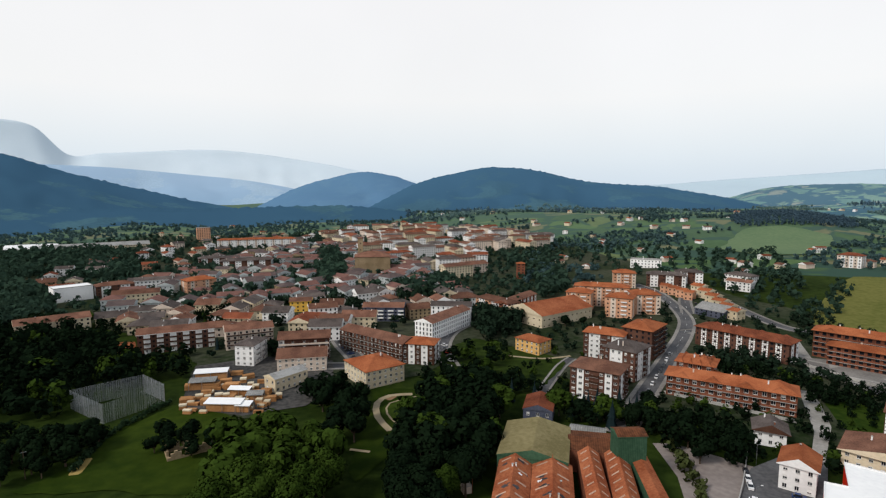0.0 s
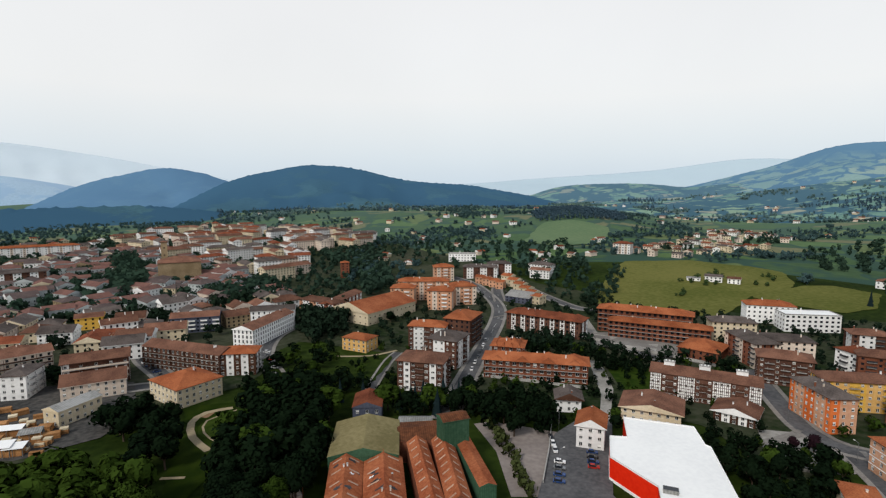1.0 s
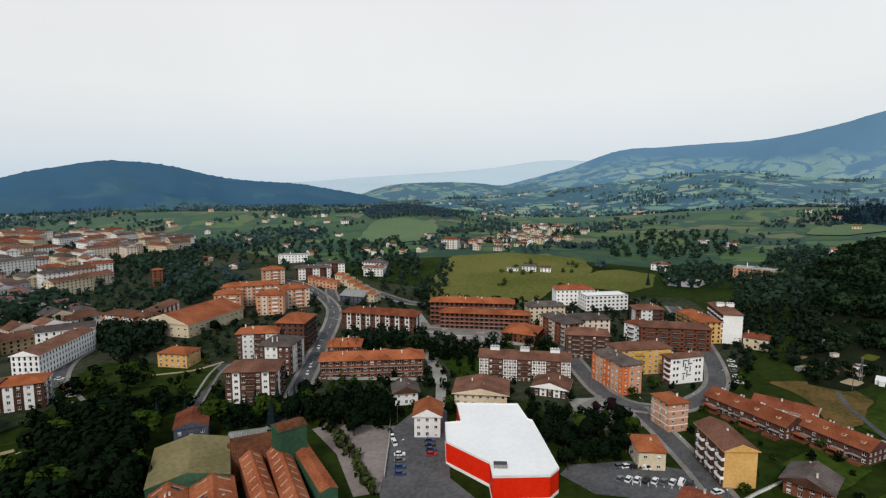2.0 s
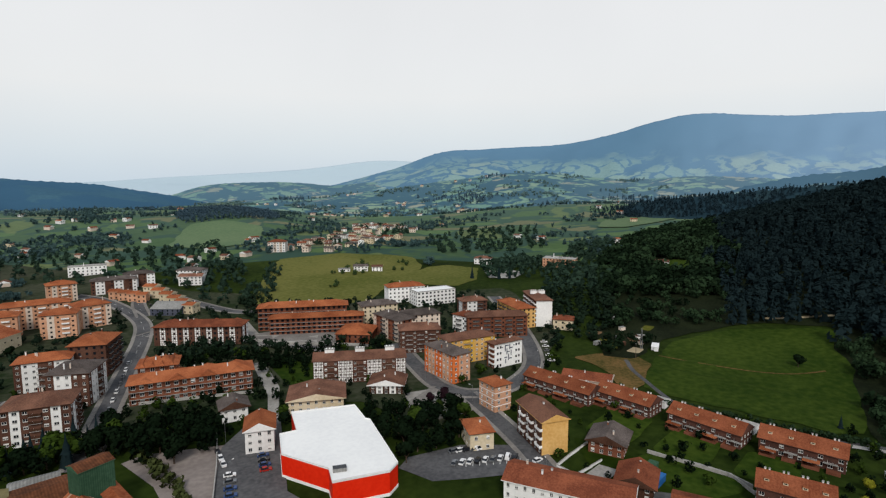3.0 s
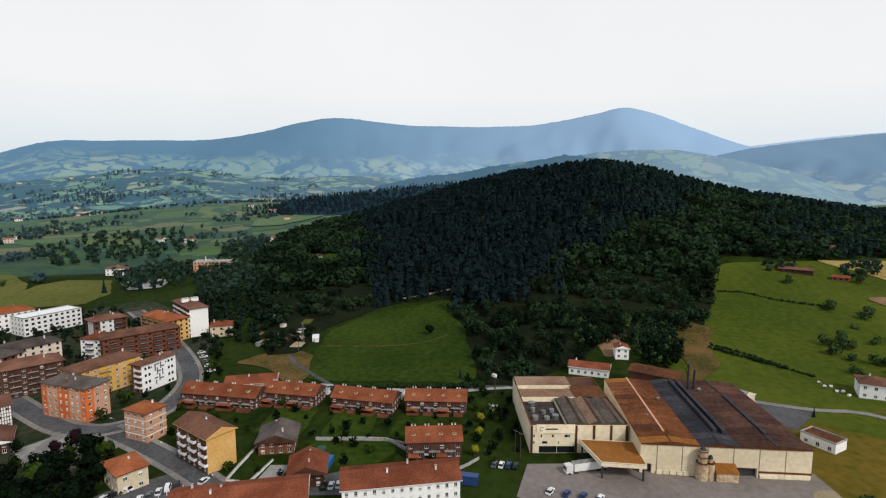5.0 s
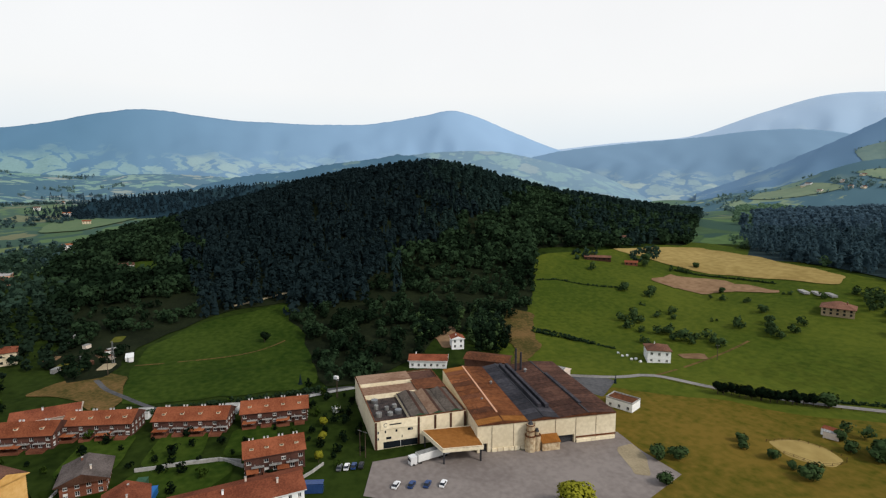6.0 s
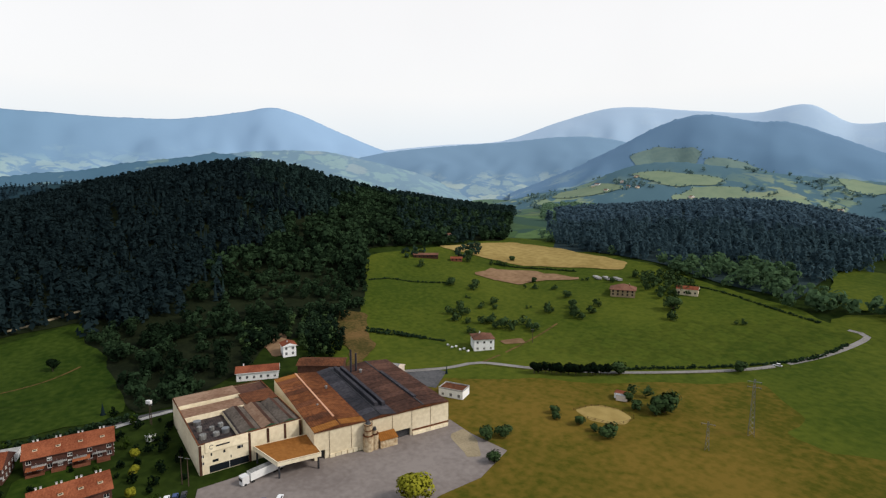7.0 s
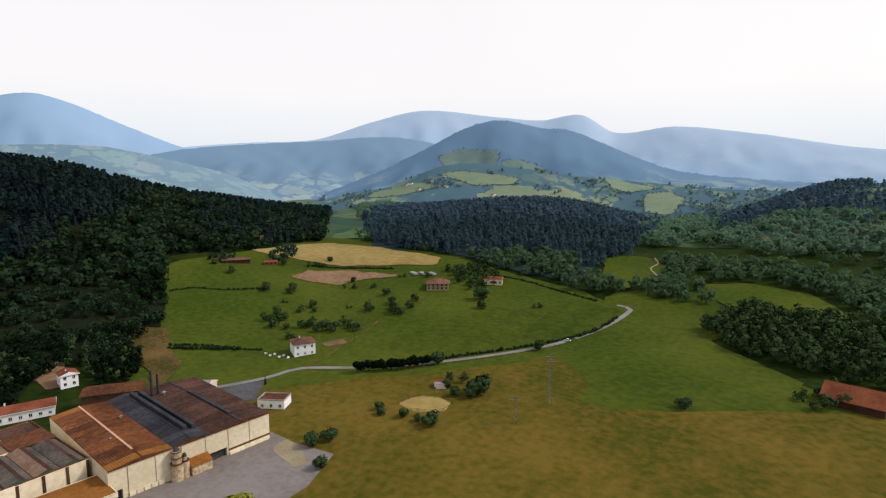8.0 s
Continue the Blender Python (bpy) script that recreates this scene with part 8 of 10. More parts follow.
grove(((-17, 158), (-16, 186), (-10, 232), (2, 260), (19, 259), (29, 235), (21, 200), (13, 175), (3, 150), (-15, 142)), 8, (13, 18), ("leaf", "leaf", "leaf", "leaf", "leaf", "leaf_light"), "park trees", 3)
grove(((-301, 326), (-272, 345), (-205, 321), (-166, 289), (-138, 283), (-143, 264), (-156, 261), (-182, 252), (-169, 223), (-209, 223)), 8, (13, 18), ("leaf", "leaf", "leaf", "leaf", "leaf", "leaf_light"), "wood at the town edge", 4)
grove(((-373, 417), (-336, 416), (-270, 373), (-208, 327), (-258, 327), (-294, 327)), 9, (12, 16), ("leaf",), "wood at the town edge", 5)
grove(((-201, 215), (-167, 207), (-140, 205), (-132, 200), (-137, 179), (-148, 168), (-157, 165)), 6.5, (8, 12), ("leaf",), "hedge trees", 6)
grove(((-110, 191), (-114, 207), (-103, 209), (-90, 200), (-84, 191), (-96, 189)), 5.5, (6, 9), ("leaf",), "bushes", 7)
grove(((-12, 252), (-7, 284), (16, 326), (32, 304), (34, 267), (18, 252)), 12, (10, 14), ("leaf", "leaf", "leaf", "leaf_light"), "park trees", 8)
grove(((-64, 236), (-66, 250), (-56, 258), (-46, 252), (-50, 236)), 7, (13, 16), ("leaf",), "trees between the yard and the park", 61)
grove(((27, 259), (46, 284), (50, 260), (41, 238), (31, 238)), 9, (9, 12), ("leaf", "needle"), "park trees", 9)
grove(((20, 399), (43, 416), (44, 351), (28, 338)), 10, (9, 12), ("leaf",), "park trees", 10)
grove(((-46, 509), (-26, 539), (9, 522), (24, 482), (-12, 447), (-36, 448)), 12, (14, 18), ("leaf",), "trees by the church", 11)
grove(((-147, 611), (-139, 653), (-107, 573), (-119, 540)), 10, (15, 20), ("leaf", "needle"), "trees by the church", 12)
grove(((95, 566), (133, 599), (120, 504), (91, 480)), 12, (15, 18), ("leaf",), "trees behind the hall", 13)
grove(((-454, 701), (-422, 724), (-334, 575), (-367, 574)), 13, (14, 18), ("leaf",), "town trees", 14)
grove(((51, 227), (63, 236), (91, 228), (89, 210), (72, 214)), 5, (9, 13), ("leaf", "needle", "leaf_light"), "trees behind the works", 15)
grove(((83, 192), (94, 213), (112, 215), (116, 197), (110, 184), (94, 180)), 9, (9, 12), ("leaf",), "trees by the yard", 16)
hedge(((89, 196), (87, 183), (85, 169), (82, 156), (79, 144)), (5, 7.5), 1, 17, 1.1)
grove(((158, 148), (181, 136), (193, 119), (167, 105), (152, 111), (140, 114)), 8, (7, 10), ("leaf", "leaf", "leaf_light"), "shrubbery beside the hall", 18)
grove(((158, 319), (181, 316), (192, 298), (201, 280), (203, 260), (207, 235), (193, 223), (176, 245), (183, 263), (175, 277), (154, 301)), 7, (6, 9), ("leaf",), "", 80, False)
grove(((206, 279), (224, 260), (212, 244), (199, 260)), 8, (5, 7), ("leaf",), "", 81, False)
grove(((54, 234), (91, 221), (87, 206), (50, 219)), 7, (9, 12), ("leaf",), "", 82, False)
grove(((95, 220), (116, 217), (121, 198), (111, 182), (97, 181), (85, 191)), 7.5, (9, 12), ("leaf",), "", 83, False)
grove(((30, 415), (66, 446), (65, 397), (33, 351)), 8, (12, 16), ("leaf",), "", 84, False)
grove(((30, 424), (57, 425), (53, 364), (31, 344), (23, 375)), 8, (10, 14), ("leaf",), "", 85, False)
grove(((-726, 866), (-618, 871), (-459, 789), (-358, 613), (-380, 575), (-458, 615), (-486, 577)), 11, (12, 17), ("leaf",), "", 95, False)
grove(((-471, 558), (-382, 511), (-329, 447), (-289, 366), (-313, 367)), 9, (12, 16), ("leaf",), "", 96, False)
grove(((-350, 743), (-290, 703), (-247, 591), (-282, 605)), 11, (10, 14), ("leaf",), "", 97, False)
grove(((-187, 797), (-164, 833), (-107, 573), (-125, 555)), 9, (14, 20), ("leaf",), "", 98, False)
grove(((-52, 571), (4, 608), (17, 509), (3, 447), (-31, 446)), 9, (11, 15), ("leaf",), "", 99, False)
grove(((-283, 510), (-243, 496), (-220, 447), (-245, 441)), 10, (7, 10), ("leaf",), "", 100, False)
grove(((-265, 398), (-234, 390), (-215, 353), (-233, 351)), 8, (7, 10), ("leaf",), "", 101, False)
grove(((-196, 447), (-180, 471), (-159, 426), (-170, 408)), 9, (8, 11), ("leaf",), "", 102, False)
grove(((705, 529), (885, 538), (919, 431), (716, 318), (627, 347), (571, 405)), 17, (8, 14), ("leaf",), "", 103, False)
grove(((545, 330), (610, 306), (583, 245), (509, 225), (476, 274)), 10, (8, 12), ("leaf",), "", 104, False)
grove(((272, 404), (361, 479), (369, 470), (278, 370), (232, 338)), 10, (7, 11), ("leaf",), "", 105, False)
grove(((296, 564), (367, 544), (328, 476), (274, 435), (259, 484)), 12, (8, 12), ("leaf",), "", 106, False)
grove(((82, 798), (161, 855), (168, 727), (131, 564), (98, 549), (87, 643)), 14, (10, 14), ("leaf",), "", 107, False)
grove(((346, -127), (346, -148), (333, -156), (292, -137), (275, -124), (292, -115), (315, -116)), 7, (5, 9), ("leaf_mid",), "", 120, False)
grove(((170, 162), (183, 143), (183, 116), (167, 103), (147, 115), (151, 133), (158, 149)), 6, (6, 9), ("leaf",), "", 121, False)
grove(((207, 45), (209, 21), (198, 18), (192, 35)), 7, (3, 6), ("leaf",), "", 122, False)
grove(((345, -97), (353, -110), (300, -94), (301, -84)), 7, (6, 9), ("leaf_mid",), "", 123, False)
patch("square", ((234, 341), (217, 303), (241, 272), (223, 254), (201, 280), (204, 310)), "plaza", "pale paved court before the terraces", "pavement", 0.05, 8)
patch("path", ((178, 257), (184, 254), (164, 215), (140, 185), (136, 187), (154, 211)), "plaza", "pale paved path between lawns", "pavement", 0.05, 8)
patch("square", ((193, 158), (209, 148), (207, 128), (200, 119), (191, 121), (179, 127), (179, 143)), "plaza", "pale paving round the street corner", "pavement", 0.03, 8)
grove(((161, 304), (182, 266), (197, 230), (186, 222), (166, 255), (150, 283)), 8, (7, 10), ("leaf",), "trees below the terrace", 19)
grove(((224, 251), (252, 222), (242, 208), (213, 238)), 9, (8, 11), ("leaf",), "trees below the terrace", 20)
grove(((391, 176), (535, 236), (757, 280), (743, 231), (422, 128), (339, 108), (324, 123)), 9, (7, 13), ("leaf", "leaf", "leaf", "leaf_light"), "trees at the foot of the hill", 41)
for bx, by, high in ((400, 392, 8), (404, 408, 9), (408, 388, 6), (424, 412, 8), (432, 404, 7), (428, 392, 6), (438, 418, 9), (392, 402, 7), (385, 410, 6), (350, 370, 6), (356, 374, 7), (362, 380, 6), (440, 372, 7), (446, 366, 6), (470, 380, 8), (476, 390, 7), (347, -269, 8), (329, -278, 9), (296, -316, 6), (303, -312, 5), (283, -326, 5.5), (264, -317, 9), (253, -285, 10), (234, -291, 11), (232, -304, 8), (238, -319, 9), (261, -369, 7), (299, -229, 9), (286, -227, 10), (302, -242, 9), (293, -236, 11), (262, -218, 7), (270, -236, 8), (266, -241, 9), (253, -239, 10), (258, -245, 8), (249, -245, 9), (249, -254, 9), (295, -270, 8), (285, -262, 6), (295, -258, 7), (236, -252, 8), (241, -253, 7), (188, -334, 10), (152, -358, 6), (393, -327, 10), (360, -344, 6), (368, -342, 7), (375, -339, 6), (402, -277, 9), (247, -304, 10), (240, -297, 9), (228, -291, 7), (220, -375, 8), (212, -378, 7), (254, -392, 9), (242, -396, 8), (218, -402, 9), (250, -354, 5), (278, -359, 5), (274, -250, 5), (277, -229, 6), (310, -250, 5), (318, -262, 4), (262, -295, 5), (270, -280, 4)):
    BELT.append((bx, by, high, 4))
    BELT.append((bx + 3.5 * math.sin(bx), by + 3.5 * math.cos(by), high * 0.72, 4))
grove(((256, -391), (233, -421), (199, -393), (217, -362)), 7, (7, 10), ("leaf_mid",), "trees round the farm", 26)
grove(((155, -173), (140, -173), (128, -176), (124, -168), (139, -165)), 6, (4, 6), ("leaf_mid",), "bushes in the meadow", 27)
grove(((339, -135), (341, -154), (297, -146), (273, -131), (278, -116)), 6, (6, 10), ("leaf",), "trees behind the factory", 31)
grove(((329, -92), (339, -108), (314, -103), (296, -86)), 6, (6, 10), ("leaf",), "trees behind the factory", 32)
grove(((427, -337), (444, -381), (404, -350), (403, -321)), 7, (6, 9), ("leaf",), "trees by the hill barn", 33)
grove(((446, -284), (446, -312), (423, -295), (427, -274)), 7, (5, 8), ("leaf",), "trees by the hill barn", 34)
grove(((141, -202), (140, -223), (121, -220), (120, -199), (132, -202)), 8, (5, 9), ("leaf_mid",), "trees round the paddock", 28)
grove(((46, -371), (24, -425), (-18, -422), (-52, -421), (-56, -321), (-41, -311), (-20, -313), (1, -323), (27, -339)), 7, (10, 15), ("leaf_mid",), "wood at the meadow edge", 29)
grove(((-6, -279), (-21, -299), (-24, -277), (-10, -261)), 7, (6, 9), ("leaf_mid",), "trees by the barn", 30)
hedge_row(((187, -201), (174, -214), (162, -228)), 2.6, (6, 7.5), ("leaf",), "row of dense trees by the road", 5)
hedge(((393, -217), (388, -234), (371, -249), (353, -273)), (1.5, 3), 0, 61)
hedge(((307, -167), (295, -178), (279, -186), (261, -196)), (1.5, 3), 0, 62)
hedge(((372, -340), (352, -349), (325, -361), (300, -372)), (1.5, 3.5), 0, 63)
hedge(((226, -403), (191, -408), (151, -400), (122, -394)), (1.5, 3), 0, 64)
hedge(((302, -165), (287, -177), (272, -189)), (2.5, 4), 0, 6)
hedge(((160, -243), (126, -289), (105, -328), (98, -366)), (2, 3.5), 0, 7)
road(((415, 34), (422, 10), (432, -15), (438, -40)), 3.5, "earth track along the edge of the wood", "gravel", 0, False, 0.1)
hedge(((247, 60), (251, 33), (251, 5), (253, -25)), (3, 5), 0, 8)
hedge(((-132, 180), (-136, 209), (-129, 242)), (3, 5), 0, 9)
tree(189.7, 139.6, 6, "leaf_purple", 1)
tree(194.3, 135.1, 8, "leaf_purple", 1)
tree(190.1, 125.6, 7, "leaf_purple", 1)
tree(187.4, 133.4, 5, "leaf_light", 1)
tree(182.2, 123.9, 5, "leaf_light", 1)
tree(129.8, -86.6, 11.5, "leaf_yellow", 1.55)
tree(214.2, -20.3, 5, "leaf_yellow", 1)
tree(200.9, -18.4, 5, "leaf_yellow", 1)
tree(186.3, -15.6, 5, "leaf_yellow", 1)
tree(215.3, -163.9, 5, "needle", 1)
tree(133.3, -123.2, 6, "leaf_mid", 1)
tree(120.2, -171.2, 8, "leaf_mid", 1)
tree(119.2, -209.8, 12, "leaf_mid", 1)
tree(120.6, -283.9, 8, "leaf_mid", 1)
tree(35.6, -243.7, 7, "leaf_mid", 1)
tree(158.4, -233.3, 9, "leaf_mid", 1)
tree(196.3, -349.8, 13, "leaf_mid", 1)
tree(350.9, -273.0, 8, "leaf_mid", 1)
tree(335.9, -285.4, 8, "leaf_mid", 1)
tree(308.5, -327.9, 6, "leaf_mid", 1)
tree(429.2, -278.4, 6, "leaf_mid", 1)
tree(406.1, -337.4, 10, "leaf_mid", 1)
tree(371.4, -362.4, 7, "leaf_mid", 1)
tree(101.1, 210.2, 9, "leaf", 1)
tree(185.1, 195.8, 5, "leaf", 1)
tree(336.9, 2.0, 8, "leaf", 1)
tree(265.3, -14.4, 6, "needle", 1)
tree(148.4, -132.5, 7, "leaf_mid", 1)
tree(146.1, -139.4, 7, "leaf_mid", 1)
tree(483.0, 266.0, 14, "needle", 1)
tree(490.2, 257.4, 11, "needle", 1)
tree(467.0, 289.0, 14, "needle", 1)
tree(264.0, 540.4, 13, "needle", 1)
tree(-142.0, 326.1, 10, "needle", 1)
tree(309.3, 310.6, 8, "leaf", 1)
tree(89.3, 380.4, 9, "leaf", 1)
tree(103.3, 383.8, 8, "leaf", 1)
tree(89.7, 385.5, 8, "leaf", 1)
BUILT = [(98, 313, 12), (122, 316, 12), (100, 280, 10), (76, 251, 12), (136, 244, 27), (129, 262, 8), (186, 320, 27), (248, 295, 30), (246, 278, 31), (248, 243, 12), (197, 191, 23), (114, 436, 10), (140, 413, 10), (163, 425, 11), (137, 453, 22), (182, 529, 11), (223, 525, 18), (248, 532, 12), (245, 635, 17), (239, 489, 5), (236, 469, 5), (233, 450, 5), (230, 432, 5), (227, 415, 5), (224, 399, 5), (212, 498, 5), (215, 487, 5), (217, 477, 5), (220, 467, 5), (216, 412, 12)]
BUILT += [(279, 492, 11), (83, 407, 28), (56, 324, 9), (42, 225, 8), (45, 427, 19), (60, 432, 26), (-37, 275, 12), (-13, 304, 9), (-40, 319, 26), (1, 369, 26), (7, 403, 15), (-83, 313, 14), (-80, 294, 13), (-126, 336, 14), (-80, 264, 10), (-45, 405, 15), (-94, 406, 10), (-118, 435, 9), (-112, 303, 9), (-169, 331, 22), (-339, 478, 15), (-243, 523, 14), (-271, 463, 18), (-313, 500, 16), (-296, 532, 19), (-276, 368, 22), (-197, 317, 7), (-655, 850, 37), (-547, 854, 64), (-321, 915, 64)]
BUILT += [(-433, 959, 11), (-249, 666, 30), (-301, 687, 16), (-84, 629, 20), (-103, 661, 4), (87, 590, 4), (267, 226, 15), (281, 219, 15), (288, 260, 13), (360, 262, 18), (354, 288, 16), (254, 195, 12), (254, 161, 15), (226, 155, 13), (258, 138, 10), (308, 172, 20), (301, 190, 8), (339, 210, 10), (344, 175, 16), (357, 164, 18), (350, 141, 7), (205, 114, 6), (186, 83, 10), (170, 103, 6), (238, 96, 18), (239, 64, 13), (232, 30, 14), (230, -2, 13), (190, 0, 10), (248, 87, 11)]
BUILT += [(195, 59, 6), (172, 43, 6), (149, 57, 19), (159, 10, 18), (121, 171, 6), (130, 203, 5), (160, 183, 12), (193, 169, 8), (34, 186, 14), (63, 173, 5), (65, 159, 18), (48, 158, 20), (56, 157, 21), (22, 161, 14), (34, 158, 15), (55, 186, 9), (57, 199, 6), (213, -55, 25), (201, -104, 30), (272, -84, 10), (293, -108, 4), (237, -207, 6), (256, -381, 11), (207, -388, 7), (486, -354, 18), (191, -150, 6), (249, -109, 11), (227, -134, 8), (-30, -284, 14), (1190, -3518, 79)]
BUILT += [(410, -1584, 30), (413, 397, 15), (547, 323, 10), (570, 235, 18), (437, 564, 11), (294, 518, 13)]
OLD_TOWN = ((-293, 510), (-318, 612), (-293, 712), (-259, 918), (-150, 974), (-48, 700), (15, 553), (22, 447), (-27, 390), (-73, 366), (-65, 304), (-121, 304), (-155, 352), (-217, 366), (-263, 395), (-283, 448))
TOWN_EDGE = ((-449, 576), (-478, 739), (-446, 862), (-328, 1165), (-205, 1044), (-150, 974), (-259, 918), (-293, 712), (-318, 612), (-293, 510), (-321, 447))
NEW_TOWN = ((-262, 1099), (-85, 1247), (115, 1129), (197, 919), (147, 779), (65, 800), (28, 571), (-63, 698))
VILLAGE = ((442, 562), (560, 626), (859, 826), (899, 745), (758, 588), (569, 536), (458, 501))


far_houses = []


def fill_town(plan, gap, size, seed, tones, tiles, words, group, trees=0.12, free=(), far_from=9999):
    r = random.Random(seed)
    for x, y in scatter(plan, gap, r):
        w, d, h = r.uniform(*size[0]), r.uniform(*size[1]), r.choice(size[2])
        if any((x - a) ** 2 + (y - b) ** 2 < (c * 0.8 + 0.5 * w) ** 2 for a, b, c in BUILT):
            continue
        if any(inside(x, y, f) for f in free):
            continue
        if r.random() < trees:
            BELT.extend((x + r.uniform(-6, 6), y + r.uniform(-6, 6), r.uniform(8, 14), 0) for _ in range(3))
            continue
        # Houses beyond this range get the tile and wall colours holding haze.
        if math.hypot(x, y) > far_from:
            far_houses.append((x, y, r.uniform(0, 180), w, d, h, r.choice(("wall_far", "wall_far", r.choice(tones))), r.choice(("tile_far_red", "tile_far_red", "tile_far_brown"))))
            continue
        turn = 24 + 55 * noise.noise(Vector((x / 160, y / 160, 2.0))) + r.choice((0, 0, 90)) + r.uniform(-6, 6)
        tone, tile = r.choice(tones), r.choice(tiles)
        label = "%s %s with %s roof" % (WALL_WORDS[tone], words, TILE_WORDS[tile])
        house(x, y, turn, w, d, h, label, words.replace(" ", "_"), words, group, tone, roof=r.choice(("gable", "gable", "hip")), tile=tile, chimneys=r.choice((1, 1, 2)), rise=d * 0.235, over=0.9, far=True)


WALL_WORDS = {"white": "white rendered", "cream": "cream rendered", "pale": "pale stone", "salmon": "salmon", "brick": "brown brick", "stone": "sandstone", "ochre": "ochre"}
TILE_WORDS = {"tile_orange": "an orange tiled", "tile_red": "a red tiled", "tile_brown": "a brown tiled", "tile_grey": "a weathered grey"}
fill_town(OLD_TOWN, 18.3, ((15, 24), (13, 16.5), (6, 7, 8, 9.5)), 21, ("white", "white", "white", "pale", "cream", "cream", "stone"), ("tile_red", "tile_brown", "tile_brown", "tile_brown", "tile_grey", "tile_grey", "tile_grey"), "town house", "old town houses", 0.3, far_from=480)
fill_town(TOWN_EDGE, 27, ((14, 22), (11, 14), (6, 7, 9)), 24, ("white", "white", "pale", "cream", "salmon"), ("tile_red", "tile_brown", "tile_grey"), "town house", "houses at the town edge", 0.55)
fill_town(NEW_TOWN, 31, ((24, 40), (12, 15), (11, 14, 16)), 22, ("white", "pale", "pale", "white", "cream"), ("tile_red", "tile_brown", "tile_brown", "tile_grey"), "apartment house", "apartment houses beyond the church", 0.12)
fill_town(VILLAGE, 25, ((11, 18), (8, 10), (5, 6, 6.5)), 23, ("white", "cream", "pale", "pale"), ("tile_brown", "tile_grey", "tile_brown", "tile_red"), "village house", "houses of the village", 0.2)

s = Shape()
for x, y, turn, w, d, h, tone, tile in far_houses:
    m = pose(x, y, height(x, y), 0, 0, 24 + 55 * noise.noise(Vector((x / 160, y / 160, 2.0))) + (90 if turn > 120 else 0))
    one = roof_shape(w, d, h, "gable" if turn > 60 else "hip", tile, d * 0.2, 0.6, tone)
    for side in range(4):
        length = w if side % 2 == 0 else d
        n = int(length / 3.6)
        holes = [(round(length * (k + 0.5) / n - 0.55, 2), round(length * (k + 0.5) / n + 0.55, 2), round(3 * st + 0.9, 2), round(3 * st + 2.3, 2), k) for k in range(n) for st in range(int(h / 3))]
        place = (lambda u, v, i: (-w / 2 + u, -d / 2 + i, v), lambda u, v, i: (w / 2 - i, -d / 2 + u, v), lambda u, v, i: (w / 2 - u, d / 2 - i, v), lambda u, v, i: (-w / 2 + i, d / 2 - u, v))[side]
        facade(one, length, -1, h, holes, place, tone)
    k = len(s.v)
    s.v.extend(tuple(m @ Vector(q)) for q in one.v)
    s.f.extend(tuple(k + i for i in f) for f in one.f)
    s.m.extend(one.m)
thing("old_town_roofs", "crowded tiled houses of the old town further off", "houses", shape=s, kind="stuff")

r_farm = random.Random(5)
for k in range(70):
    az, r = r_farm.uniform(-30, 76), r_farm.uniform(760, 1900)
    x, y = polar(az, r)
    if inside(x, y, OLD_TOWN) or inside(x, y, NEW_TOWN) or inside(x, y, TOWN_EDGE):
        continue
    house(x, y, r_farm.uniform(0, 180), r_farm.uniform(10, 15), r_farm.uniform(8, 10), r_farm.choice((4.5, 5, 6)), "white farmhouse with %s roof among fields" % TILE_WORDS["tile_red"], "farmhouse", "farmhouse", "scattered farmhouses", r_farm.choice(("white", "white", "cream")), tile=r_farm.choice(("tile_red", "tile_orange", "tile_brown")), roof="gable", far=True, chimneys=0)



def hillside_farms(count, seed):
    """Small white farmhouses with red roofs, scattered over the far slopes."""
    r = random.Random(seed)
    slopes = []
    for ob in SLOPES:
        slopes.append(BVHTree.FromPolygons([v.co for v in ob.data.vertices], [tuple(p.vertices) for p in ob.data.polygons]))
    s = Shape()
    hamlets = [(polar(r.uniform(az0, az1), r.uniform(r0, r1))) for az0, az1, r0, r1, n in ((6, 34, 640, 1300, 20), (34, 74, 1500, 2300, 16), (50, 74, 2500, 2900, 9), (143, 168, 1350, 1680, 12)) for _ in range(n)]
    for hx, hy in hamlets:
        for _ in range(r.choice((1, 1, 2, 4))):
            x, y = hx + r.uniform(-45, 45), hy + r.uniform(-45, 45)
            hits = [t.ray_cast(Vector((x, y, 2000)), Vector((0, 0, -1)))[0] for t in slopes]
            z = max([h.z for h in hits if h] + [height(x, y)])
            w, d, h = r.uniform(9, 15), r.uniform(7, 10), r.uniform(4, 6)
            m = pose(x, y, z - 1, 0, 0, r.uniform(0, 180))
            one = roof_shape(w, d, h, "gable", r.choice(("tile_red", "tile_brown", "tile_brown")), 2.2, 0.6, "white")
            one.box(-w / 2, w / 2, -d / 2, d / 2, 0, h, r.choice(("white", "pale", "cream")))
            k = len(s.v)
            s.v.extend(tuple(m @ Vector(q)) for q in one.v)
            s.f.extend(tuple(k + i for i in f) for f in one.f)
            s.m.extend(one.m)
    return thing("hillside_farms", "white farmhouses with red roofs far up the slopes", "farmhouses", shape=s, kind="stuff")


hillside_farms(3, 9)


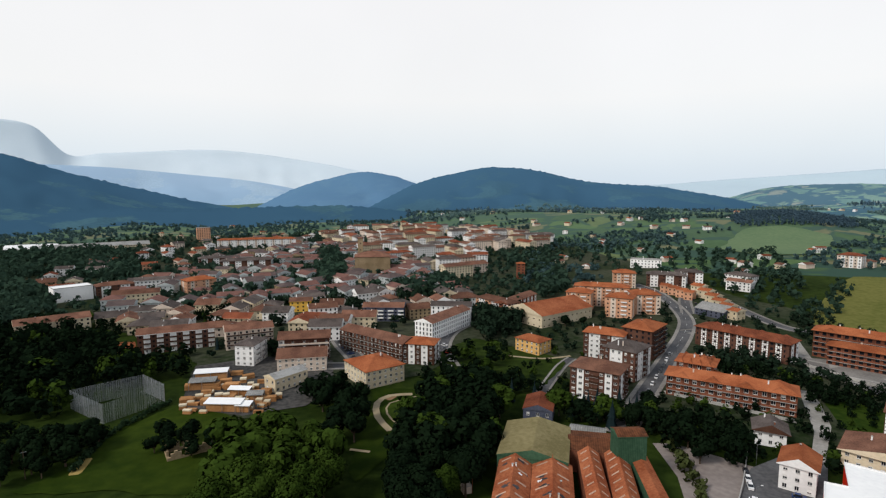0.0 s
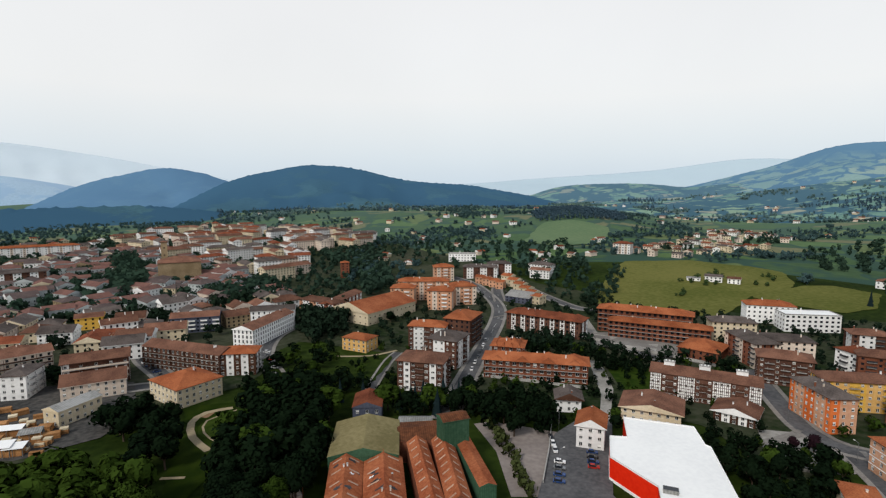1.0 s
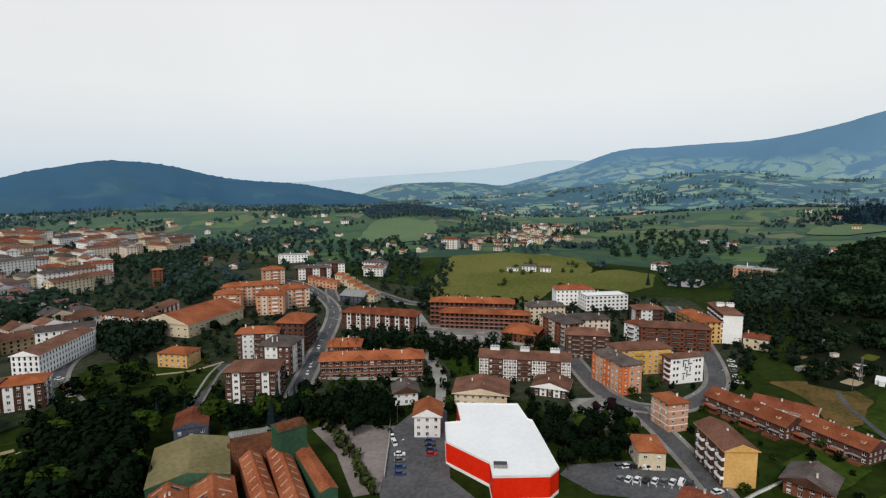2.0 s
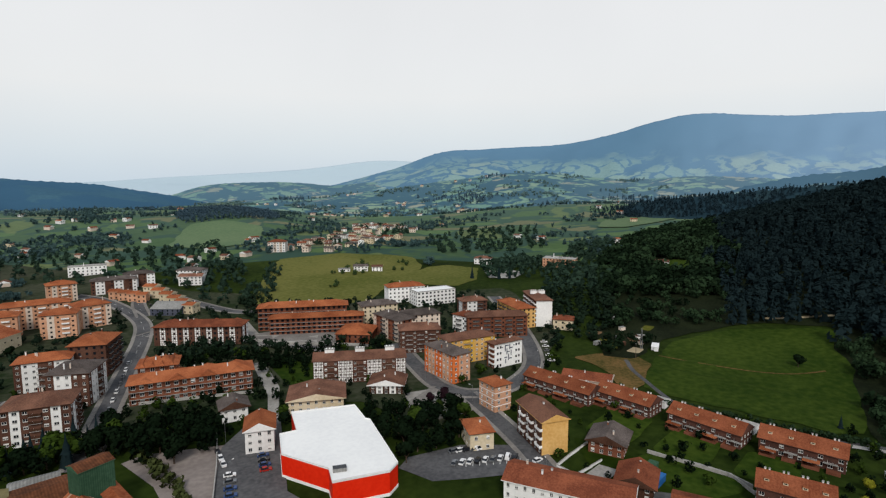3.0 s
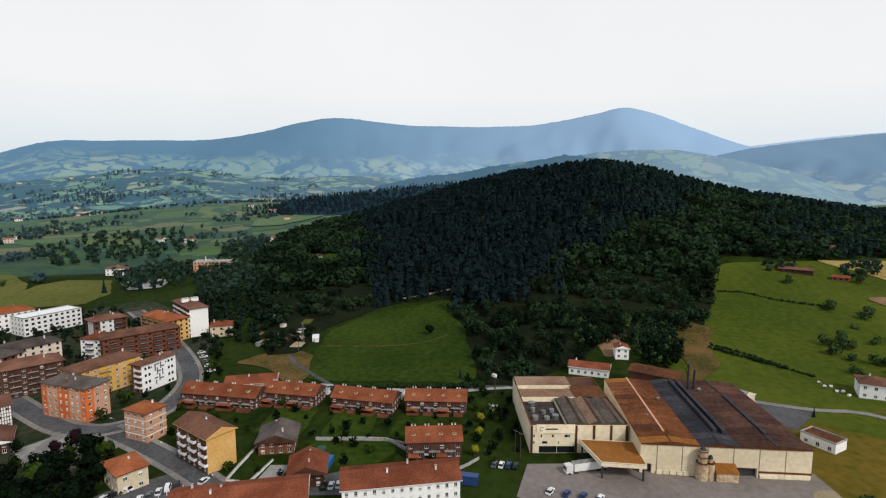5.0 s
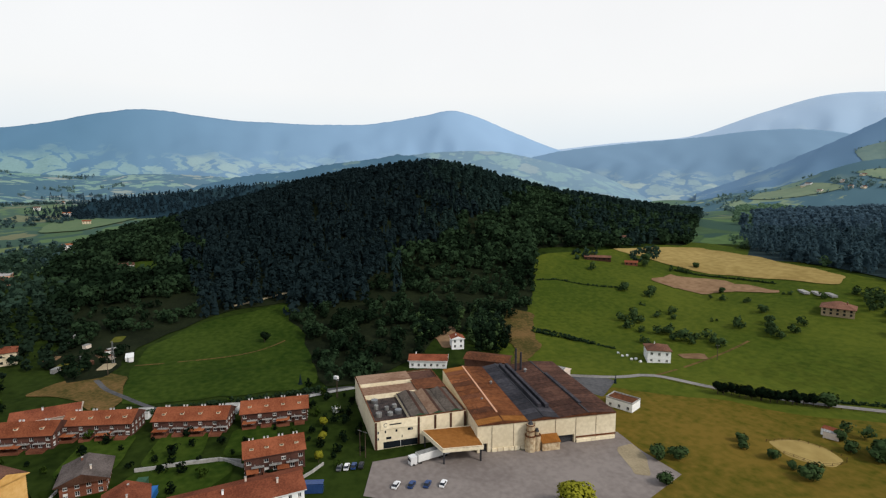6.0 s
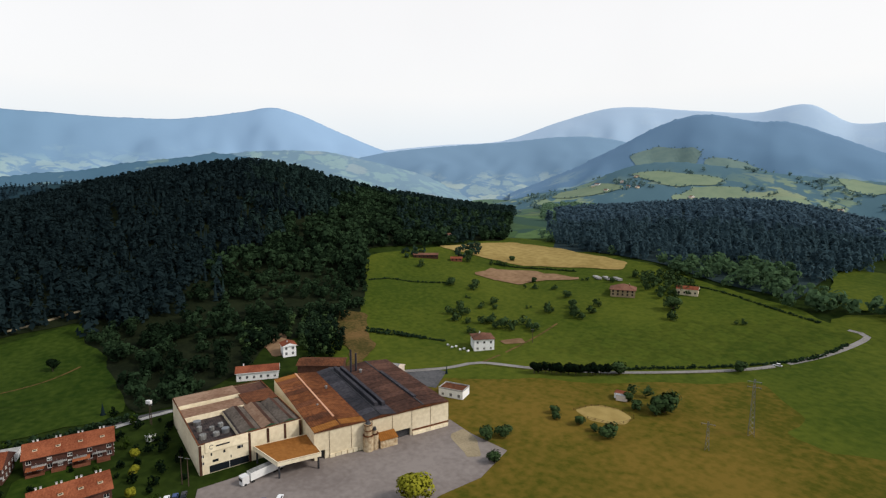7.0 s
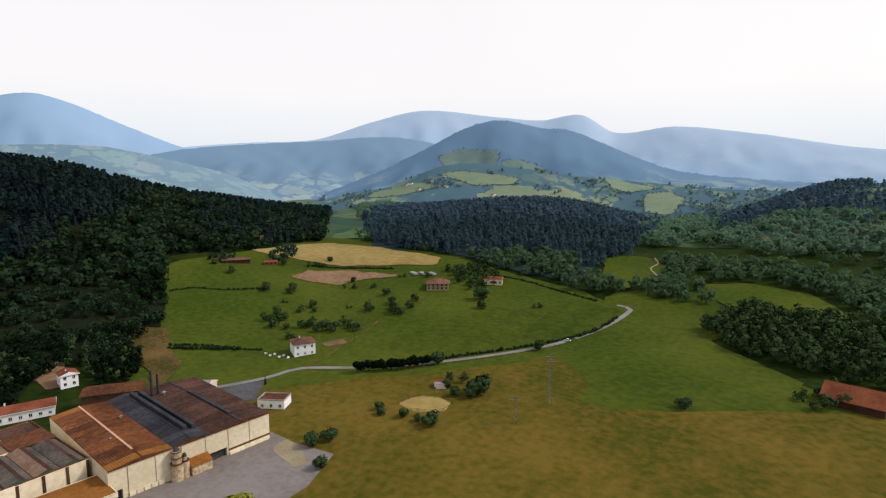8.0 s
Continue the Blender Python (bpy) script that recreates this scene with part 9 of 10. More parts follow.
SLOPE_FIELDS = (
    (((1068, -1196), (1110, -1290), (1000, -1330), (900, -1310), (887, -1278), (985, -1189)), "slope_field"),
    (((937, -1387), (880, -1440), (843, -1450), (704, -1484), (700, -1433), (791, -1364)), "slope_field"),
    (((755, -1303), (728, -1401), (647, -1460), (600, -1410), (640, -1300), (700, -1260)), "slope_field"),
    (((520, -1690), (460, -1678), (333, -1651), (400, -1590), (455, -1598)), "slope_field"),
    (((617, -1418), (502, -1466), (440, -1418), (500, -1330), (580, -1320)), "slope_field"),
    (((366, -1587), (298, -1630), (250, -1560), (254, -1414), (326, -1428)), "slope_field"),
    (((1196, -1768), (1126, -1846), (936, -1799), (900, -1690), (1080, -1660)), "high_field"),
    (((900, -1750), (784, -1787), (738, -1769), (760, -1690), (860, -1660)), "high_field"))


def slope_woods(seed):
    """Copses, hedge trees and small woods over the near sides of the far ridges."""
    slopes = [BVHTree.FromPolygons([v.co for v in ob.data.vertices], [tuple(p.vertices) for p in ob.data.polygons]) for ob in SLOPES]

    def land(x, y):
        hits = [t.ray_cast(Vector((x, y, 2000)), Vector((0, 0, -1)))[0] for t in slopes]
        return max([h.z for h in hits if h] + [height(x, y)])

    r, spots = random.Random(seed), []
    for az0, az1, r0, r1, count, lots in ((-4, 40, 1450, 1900, 2600, 0.16), (30, 78, 1500, 2350, 5200, 0.19), (132, 186, 1300, 1760, 3000, 0.22)):
        for _ in range(count):
            az, rr = r.uniform(az0, az1), r.uniform(r0, r1)
            x, y = polar(az, rr)
            if clump(x, y, 150, 3.3) + 0.35 * clump(x, y, 40, 6.1) > lots:
                if not any(inside(x, y, plan) for plan, _ in SLOPE_FIELDS):
                    spots.append((x, y, r.uniform(8, 13), 1 if az < 100 and clump(x, y, 200, 7.7) > 0.12 else 0))
    for _ in range(1500):
        az = r.uniform(70.5, 100)
        x, y = polar(az, r.uniform(1200, 1370))
        spots.append((x, y, r.uniform(7, 10) * min(1, 0.45 + 0.2 * (az - 70.5)), 2))
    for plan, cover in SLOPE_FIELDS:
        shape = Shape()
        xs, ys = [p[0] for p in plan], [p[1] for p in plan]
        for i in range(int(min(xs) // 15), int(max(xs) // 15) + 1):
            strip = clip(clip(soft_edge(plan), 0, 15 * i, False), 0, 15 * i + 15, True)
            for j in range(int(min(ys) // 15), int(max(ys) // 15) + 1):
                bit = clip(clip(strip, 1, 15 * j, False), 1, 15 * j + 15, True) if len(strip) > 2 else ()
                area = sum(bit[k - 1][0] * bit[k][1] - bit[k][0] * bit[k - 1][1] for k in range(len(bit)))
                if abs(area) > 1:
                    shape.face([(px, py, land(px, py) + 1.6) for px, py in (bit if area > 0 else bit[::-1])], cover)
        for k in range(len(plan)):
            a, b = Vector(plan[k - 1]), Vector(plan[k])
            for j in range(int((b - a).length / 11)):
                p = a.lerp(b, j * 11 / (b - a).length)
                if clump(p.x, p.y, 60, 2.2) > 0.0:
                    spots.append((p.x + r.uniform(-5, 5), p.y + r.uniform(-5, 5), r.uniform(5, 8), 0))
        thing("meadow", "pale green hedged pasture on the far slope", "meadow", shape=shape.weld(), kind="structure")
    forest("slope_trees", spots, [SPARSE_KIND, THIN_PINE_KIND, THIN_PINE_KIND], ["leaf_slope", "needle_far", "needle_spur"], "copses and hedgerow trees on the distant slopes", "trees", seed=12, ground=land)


slope_woods(14)

gardens(((33, 357), (98, 401), (239, 489), (268, 375), (342, 306), (408, 257), (373, 153), (266, 109), (201, 118), (155, 116), (177, 175), (107, 168), (95, 217), (43, 249)), 9, (4, 9), 31)
gardens(((179, 113), (224, 119), (260, 103), (254, 59), (245, -19), (233, -37), (189, -28), (171, 20), (158, 62)), 10.5, (2.5, 6), 32)
gardens(((224, 529), (100, 1043), (460, 739), (268, 375), (245, 430)), 18, (8, 13), 33, 0.15)
gardens(((-555, 660), (-598, 960), (-281, 1177), (184, 981), (131, 564), (52, 415), (-32, 351), (-72, 294), (-144, 304), (-256, 390), (-355, 418)), 14, (7, 13), 34, 0.2)
gardens(((265, -17), (259, -46), (201, -33), (183, -32), (178, -20), (187, -10)), 8, (3, 7), 35, 0.3)
# Trees further off switch to the leaf copies with haze put in.
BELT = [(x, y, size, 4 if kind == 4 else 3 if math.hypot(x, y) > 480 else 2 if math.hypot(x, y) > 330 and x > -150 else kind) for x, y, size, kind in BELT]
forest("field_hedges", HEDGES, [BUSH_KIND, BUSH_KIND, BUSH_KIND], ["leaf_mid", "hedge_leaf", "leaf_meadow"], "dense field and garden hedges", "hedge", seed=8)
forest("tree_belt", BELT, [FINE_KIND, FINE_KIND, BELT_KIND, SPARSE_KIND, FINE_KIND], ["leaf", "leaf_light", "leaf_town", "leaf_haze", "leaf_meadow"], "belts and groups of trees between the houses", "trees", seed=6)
# parked cars
car(107.3, 178.7, -112, "car_black")
car(105.4, 174.0, -112, "car_white")
car(103.5, 169.2, -112, "car_white")
car(100.5, 160.8, -33, "car_white")
car(98.1, 157.0, -33, "car_grey")
car(95.7, 153.2, -33, "car_blue")
car(93.3, 149.4, -33, "car_blue")
car(115.8, 163.0, -32, "car_blue")
car(113.8, 159.9, -32, "car_black")
car(111.9, 156.7, -32, "car_blue")
car(110.0, 153.6, -32, "car_red")
car(155.8, 97.1, 16, "car_white")
car(157.9, 95.1, 16, "car_black")
car(160.0, 93.1, 16, "car_white")
car(162.0, 91.1, 16, "car_grey")
car(164.1, 89.1, 16, "car_white")
car(166.2, 87.1, 16, "van")
car(158.6, 106.2, -24, "car_grey")
car(160.6, 104.5, -24, "car_white")
car(168.2, 85.2, 16, "car_black")
car(153.7, 99.1, 16, "car_white")
car(151.6, 101.1, 16, "car_grey")
car(162.5, 102.7, -24, "car_black")
car(164.5, 100.8, -24, "car_grey")
car(166.4, 98.9, -24, "van")
car(308.7, 136.9, -59, "car_white")
car(300.9, 132.3, -59, "car_white")
car(293.1, 127.7, -59, "car_grey")
car(285.4, 123.1, -59, "car_white")
car(277.6, 118.4, -59, "car_white")
car(137.4, 313.7, -121)
car(131.5, 303.8, -121)
car(125.6, 294.0, -121)
car(119.7, 284.1, -121)
car(113.7, 274.3, -121)
car(107.8, 264.5, -121)
car(101.9, 254.6, -121)
car(96.0, 244.8, -121)
car(207.0, 419.8, 72)
car(211.5, 433.5, 72)
car(216.0, 447.2, 72)
car(220.4, 461.0, 72)
car(-70.9, 348.2, 24)
car(-68.0, 341.8, 24)
car(-65.1, 335.3, 24)
car(-62.2, 328.9, 24)
car(-59.3, 322.5, 24)
car(-56.4, 316.1, 24)
car(-53.5, 309.7, 24)
car(-50.7, 303.3, 24)
car(-47.8, 296.9, 24)
car(0.9, 333.8, -23)
car(1.8, 326.0, -23)
car(2.8, 318.1, -23)
car(3.8, 310.3, -23)
car(4.7, 302.5, -23)
car(179.1, -22.0, -18, "car_grey")
car(178.7, -24.5, -18, "car_white")
car(178.4, -27.0, -18, "car_blue")
car(178.0, -29.5, -18, "car_black")
car(161.9, -38.3, -36, "car_white")
car(160.5, -43.3, -36, "car_blue")
car(159.1, -48.3, -36, "car_blue")
car(157.7, -53.4, -36, "car_white")
car(166.4, 36.1, 1, "car_black")
car(166.8, 33.7, 1, "car_white")
car(167.3, 31.3, 1, "car_white")
car(112.1, -306.9, 10, "car_white")
car(170.3, 77.1, -20, "car_white")


# ---- small things ----
def ground_at(x, y, rot=0, up=0.0):
    return pose(x, y, lift(x, y) + up, 0, 0, rot)


def garden_wall(pts, label, h=1.3, mat="concrete", thick=0.3):
    ob = thing("garden_wall", label, "wall")
    line = [Vector(p) for p in pts]
    for p, q in zip(line, line[1:]):
        n = max(1, int((q - p).length / 8))
        for k in range(n):
            a, b = p.lerp(q, k / n), p.lerp(q, (k + 1) / n)
            d = (b - a).normalized()
            o = Vector((-d.y, d.x)) * thick / 2
            z = min(height(*a), height(*b))
            s = Shape()
            s.prism([tuple(a - o), tuple(b - o), tuple(b + o), tuple(a + o)], z - 0.3, z + h, mat)
            s.prism([tuple(a - o * 1.3), tuple(b - o * 1.3), tuple(b + o * 1.3), tuple(a + o * 1.3)], z + h, z + h + 0.08, "concrete")
            part("wall_panel", s, ob)
    return ob


def post_fence(pts, label, gap=3.0, h=1.2, rails=2, mat="timber"):
    ob = thing("fence", label, "fence")
    line = smooth_line(pts, gap)
    for p in line:
        s = Shape()
        s.box(p.x - 0.07, p.x + 0.07, p.y - 0.07, p.y + 0.07, height(*p) - 0.2, height(*p) + h, mat)
        part("post", s, ob)
    for k in range(rails):
        s = Shape()
        for p, q in zip(line, line[1:]):
            z = h * (k + 1) / rails - 0.1
            s.tube((p.x, p.y, height(*p) + z), (q.x, q.y, height(*q) + z), 0.04, mat, 4)
        part("rail", s, ob)
    return ob


def lattice_pylon(x, y, h, label="grey lattice power pylon in the meadow", arms=2, wide=1.1):
    ob = thing("power_pylon", label, "pylon", at=ground_at(x, y, 25))
    for sx in (-1, 1):
        for sy in (-1, 1):
            s = Shape()
            s.tube((sx * wide, sy * wide, -0.3), (sx * 0.2, sy * 0.2, h), 0.10, "metal", 4)
            part("leg", s, ob)
    n = int(h / 2)
    for k in range(n):
        z0, z1 = h * k / n, h * (k + 1) / n
        w0, w1 = wide - (wide - 0.2) * k / n, wide - (wide - 0.2) * (k + 1) / n
        s = Shape()
        for i, (ax, ay, bx, by) in enumerate(((-1, -1, 1, -1), (1, -1, 1, 1), (1, 1, -1, 1), (-1, 1, -1, -1))):
            s.tube((ax * w0, ay * w0, z0), (bx * w1, by * w1, z1), 0.05, "metal", 4)
        part("brace", s, ob)
    for k in range(arms):
        s = Shape()
        z = h - 1.0 - 2.2 * k
        s.tube((-2.4, 0, z), (2.4, 0, z), 0.09, "metal", 4)
        for q in (-2.2, 2.2):
            s.tube((q, 0, z), (q, 0, z - 0.7), 0.09, "soot", 5)
        part("cross_arm", s, ob)
    return ob


def utility_pole(x, y, h, label="wooden utility pole with a short cross-arm", box=False, mat="bark"):
    ob = thing("utility_pole", label, "utility pole", at=ground_at(x, y, 40))
    s = Shape()
    s.tube((0, 0, -0.4), (0, 0, h), 0.18, mat, 8, 0.11)
    part("pole", s, ob)
    s = Shape()
    s.box(-0.9, 0.9, -0.07, 0.07, h - 0.6, h - 0.45, "metal")
    part("cross_arm", s, ob)
    if box:
        s = Shape()
        s.box(-1.1, 1.1, -0.6, 0.6, h - 0.3, h + 1.1, "white")
        part("transformer", s, ob, "white transformer box")
    return ob


def street_lamp(x, y, rot):
    ob = thing("street_lamp", "slim grey street lamp with a curved arm", "street lamp", "street lamps", ground_at(x, y, rot))
    s = Shape()
    s.tube((0, 0, 0), (0, 0, 7.5), 0.1, "metal", 6, 0.06)
    part("pole", s, ob)
    s = Shape()
    s.tube((0, 0, 7.5), (1.5, 0, 8.0), 0.05, "metal", 5)
    part("arm", s, ob)
    s = Shape()
    s.box(1.3, 2.0, -0.14, 0.14, 7.92, 8.08, "white")
    part("lamp_head", s, ob)
    return ob


def timber_stack(x, y, rot, w, d, h, group="timber stacks"):
    ob = thing("timber_stack", "stack of sawn timber on bearers", "timber stack", group, ground_at(x, y, rot, 0.05))
    n = max(2, int(h / 0.7))
    for k in range(n):
        s = Shape()
        j = 0.05 * (k % 2)
        s.box(-w / 2 + j, w / 2 - j, -d / 2 + j, d / 2 - j, 0.12 + k * h / n, (k + 1) * h / n, "wood" if k < n - 1 or w > 4.2 else "cream")
        part("layer", s, ob)
    for q in (-w * 0.3, w * 0.3):
        s = Shape()
        s.box(q - 0.1, q + 0.1, -d / 2, d / 2, 0, 0.12, "timber")
        part("bearer", s, ob)
    return ob


def open_shed(x, y, rot, w, d, h, top="roof_white", label="open lumber shed with a pale metal roof"):
    ob = thing("open_shed", label, "shed", "lumber sheds", ground_at(x, y, rot, 0.05))
    for sx in (-1, 0, 1):
        for sy in (-1, 1):
            s = Shape()
            s.box(sx * (w / 2 - 0.3) - 0.1, sx * (w / 2 - 0.3) + 0.1, sy * (d / 2 - 0.3) - 0.1, sy * (d / 2 - 0.3) + 0.1, 0, h, "metal")
            part("post", s, ob)
    s = Shape()
    s.face([(-w / 2, -d / 2, h), (w / 2, -d / 2, h), (w / 2, d / 2, h + 0.7), (-w / 2, d / 2, h + 0.7)], top)
    s.face([(-w / 2, d / 2, h + 0.55), (w / 2, d / 2, h + 0.55), (w / 2, -d / 2, h - 0.15), (-w / 2, -d / 2, h - 0.15)], top)
    s.face([(-w / 2, -d / 2, h - 0.15), (w / 2, -d / 2, h - 0.15), (w / 2, -d / 2, h), (-w / 2, -d / 2, h)], top)
    s.face([(w / 2, -d / 2, h - 0.15), (w / 2, d / 2, h + 0.55), (w / 2, d / 2, h + 0.7), (w / 2, -d / 2, h)], top)
    part("roof", s, ob)
    s = Shape()
    s.box(-w / 2 + 0.8, w / 2 - 0.8, -d / 2 + 0.8, d / 2 - 0.6, 0.1, h - 0.9, "wood")
    part("stored_timber", s, ob, "timber stored under the roof")
    s = Shape()
    s.box(-w / 2, w / 2, d / 2 - 0.25, d / 2 - 0.1, 0, h + 0.5, "grey_roof")
    part("back_wall", s, ob)
    return ob


def netted_court(plan, h):
    ob = thing("netted_enclosure", "tall enclosure of grey netting on steel posts", "net enclosure")
    for i in range(len(plan)):
        p, q = Vector(plan[i - 1]), Vector(plan[i])
        n = max(2, int((q - p).length / 4))
        side = Shape()
        for k in range(n + 1):
            a = p.lerp(q, k / n)
            if k < n:
                s = Shape()
                s.tube((a.x, a.y, -0.3), (a.x, a.y, h), 0.09, "metal", 6)
                part("post", s, ob)
        m = n * 5
        for k in range(m):
            a = p.lerp(q, (k + 0.5) / m)
            side.tube((a.x, a.y, 0.1), (a.x, a.y, h), 0.05, "net", 3)
        for k in range(int(h / 0.5)):
            side.tube((p.x, p.y, 0.5 * k + 0.3), (q.x, q.y, 0.5 * k + 0.3), 0.05, "net", 3)
        tagged(part("net_panel", side, ob), kind="stuff")
    return ob


def scaffold_tower(x, y, h):
    ob = thing("scaffold_tower", "rusty open steel frame tower", "steel tower", at=ground_at(x, y, 15))
    for sx in (-1.6, 1.6):
        for sy in (-1.6, 1.6):
            s = Shape()
            s.box(sx - 0.12, sx + 0.12, sy - 0.12, sy + 0.12, 0, h, "rust_roof")
            part("leg", s, ob)
    for k in range(5):
        s = Shape()
        z = h * (k + 1) / 5 - 0.2
        for a, b in (((-1.6, -1.6), (1.6, -1.6)), ((1.6, -1.6), (1.6, 1.6)), ((1.6, 1.6), (-1.6, 1.6)), ((-1.6, 1.6), (-1.6, -1.6))):
            s.tube((*a, z), (*b, z), 0.1, "metal", 4)
        part("ring", s, ob)
    s = Shape()
    s.box(-1.5, 1.5, -1.5, 1.5, 0, 2.6, "pale")
    part("cabin", s, ob, "pale cabin at the foot")
    return ob


def ruin(x, y, rot):
    ob = thing("ruined_wall", "crumbling low stone walls of a ruin", "ruin", at=ground_at(x, y, rot))
    rr = random.Random(4)
    for x0, x1, y0, y1 in ((-8, 8, -3.4, -2.6), (-8, -7.2, -2.6, 4), (7.2, 8, -2.6, 4), (-1, -0.3, -2.6, 3), (-8, 0, 4, 4.7)):
        s = Shape()
        n = max(2, int(max(x1 - x0, y1 - y0) / 1.2))
        for k in range(n):
            a, b = k / n, (k + 1) / n
            top = rr.uniform(2.2, 5.0) if k % 4 else rr.uniform(0.9, 2.0)
            if x1 - x0 > y1 - y0:
                s.box(x0 + (x1 - x0) * a, x0 + (x1 - x0) * b, y0, y1, -0.3, top, "stone")
            else:
                s.box(x0, x1, y0 + (y1 - y0) * a, y0 + (y1 - y0) * b, -0.3, top, "stone")
        part("wall", s, ob)
    return ob


def box_thing(name, label, category, x, y, rot, w, d, h, mat, top=None, lid=0.0, group=""):
    ob = thing(name, label, category, group, ground_at(x, y, rot))
    s = Shape()
    s.box(-w / 2, w / 2, -d / 2, d / 2, 0, h, mat, top)
    part("body", s, ob)
    s = Shape()
    s.box(-w / 2 - 0.12, w / 2 + 0.12, -d / 2 - 0.12, d / 2 + 0.12, h, h + 0.12 + lid, top or mat)
    part("roof", s, ob)
    return ob


def bale(x, y, rot):
    ob = thing("hay_bale", "round hay bale wrapped in white film", "hay bale", "white hay bales", ground_at(x, y, rot))
    s = Shape()
    s.tube((-0.65, 0, 0.65), (0.65, 0, 0.65), 0.65, "white", 14)
    part("wrapped_roll", s, ob)
    return ob


garden_wall(((200, 46), (199, 32), (199, 19), (195, 11)), "pale garden wall beside the lawn")
garden_wall(((171, 70), (181, 69), (194, 67)), "white wall along the sloping lane", 1.1, "white")
garden_wall(((171, 70), (169, 62), (184, 58)), "low white garden wall", 1.0, "white")
garden_wall(((200, 38), (200, 28), (199, 18), (191, 10)), "concrete wall of the garden", 1.2)
garden_wall(((176, -8), (180, -13), (184, -17)), "low wall between lane and car park", 1.0)
garden_wall(((88, 151), (102, 171), (118, 196)), "long low wall along the concrete yard", 1.4)
garden_wall(((109, 253), (132, 235), (152, 219)), "concrete wall at the foot of the terrace", 1.6)
garden_wall(((202, 302), (217, 265), (238, 229)), "retaining wall of the paved square", 1.8)
post_fence(((212, -189), (177, -213), (139, -257), (107, -310)), "wooden post and rail fence beside the country road", 4.0)
post_fence(((145, -181), (141, -193), (125, -196), (125, -184), (136, -179)), "post fence round the bare paddock", 3.0)
hedge(((358, 475), (400, 467), (440, 451), (467, 412)), (3, 5), 0, 73)
hedge(((317, 404), (363, 389), (377, 362), (407, 352)), (3, 5), 0, 74)
hedge(((258, 375), (309, 430), (377, 495)), (3, 6), 0, 75)
patch("court", ((508, 299), (531, 282), (522, 256), (493, 253), (480, 276)), "concrete", "pale grey court beside the orange school", "court", 0.1, 10)
hedge(((181, -142), (168, -140), (152, -135), (140, -130), (130, -123)), (2.5, 4.5), 0, 76, 1.6)
patch("rubble", ((160, -125), (160, -133), (150, -131), (138, -122), (143, -118)), "gravel", "pale rubble at the edge of the yard", "rubble", 0.1, 6)
lattice_pylon(329.2, 81.9, 13, "slim lattice power pylon at the foot of the wood", 1, 0.6)
utility_pole(310.3, 80.1, 9)
hedge(((153, -173), (143, -172), (132, -172), (123, -179), (122, -186)), (2.5, 4.5), 2, 71)
hedge(((140, -218), (132, -220), (121, -213), (120, -200)), (2.5, 4.5), 2, 72)
patch("paddock", ((145, -181), (144, -189), (140, -195), (132, -197), (124, -195), (123, -187), (127, -182), (134, -178)), "hay", "bare earth paddock with bushes round it", "paddock", 0.06, 6)
hedge(((104, -262), (84, -260), (86, -226), (60, -232), (37, -239), (4, -260), (-6, -278)), (0.8, 1.6), 0, 77, 0.5)
hedge(((44, -352), (20, -330), (0, -306), (-8, -282)), (2.5, 5), 2, 78, 1.5)
hedge(((156, -172), (152, -184), (150, -200), (140, -214), (120, -213)), (0.9, 1.8), 0, 79, 0.6)
hedge(((120, -178), (118, -192), (116, -210)), (0.8, 1.6), 0, 80, 0.5)
patch("garden_plot", ((236, -222), (229, -221), (224, -232), (232, -236)), "soil", "dug garden beside the white farmhouse", "garden plot", 0.3, 6)
lattice_pylon(86.7, -216.9, 23)
lattice_pylon(91.8, -192.5, 11, "twin timber power poles with cross-arms", 1, 0.7)
utility_pole(222.0, -235.6, 9)
utility_pole(243.9, -29.5, 9, "pole with a white transformer box by the lane", True)
utility_pole(186.4, -30.6, 10)
utility_pole(184.2, -32.2, 10)
utility_pole(-145.4, 175.3, 10, "pole at the edge of the meadow")
utility_pole(242.7, -29.9, 9)
box_thing("water_tank", "white water tank on the grass", "tank", 227.4, -27.2, 30, 2.6, 2.6, 2.2, "white")
box_thing("caravan", "white caravan parked on the meadow edge", "caravan", 332.5, 74.3, 20, 6, 2.4, 2.5, "white")
box_thing("trailer", "blue covered trailer with a white lid", "trailer", 180.2, 37.7, -8, 6.5, 3, 2.4, "blue", "blue")
box_thing("garden_shed", "small green garden shed", "shed", 188.4, 41.6, -8, 4.5, 3, 2.2, "green_wall", "green_wall")
box_thing("box_lorry", "blue box lorry by the white house", "truck", 167.9, -11.8, 75, 7, 2.5, 3.2, "car_blue", "car_blue")
box_thing("garage", "flat-roofed garage between the row houses", "garage", 248.4, 52.0, -12, 6, 6, 2.8, "white", "concrete")
box_thing("garage", "flat-roofed garage between the row houses", "garage", 241.8, 16.6, -12, 6, 6, 2.8, "white", "concrete")
for k in range(3):
    box_thing("greenhouse", "low pale polytunnel beside the hill farm", "greenhouse", 276.0 - 7.0 * k, -370.0 - 4.0 * k, -30, 11, 3.6, 1.3, "concrete", group="polytunnels by the farm")
box_thing("greenhouse", "low white polytunnel in the allotments", "greenhouse", 335.4, 75.2, 10, 9, 4, 2.2, "white")
r_plot = random.Random(19)
for k in range(9):
    box_thing("allotment_hut", "small weathered hut among garden plots", "hut", r_plot.uniform(322, 392), r_plot.uniform(84, 122), r_plot.uniform(0, 180), r_plot.uniform(2.5, 5), r_plot.uniform(2, 3.5), r_plot.uniform(1.9, 2.5), r_plot.choice(("grey_roof", "pale", "timber", "white")), r_plot.choice(("grey_roof", "tile_brown", "concrete")), group="allotment huts")
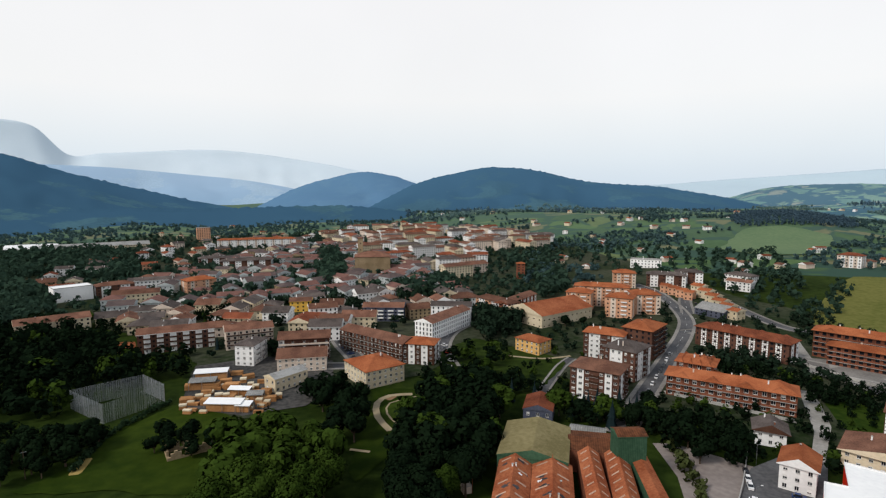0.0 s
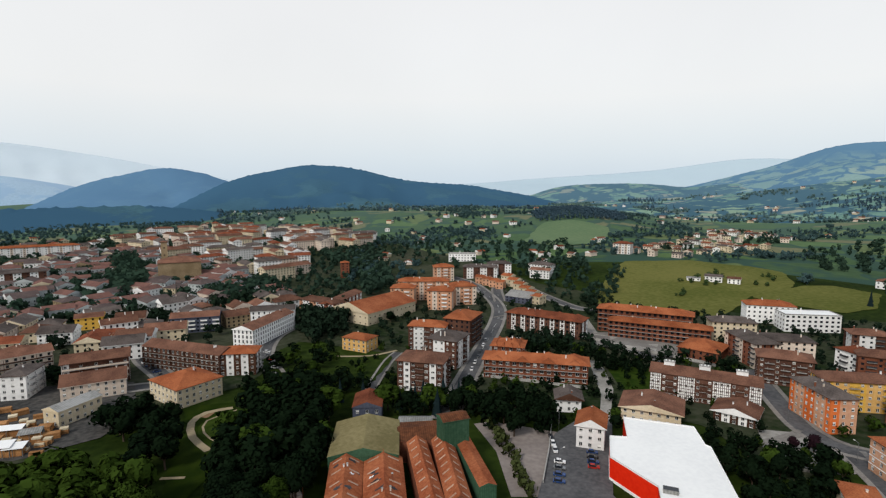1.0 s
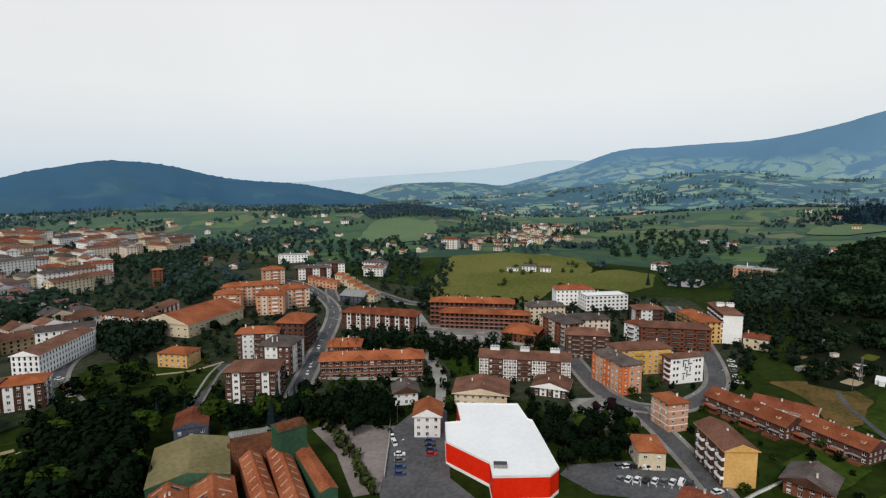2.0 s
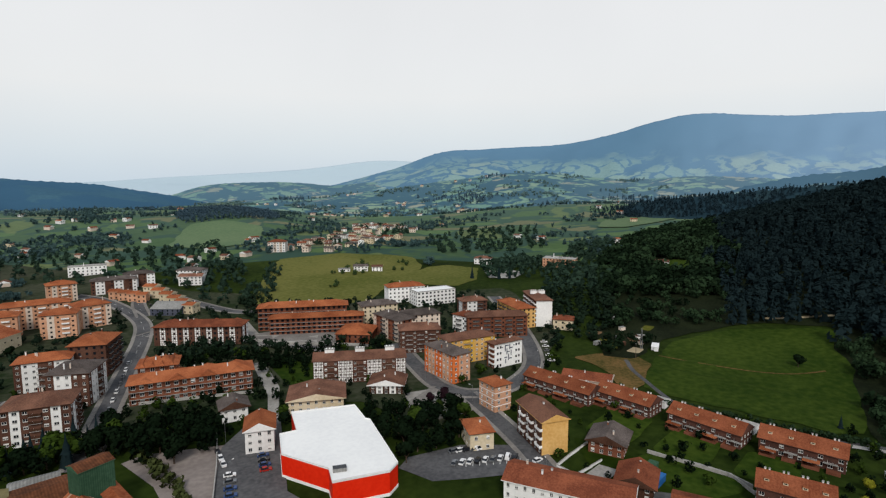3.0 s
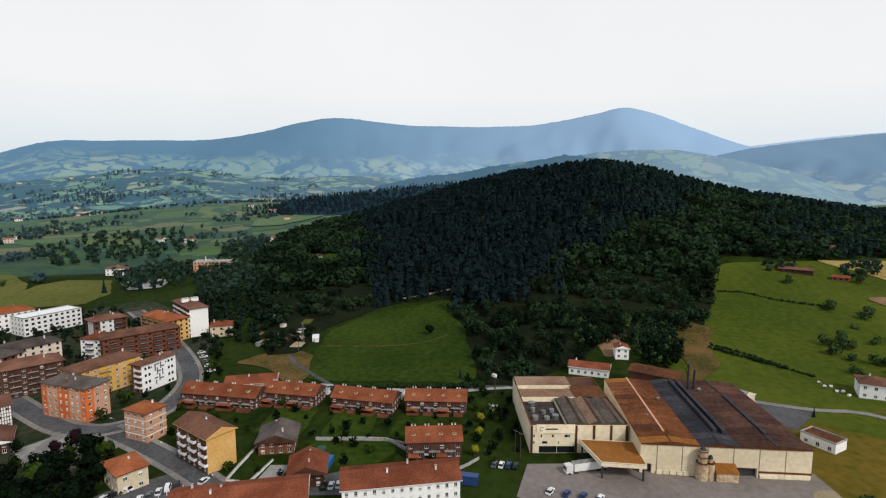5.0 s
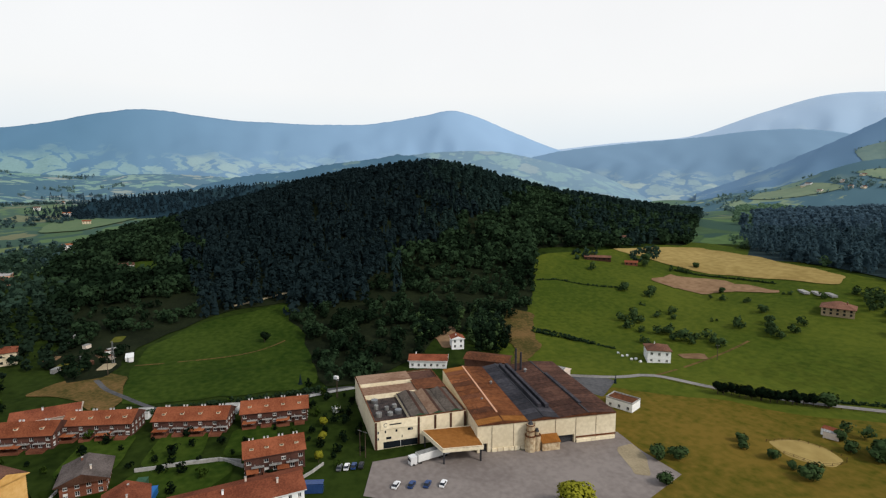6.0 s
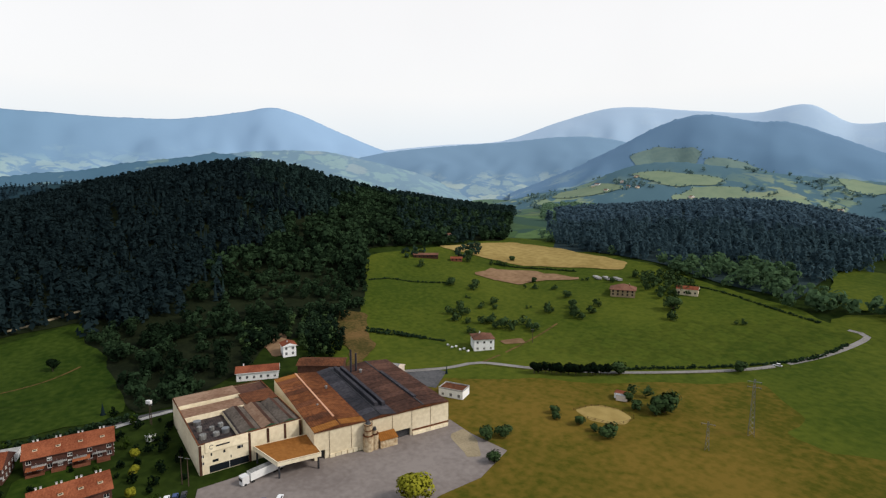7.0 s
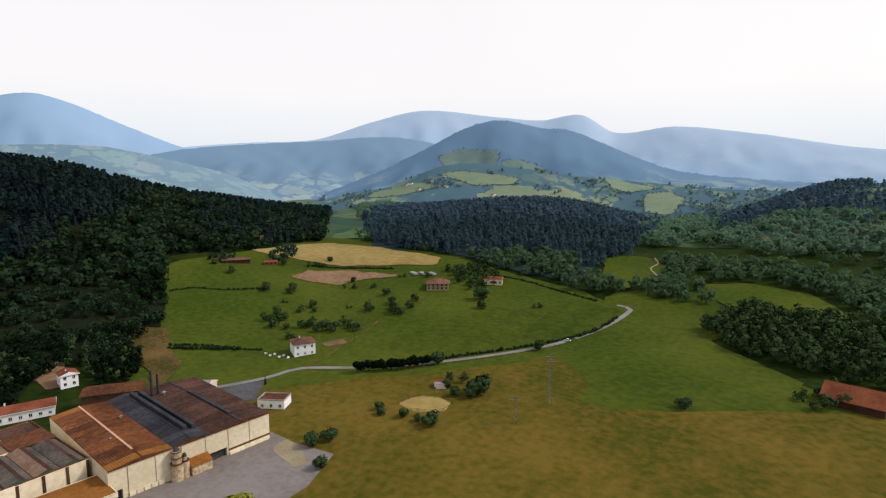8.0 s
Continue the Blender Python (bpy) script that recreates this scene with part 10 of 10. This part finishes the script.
for k in range(6):
    px, py = r_plot.uniform(318, 385), r_plot.uniform(82, 118)
    patch("garden_plot", ((px - 6, py - 3), (px + 5, py - 4), (px + 6, py + 3), (px - 5, py + 4)), r_plot.choice(("soil", "worn", "gravel")), "small dug garden plot under the wood", "garden plot", 0.25, 6)
box_thing("shed", "pale allotment shed under the wood", "shed", 138.7, -207.2, 30, 5, 4, 2.6, "pale", "grey_roof")
box_thing("shed", "small white hut beside the paddock", "shed", 140.0, -209.1, 20, 6, 4, 2.6, "white", "tile_red")
bale(252.2, -193.3, 0)
bale(247.4, -192.6, 20)
bale(247.0, -195.4, 40)
bale(241.3, -193.9, 60)
bale(240.9, -196.6, 80)
bale(236.2, -195.8, 100)
patch("bare_patch", ((-132, 177), (-134, 189), (-131, 190), (-128, 178)), "hay", "worn bare earth in the meadow", "bare earth", 0.05, 6)
netted_court(((-146, 219), (-132, 243), (-149, 256), (-171, 235)), 9)
scaffold_tower(7.7, 167.2, 14)
ruin(-97.2, 194.1, 35)

# lumber yard
for sx, sy, st, sw, sd, sh in ((-108, 247, 15, 3.4, 2.2, 2.6), (-104, 246, 15, 3.0, 2.2, 2.9), (-97, 243, 5, 3.2, 2.4, 2.4), (-93, 241, 5, 3.0, 2.0, 2.2), (-86, 240, 0, 3.2, 2.2, 2.8), (-82, 239, 0, 2.8, 2.2, 2.4), (-79, 247, 10, 3.0, 2.4, 2.6), (-117, 246, 20, 3.4, 2.2, 2.4), (-112, 244, 20, 3.0, 2.2, 2.8), (-119, 234, 20, 3.2, 2.2, 2.4), (-104, 268, 15, 3.2, 2.4, 2.6), (-98, 262, 10, 3.0, 2.2, 2.4), (-94, 258, 10, 3.2, 2.4, 2.8)):
    timber_stack(sx, sy, st, sw, sd, sh)
timber_stack(-125.4, 259.4, 20, 9, 4, 2.6)
timber_stack(-116.7, 259.2, 10, 8, 4, 3)
timber_stack(-121.2, 241.8, 25, 6, 3, 2)
timber_stack(-106.3, 259.5, 5, 7, 4, 3)
timber_stack(-98.3, 252.0, 0, 6, 4, 3)
timber_stack(-90.6, 249.7, 10, 6, 4, 2.6)
timber_stack(-87.2, 252.1, -5, 5, 4, 2.5)
timber_stack(-109.5, 239.4, 0, 7, 3, 3)
timber_stack(-113.0, 267.8, 20, 6, 3, 2)
timber_stack(-103.6, 274.3, 30, 6, 3, 2.2)
timber_stack(-111.8, 279.8, 10, 6, 3, 2)
timber_stack(-82.3, 243.7, 10, 6, 3, 2.4)
timber_stack(-119.3, 279.6, 15, 7, 4, 2)
open_shed(-99.6, 233.3, -2, 17, 6, 4, "roof_white")
open_shed(-90.3, 232.1, -3, 7, 5, 3.4, "roof_white")
open_shed(-121.3, 259.9, 12, 13, 6, 4.2, "grey_roof")
open_shed(-122.9, 273.6, 12, 17, 6, 4.2, "roof_white")
open_shed(-99.1, 250.4, -4, 11, 4, 3.6, "roof_white")
open_shed(-89.3, 243.7, 6, 8, 5, 3.8, "grey_roof")
timber_stack(-107.8, 229.7, -3, 3.5, 1.6, 1.4)
timber_stack(-93.4, 247.4, 100, 4.6, 2.1, 1.7)
timber_stack(-111.3, 261.5, 100, 3.2, 1.8, 1.2)
timber_stack(-115.9, 251.3, 100, 4.8, 2.3, 1.3)
timber_stack(-95.0, 252.0, 100, 3.3, 1.7, 1.5)
timber_stack(-113.9, 231.9, -3, 4.5, 1.7, 1.3)
timber_stack(-88.5, 247.9, -3, 3.4, 2.5, 1.7)
timber_stack(-103.1, 250.1, 90, 5.1, 2.0, 1.4)
timber_stack(-100.8, 245.8, 90, 4.8, 2.5, 2.2)
timber_stack(-110.5, 260.6, -3, 3.9, 1.9, 2.0)
timber_stack(-88.7, 233.9, -3, 3.9, 2.5, 1.6)
timber_stack(-99.1, 251.6, 100, 3.3, 2.5, 2.2)
timber_stack(-114.6, 229.0, -3, 3.8, 1.6, 2.1)
timber_stack(-112.8, 259.5, 100, 4.4, 2.0, 1.3)
timber_stack(-117.9, 239.3, 12, 3.2, 1.7, 1.8)
timber_stack(-93.6, 267.1, 12, 5.3, 1.9, 2.0)
timber_stack(-114.5, 253.3, 100, 3.5, 2.5, 1.2)
timber_stack(-84.0, 237.0, -3, 3.4, 2.6, 1.7)
timber_stack(-119.1, 242.9, 100, 5.0, 2.4, 1.7)
timber_stack(-116.3, 238.8, -3, 4.8, 2.1, 1.3)
timber_stack(-88.3, 245.4, 90, 4.1, 1.7, 1.3)
timber_stack(-122.5, 243.9, 12, 4.6, 2.4, 1.8)
timber_stack(-83.6, 237.2, -3, 4.3, 1.9, 1.7)
timber_stack(-110.0, 260.8, 90, 4.5, 2.5, 2.1)
timber_stack(-82.6, 228.9, -3, 4.6, 1.7, 1.7)
timber_stack(-91.5, 235.4, 90, 4.3, 2.2, 2.3)
timber_stack(-97.7, 256.2, 12, 3.5, 2.0, 2.4)
timber_stack(-95.1, 255.9, 90, 4.0, 2.0, 2.3)
timber_stack(-101.5, 240.2, 90, 5.1, 2.2, 1.6)
timber_stack(-108.3, 247.9, 12, 3.7, 1.7, 2.1)
timber_stack(-115.8, 251.3, 12, 4.6, 2.4, 2.4)

# street lamps
street_lamp(92.0, 232.7, 20)
street_lamp(118.6, 277.0, 20)
street_lamp(143.9, 317.1, 20)
street_lamp(178.2, 370.7, 0)
street_lamp(193.4, 455.4, 60)
street_lamp(212.4, 159.6, 0)
street_lamp(203.4, 125.5, 90)
street_lamp(226.9, 113.7, 120)
street_lamp(269.6, 122.5, 180)
street_lamp(181.9, 96.3, 40)
street_lamp(159.7, 69.0, 40)
street_lamp(114.4, 184.6, 0)
street_lamp(98.0, 157.0, 0)

s = Shape()
ribbon([Vector((152.3, 96.6)), Vector((156.9, 99.5))], -0.12, 0.12, 0.1, "paint", s)
ribbon([Vector((154.1, 94.8)), Vector((158.7, 97.6))], -0.12, 0.12, 0.1, "paint", s)
ribbon([Vector((155.8, 93.0)), Vector((160.4, 95.7))], -0.12, 0.12, 0.1, "paint", s)
ribbon([Vector((157.5, 91.1)), Vector((162.2, 93.9))], -0.12, 0.12, 0.1, "paint", s)
ribbon([Vector((159.2, 89.3)), Vector((164.0, 92.0))], -0.12, 0.12, 0.1, "paint", s)
ribbon([Vector((160.9, 87.5)), Vector((165.7, 90.1))], -0.12, 0.12, 0.1, "paint", s)
ribbon([Vector((162.6, 85.7)), Vector((167.5, 88.2))], -0.12, 0.12, 0.1, "paint", s)
ribbon([Vector((164.3, 83.8)), Vector((169.3, 86.4))], -0.12, 0.12, 0.1, "paint", s)
ribbon([Vector((166.0, 82.0)), Vector((171.0, 84.5))], -0.12, 0.12, 0.1, "paint", s)
thing("bay_marking", "white painted parking bay lines", "road marking", shape=s, kind="structure")
patch("flower_bed", ((-29, 247), (-23, 252), (-22, 249), (-25, 244)), "soil", "dark planted bed in the park lawn", "flower bed", 0.09, 6)
patch("lawn", ((-27, 227), (-28, 237), (-23, 245), (-13, 248), (-12, 232), (-21, 221)), "lush", "round clipped lawn inside the curved path", "lawn", 0.08, 6)
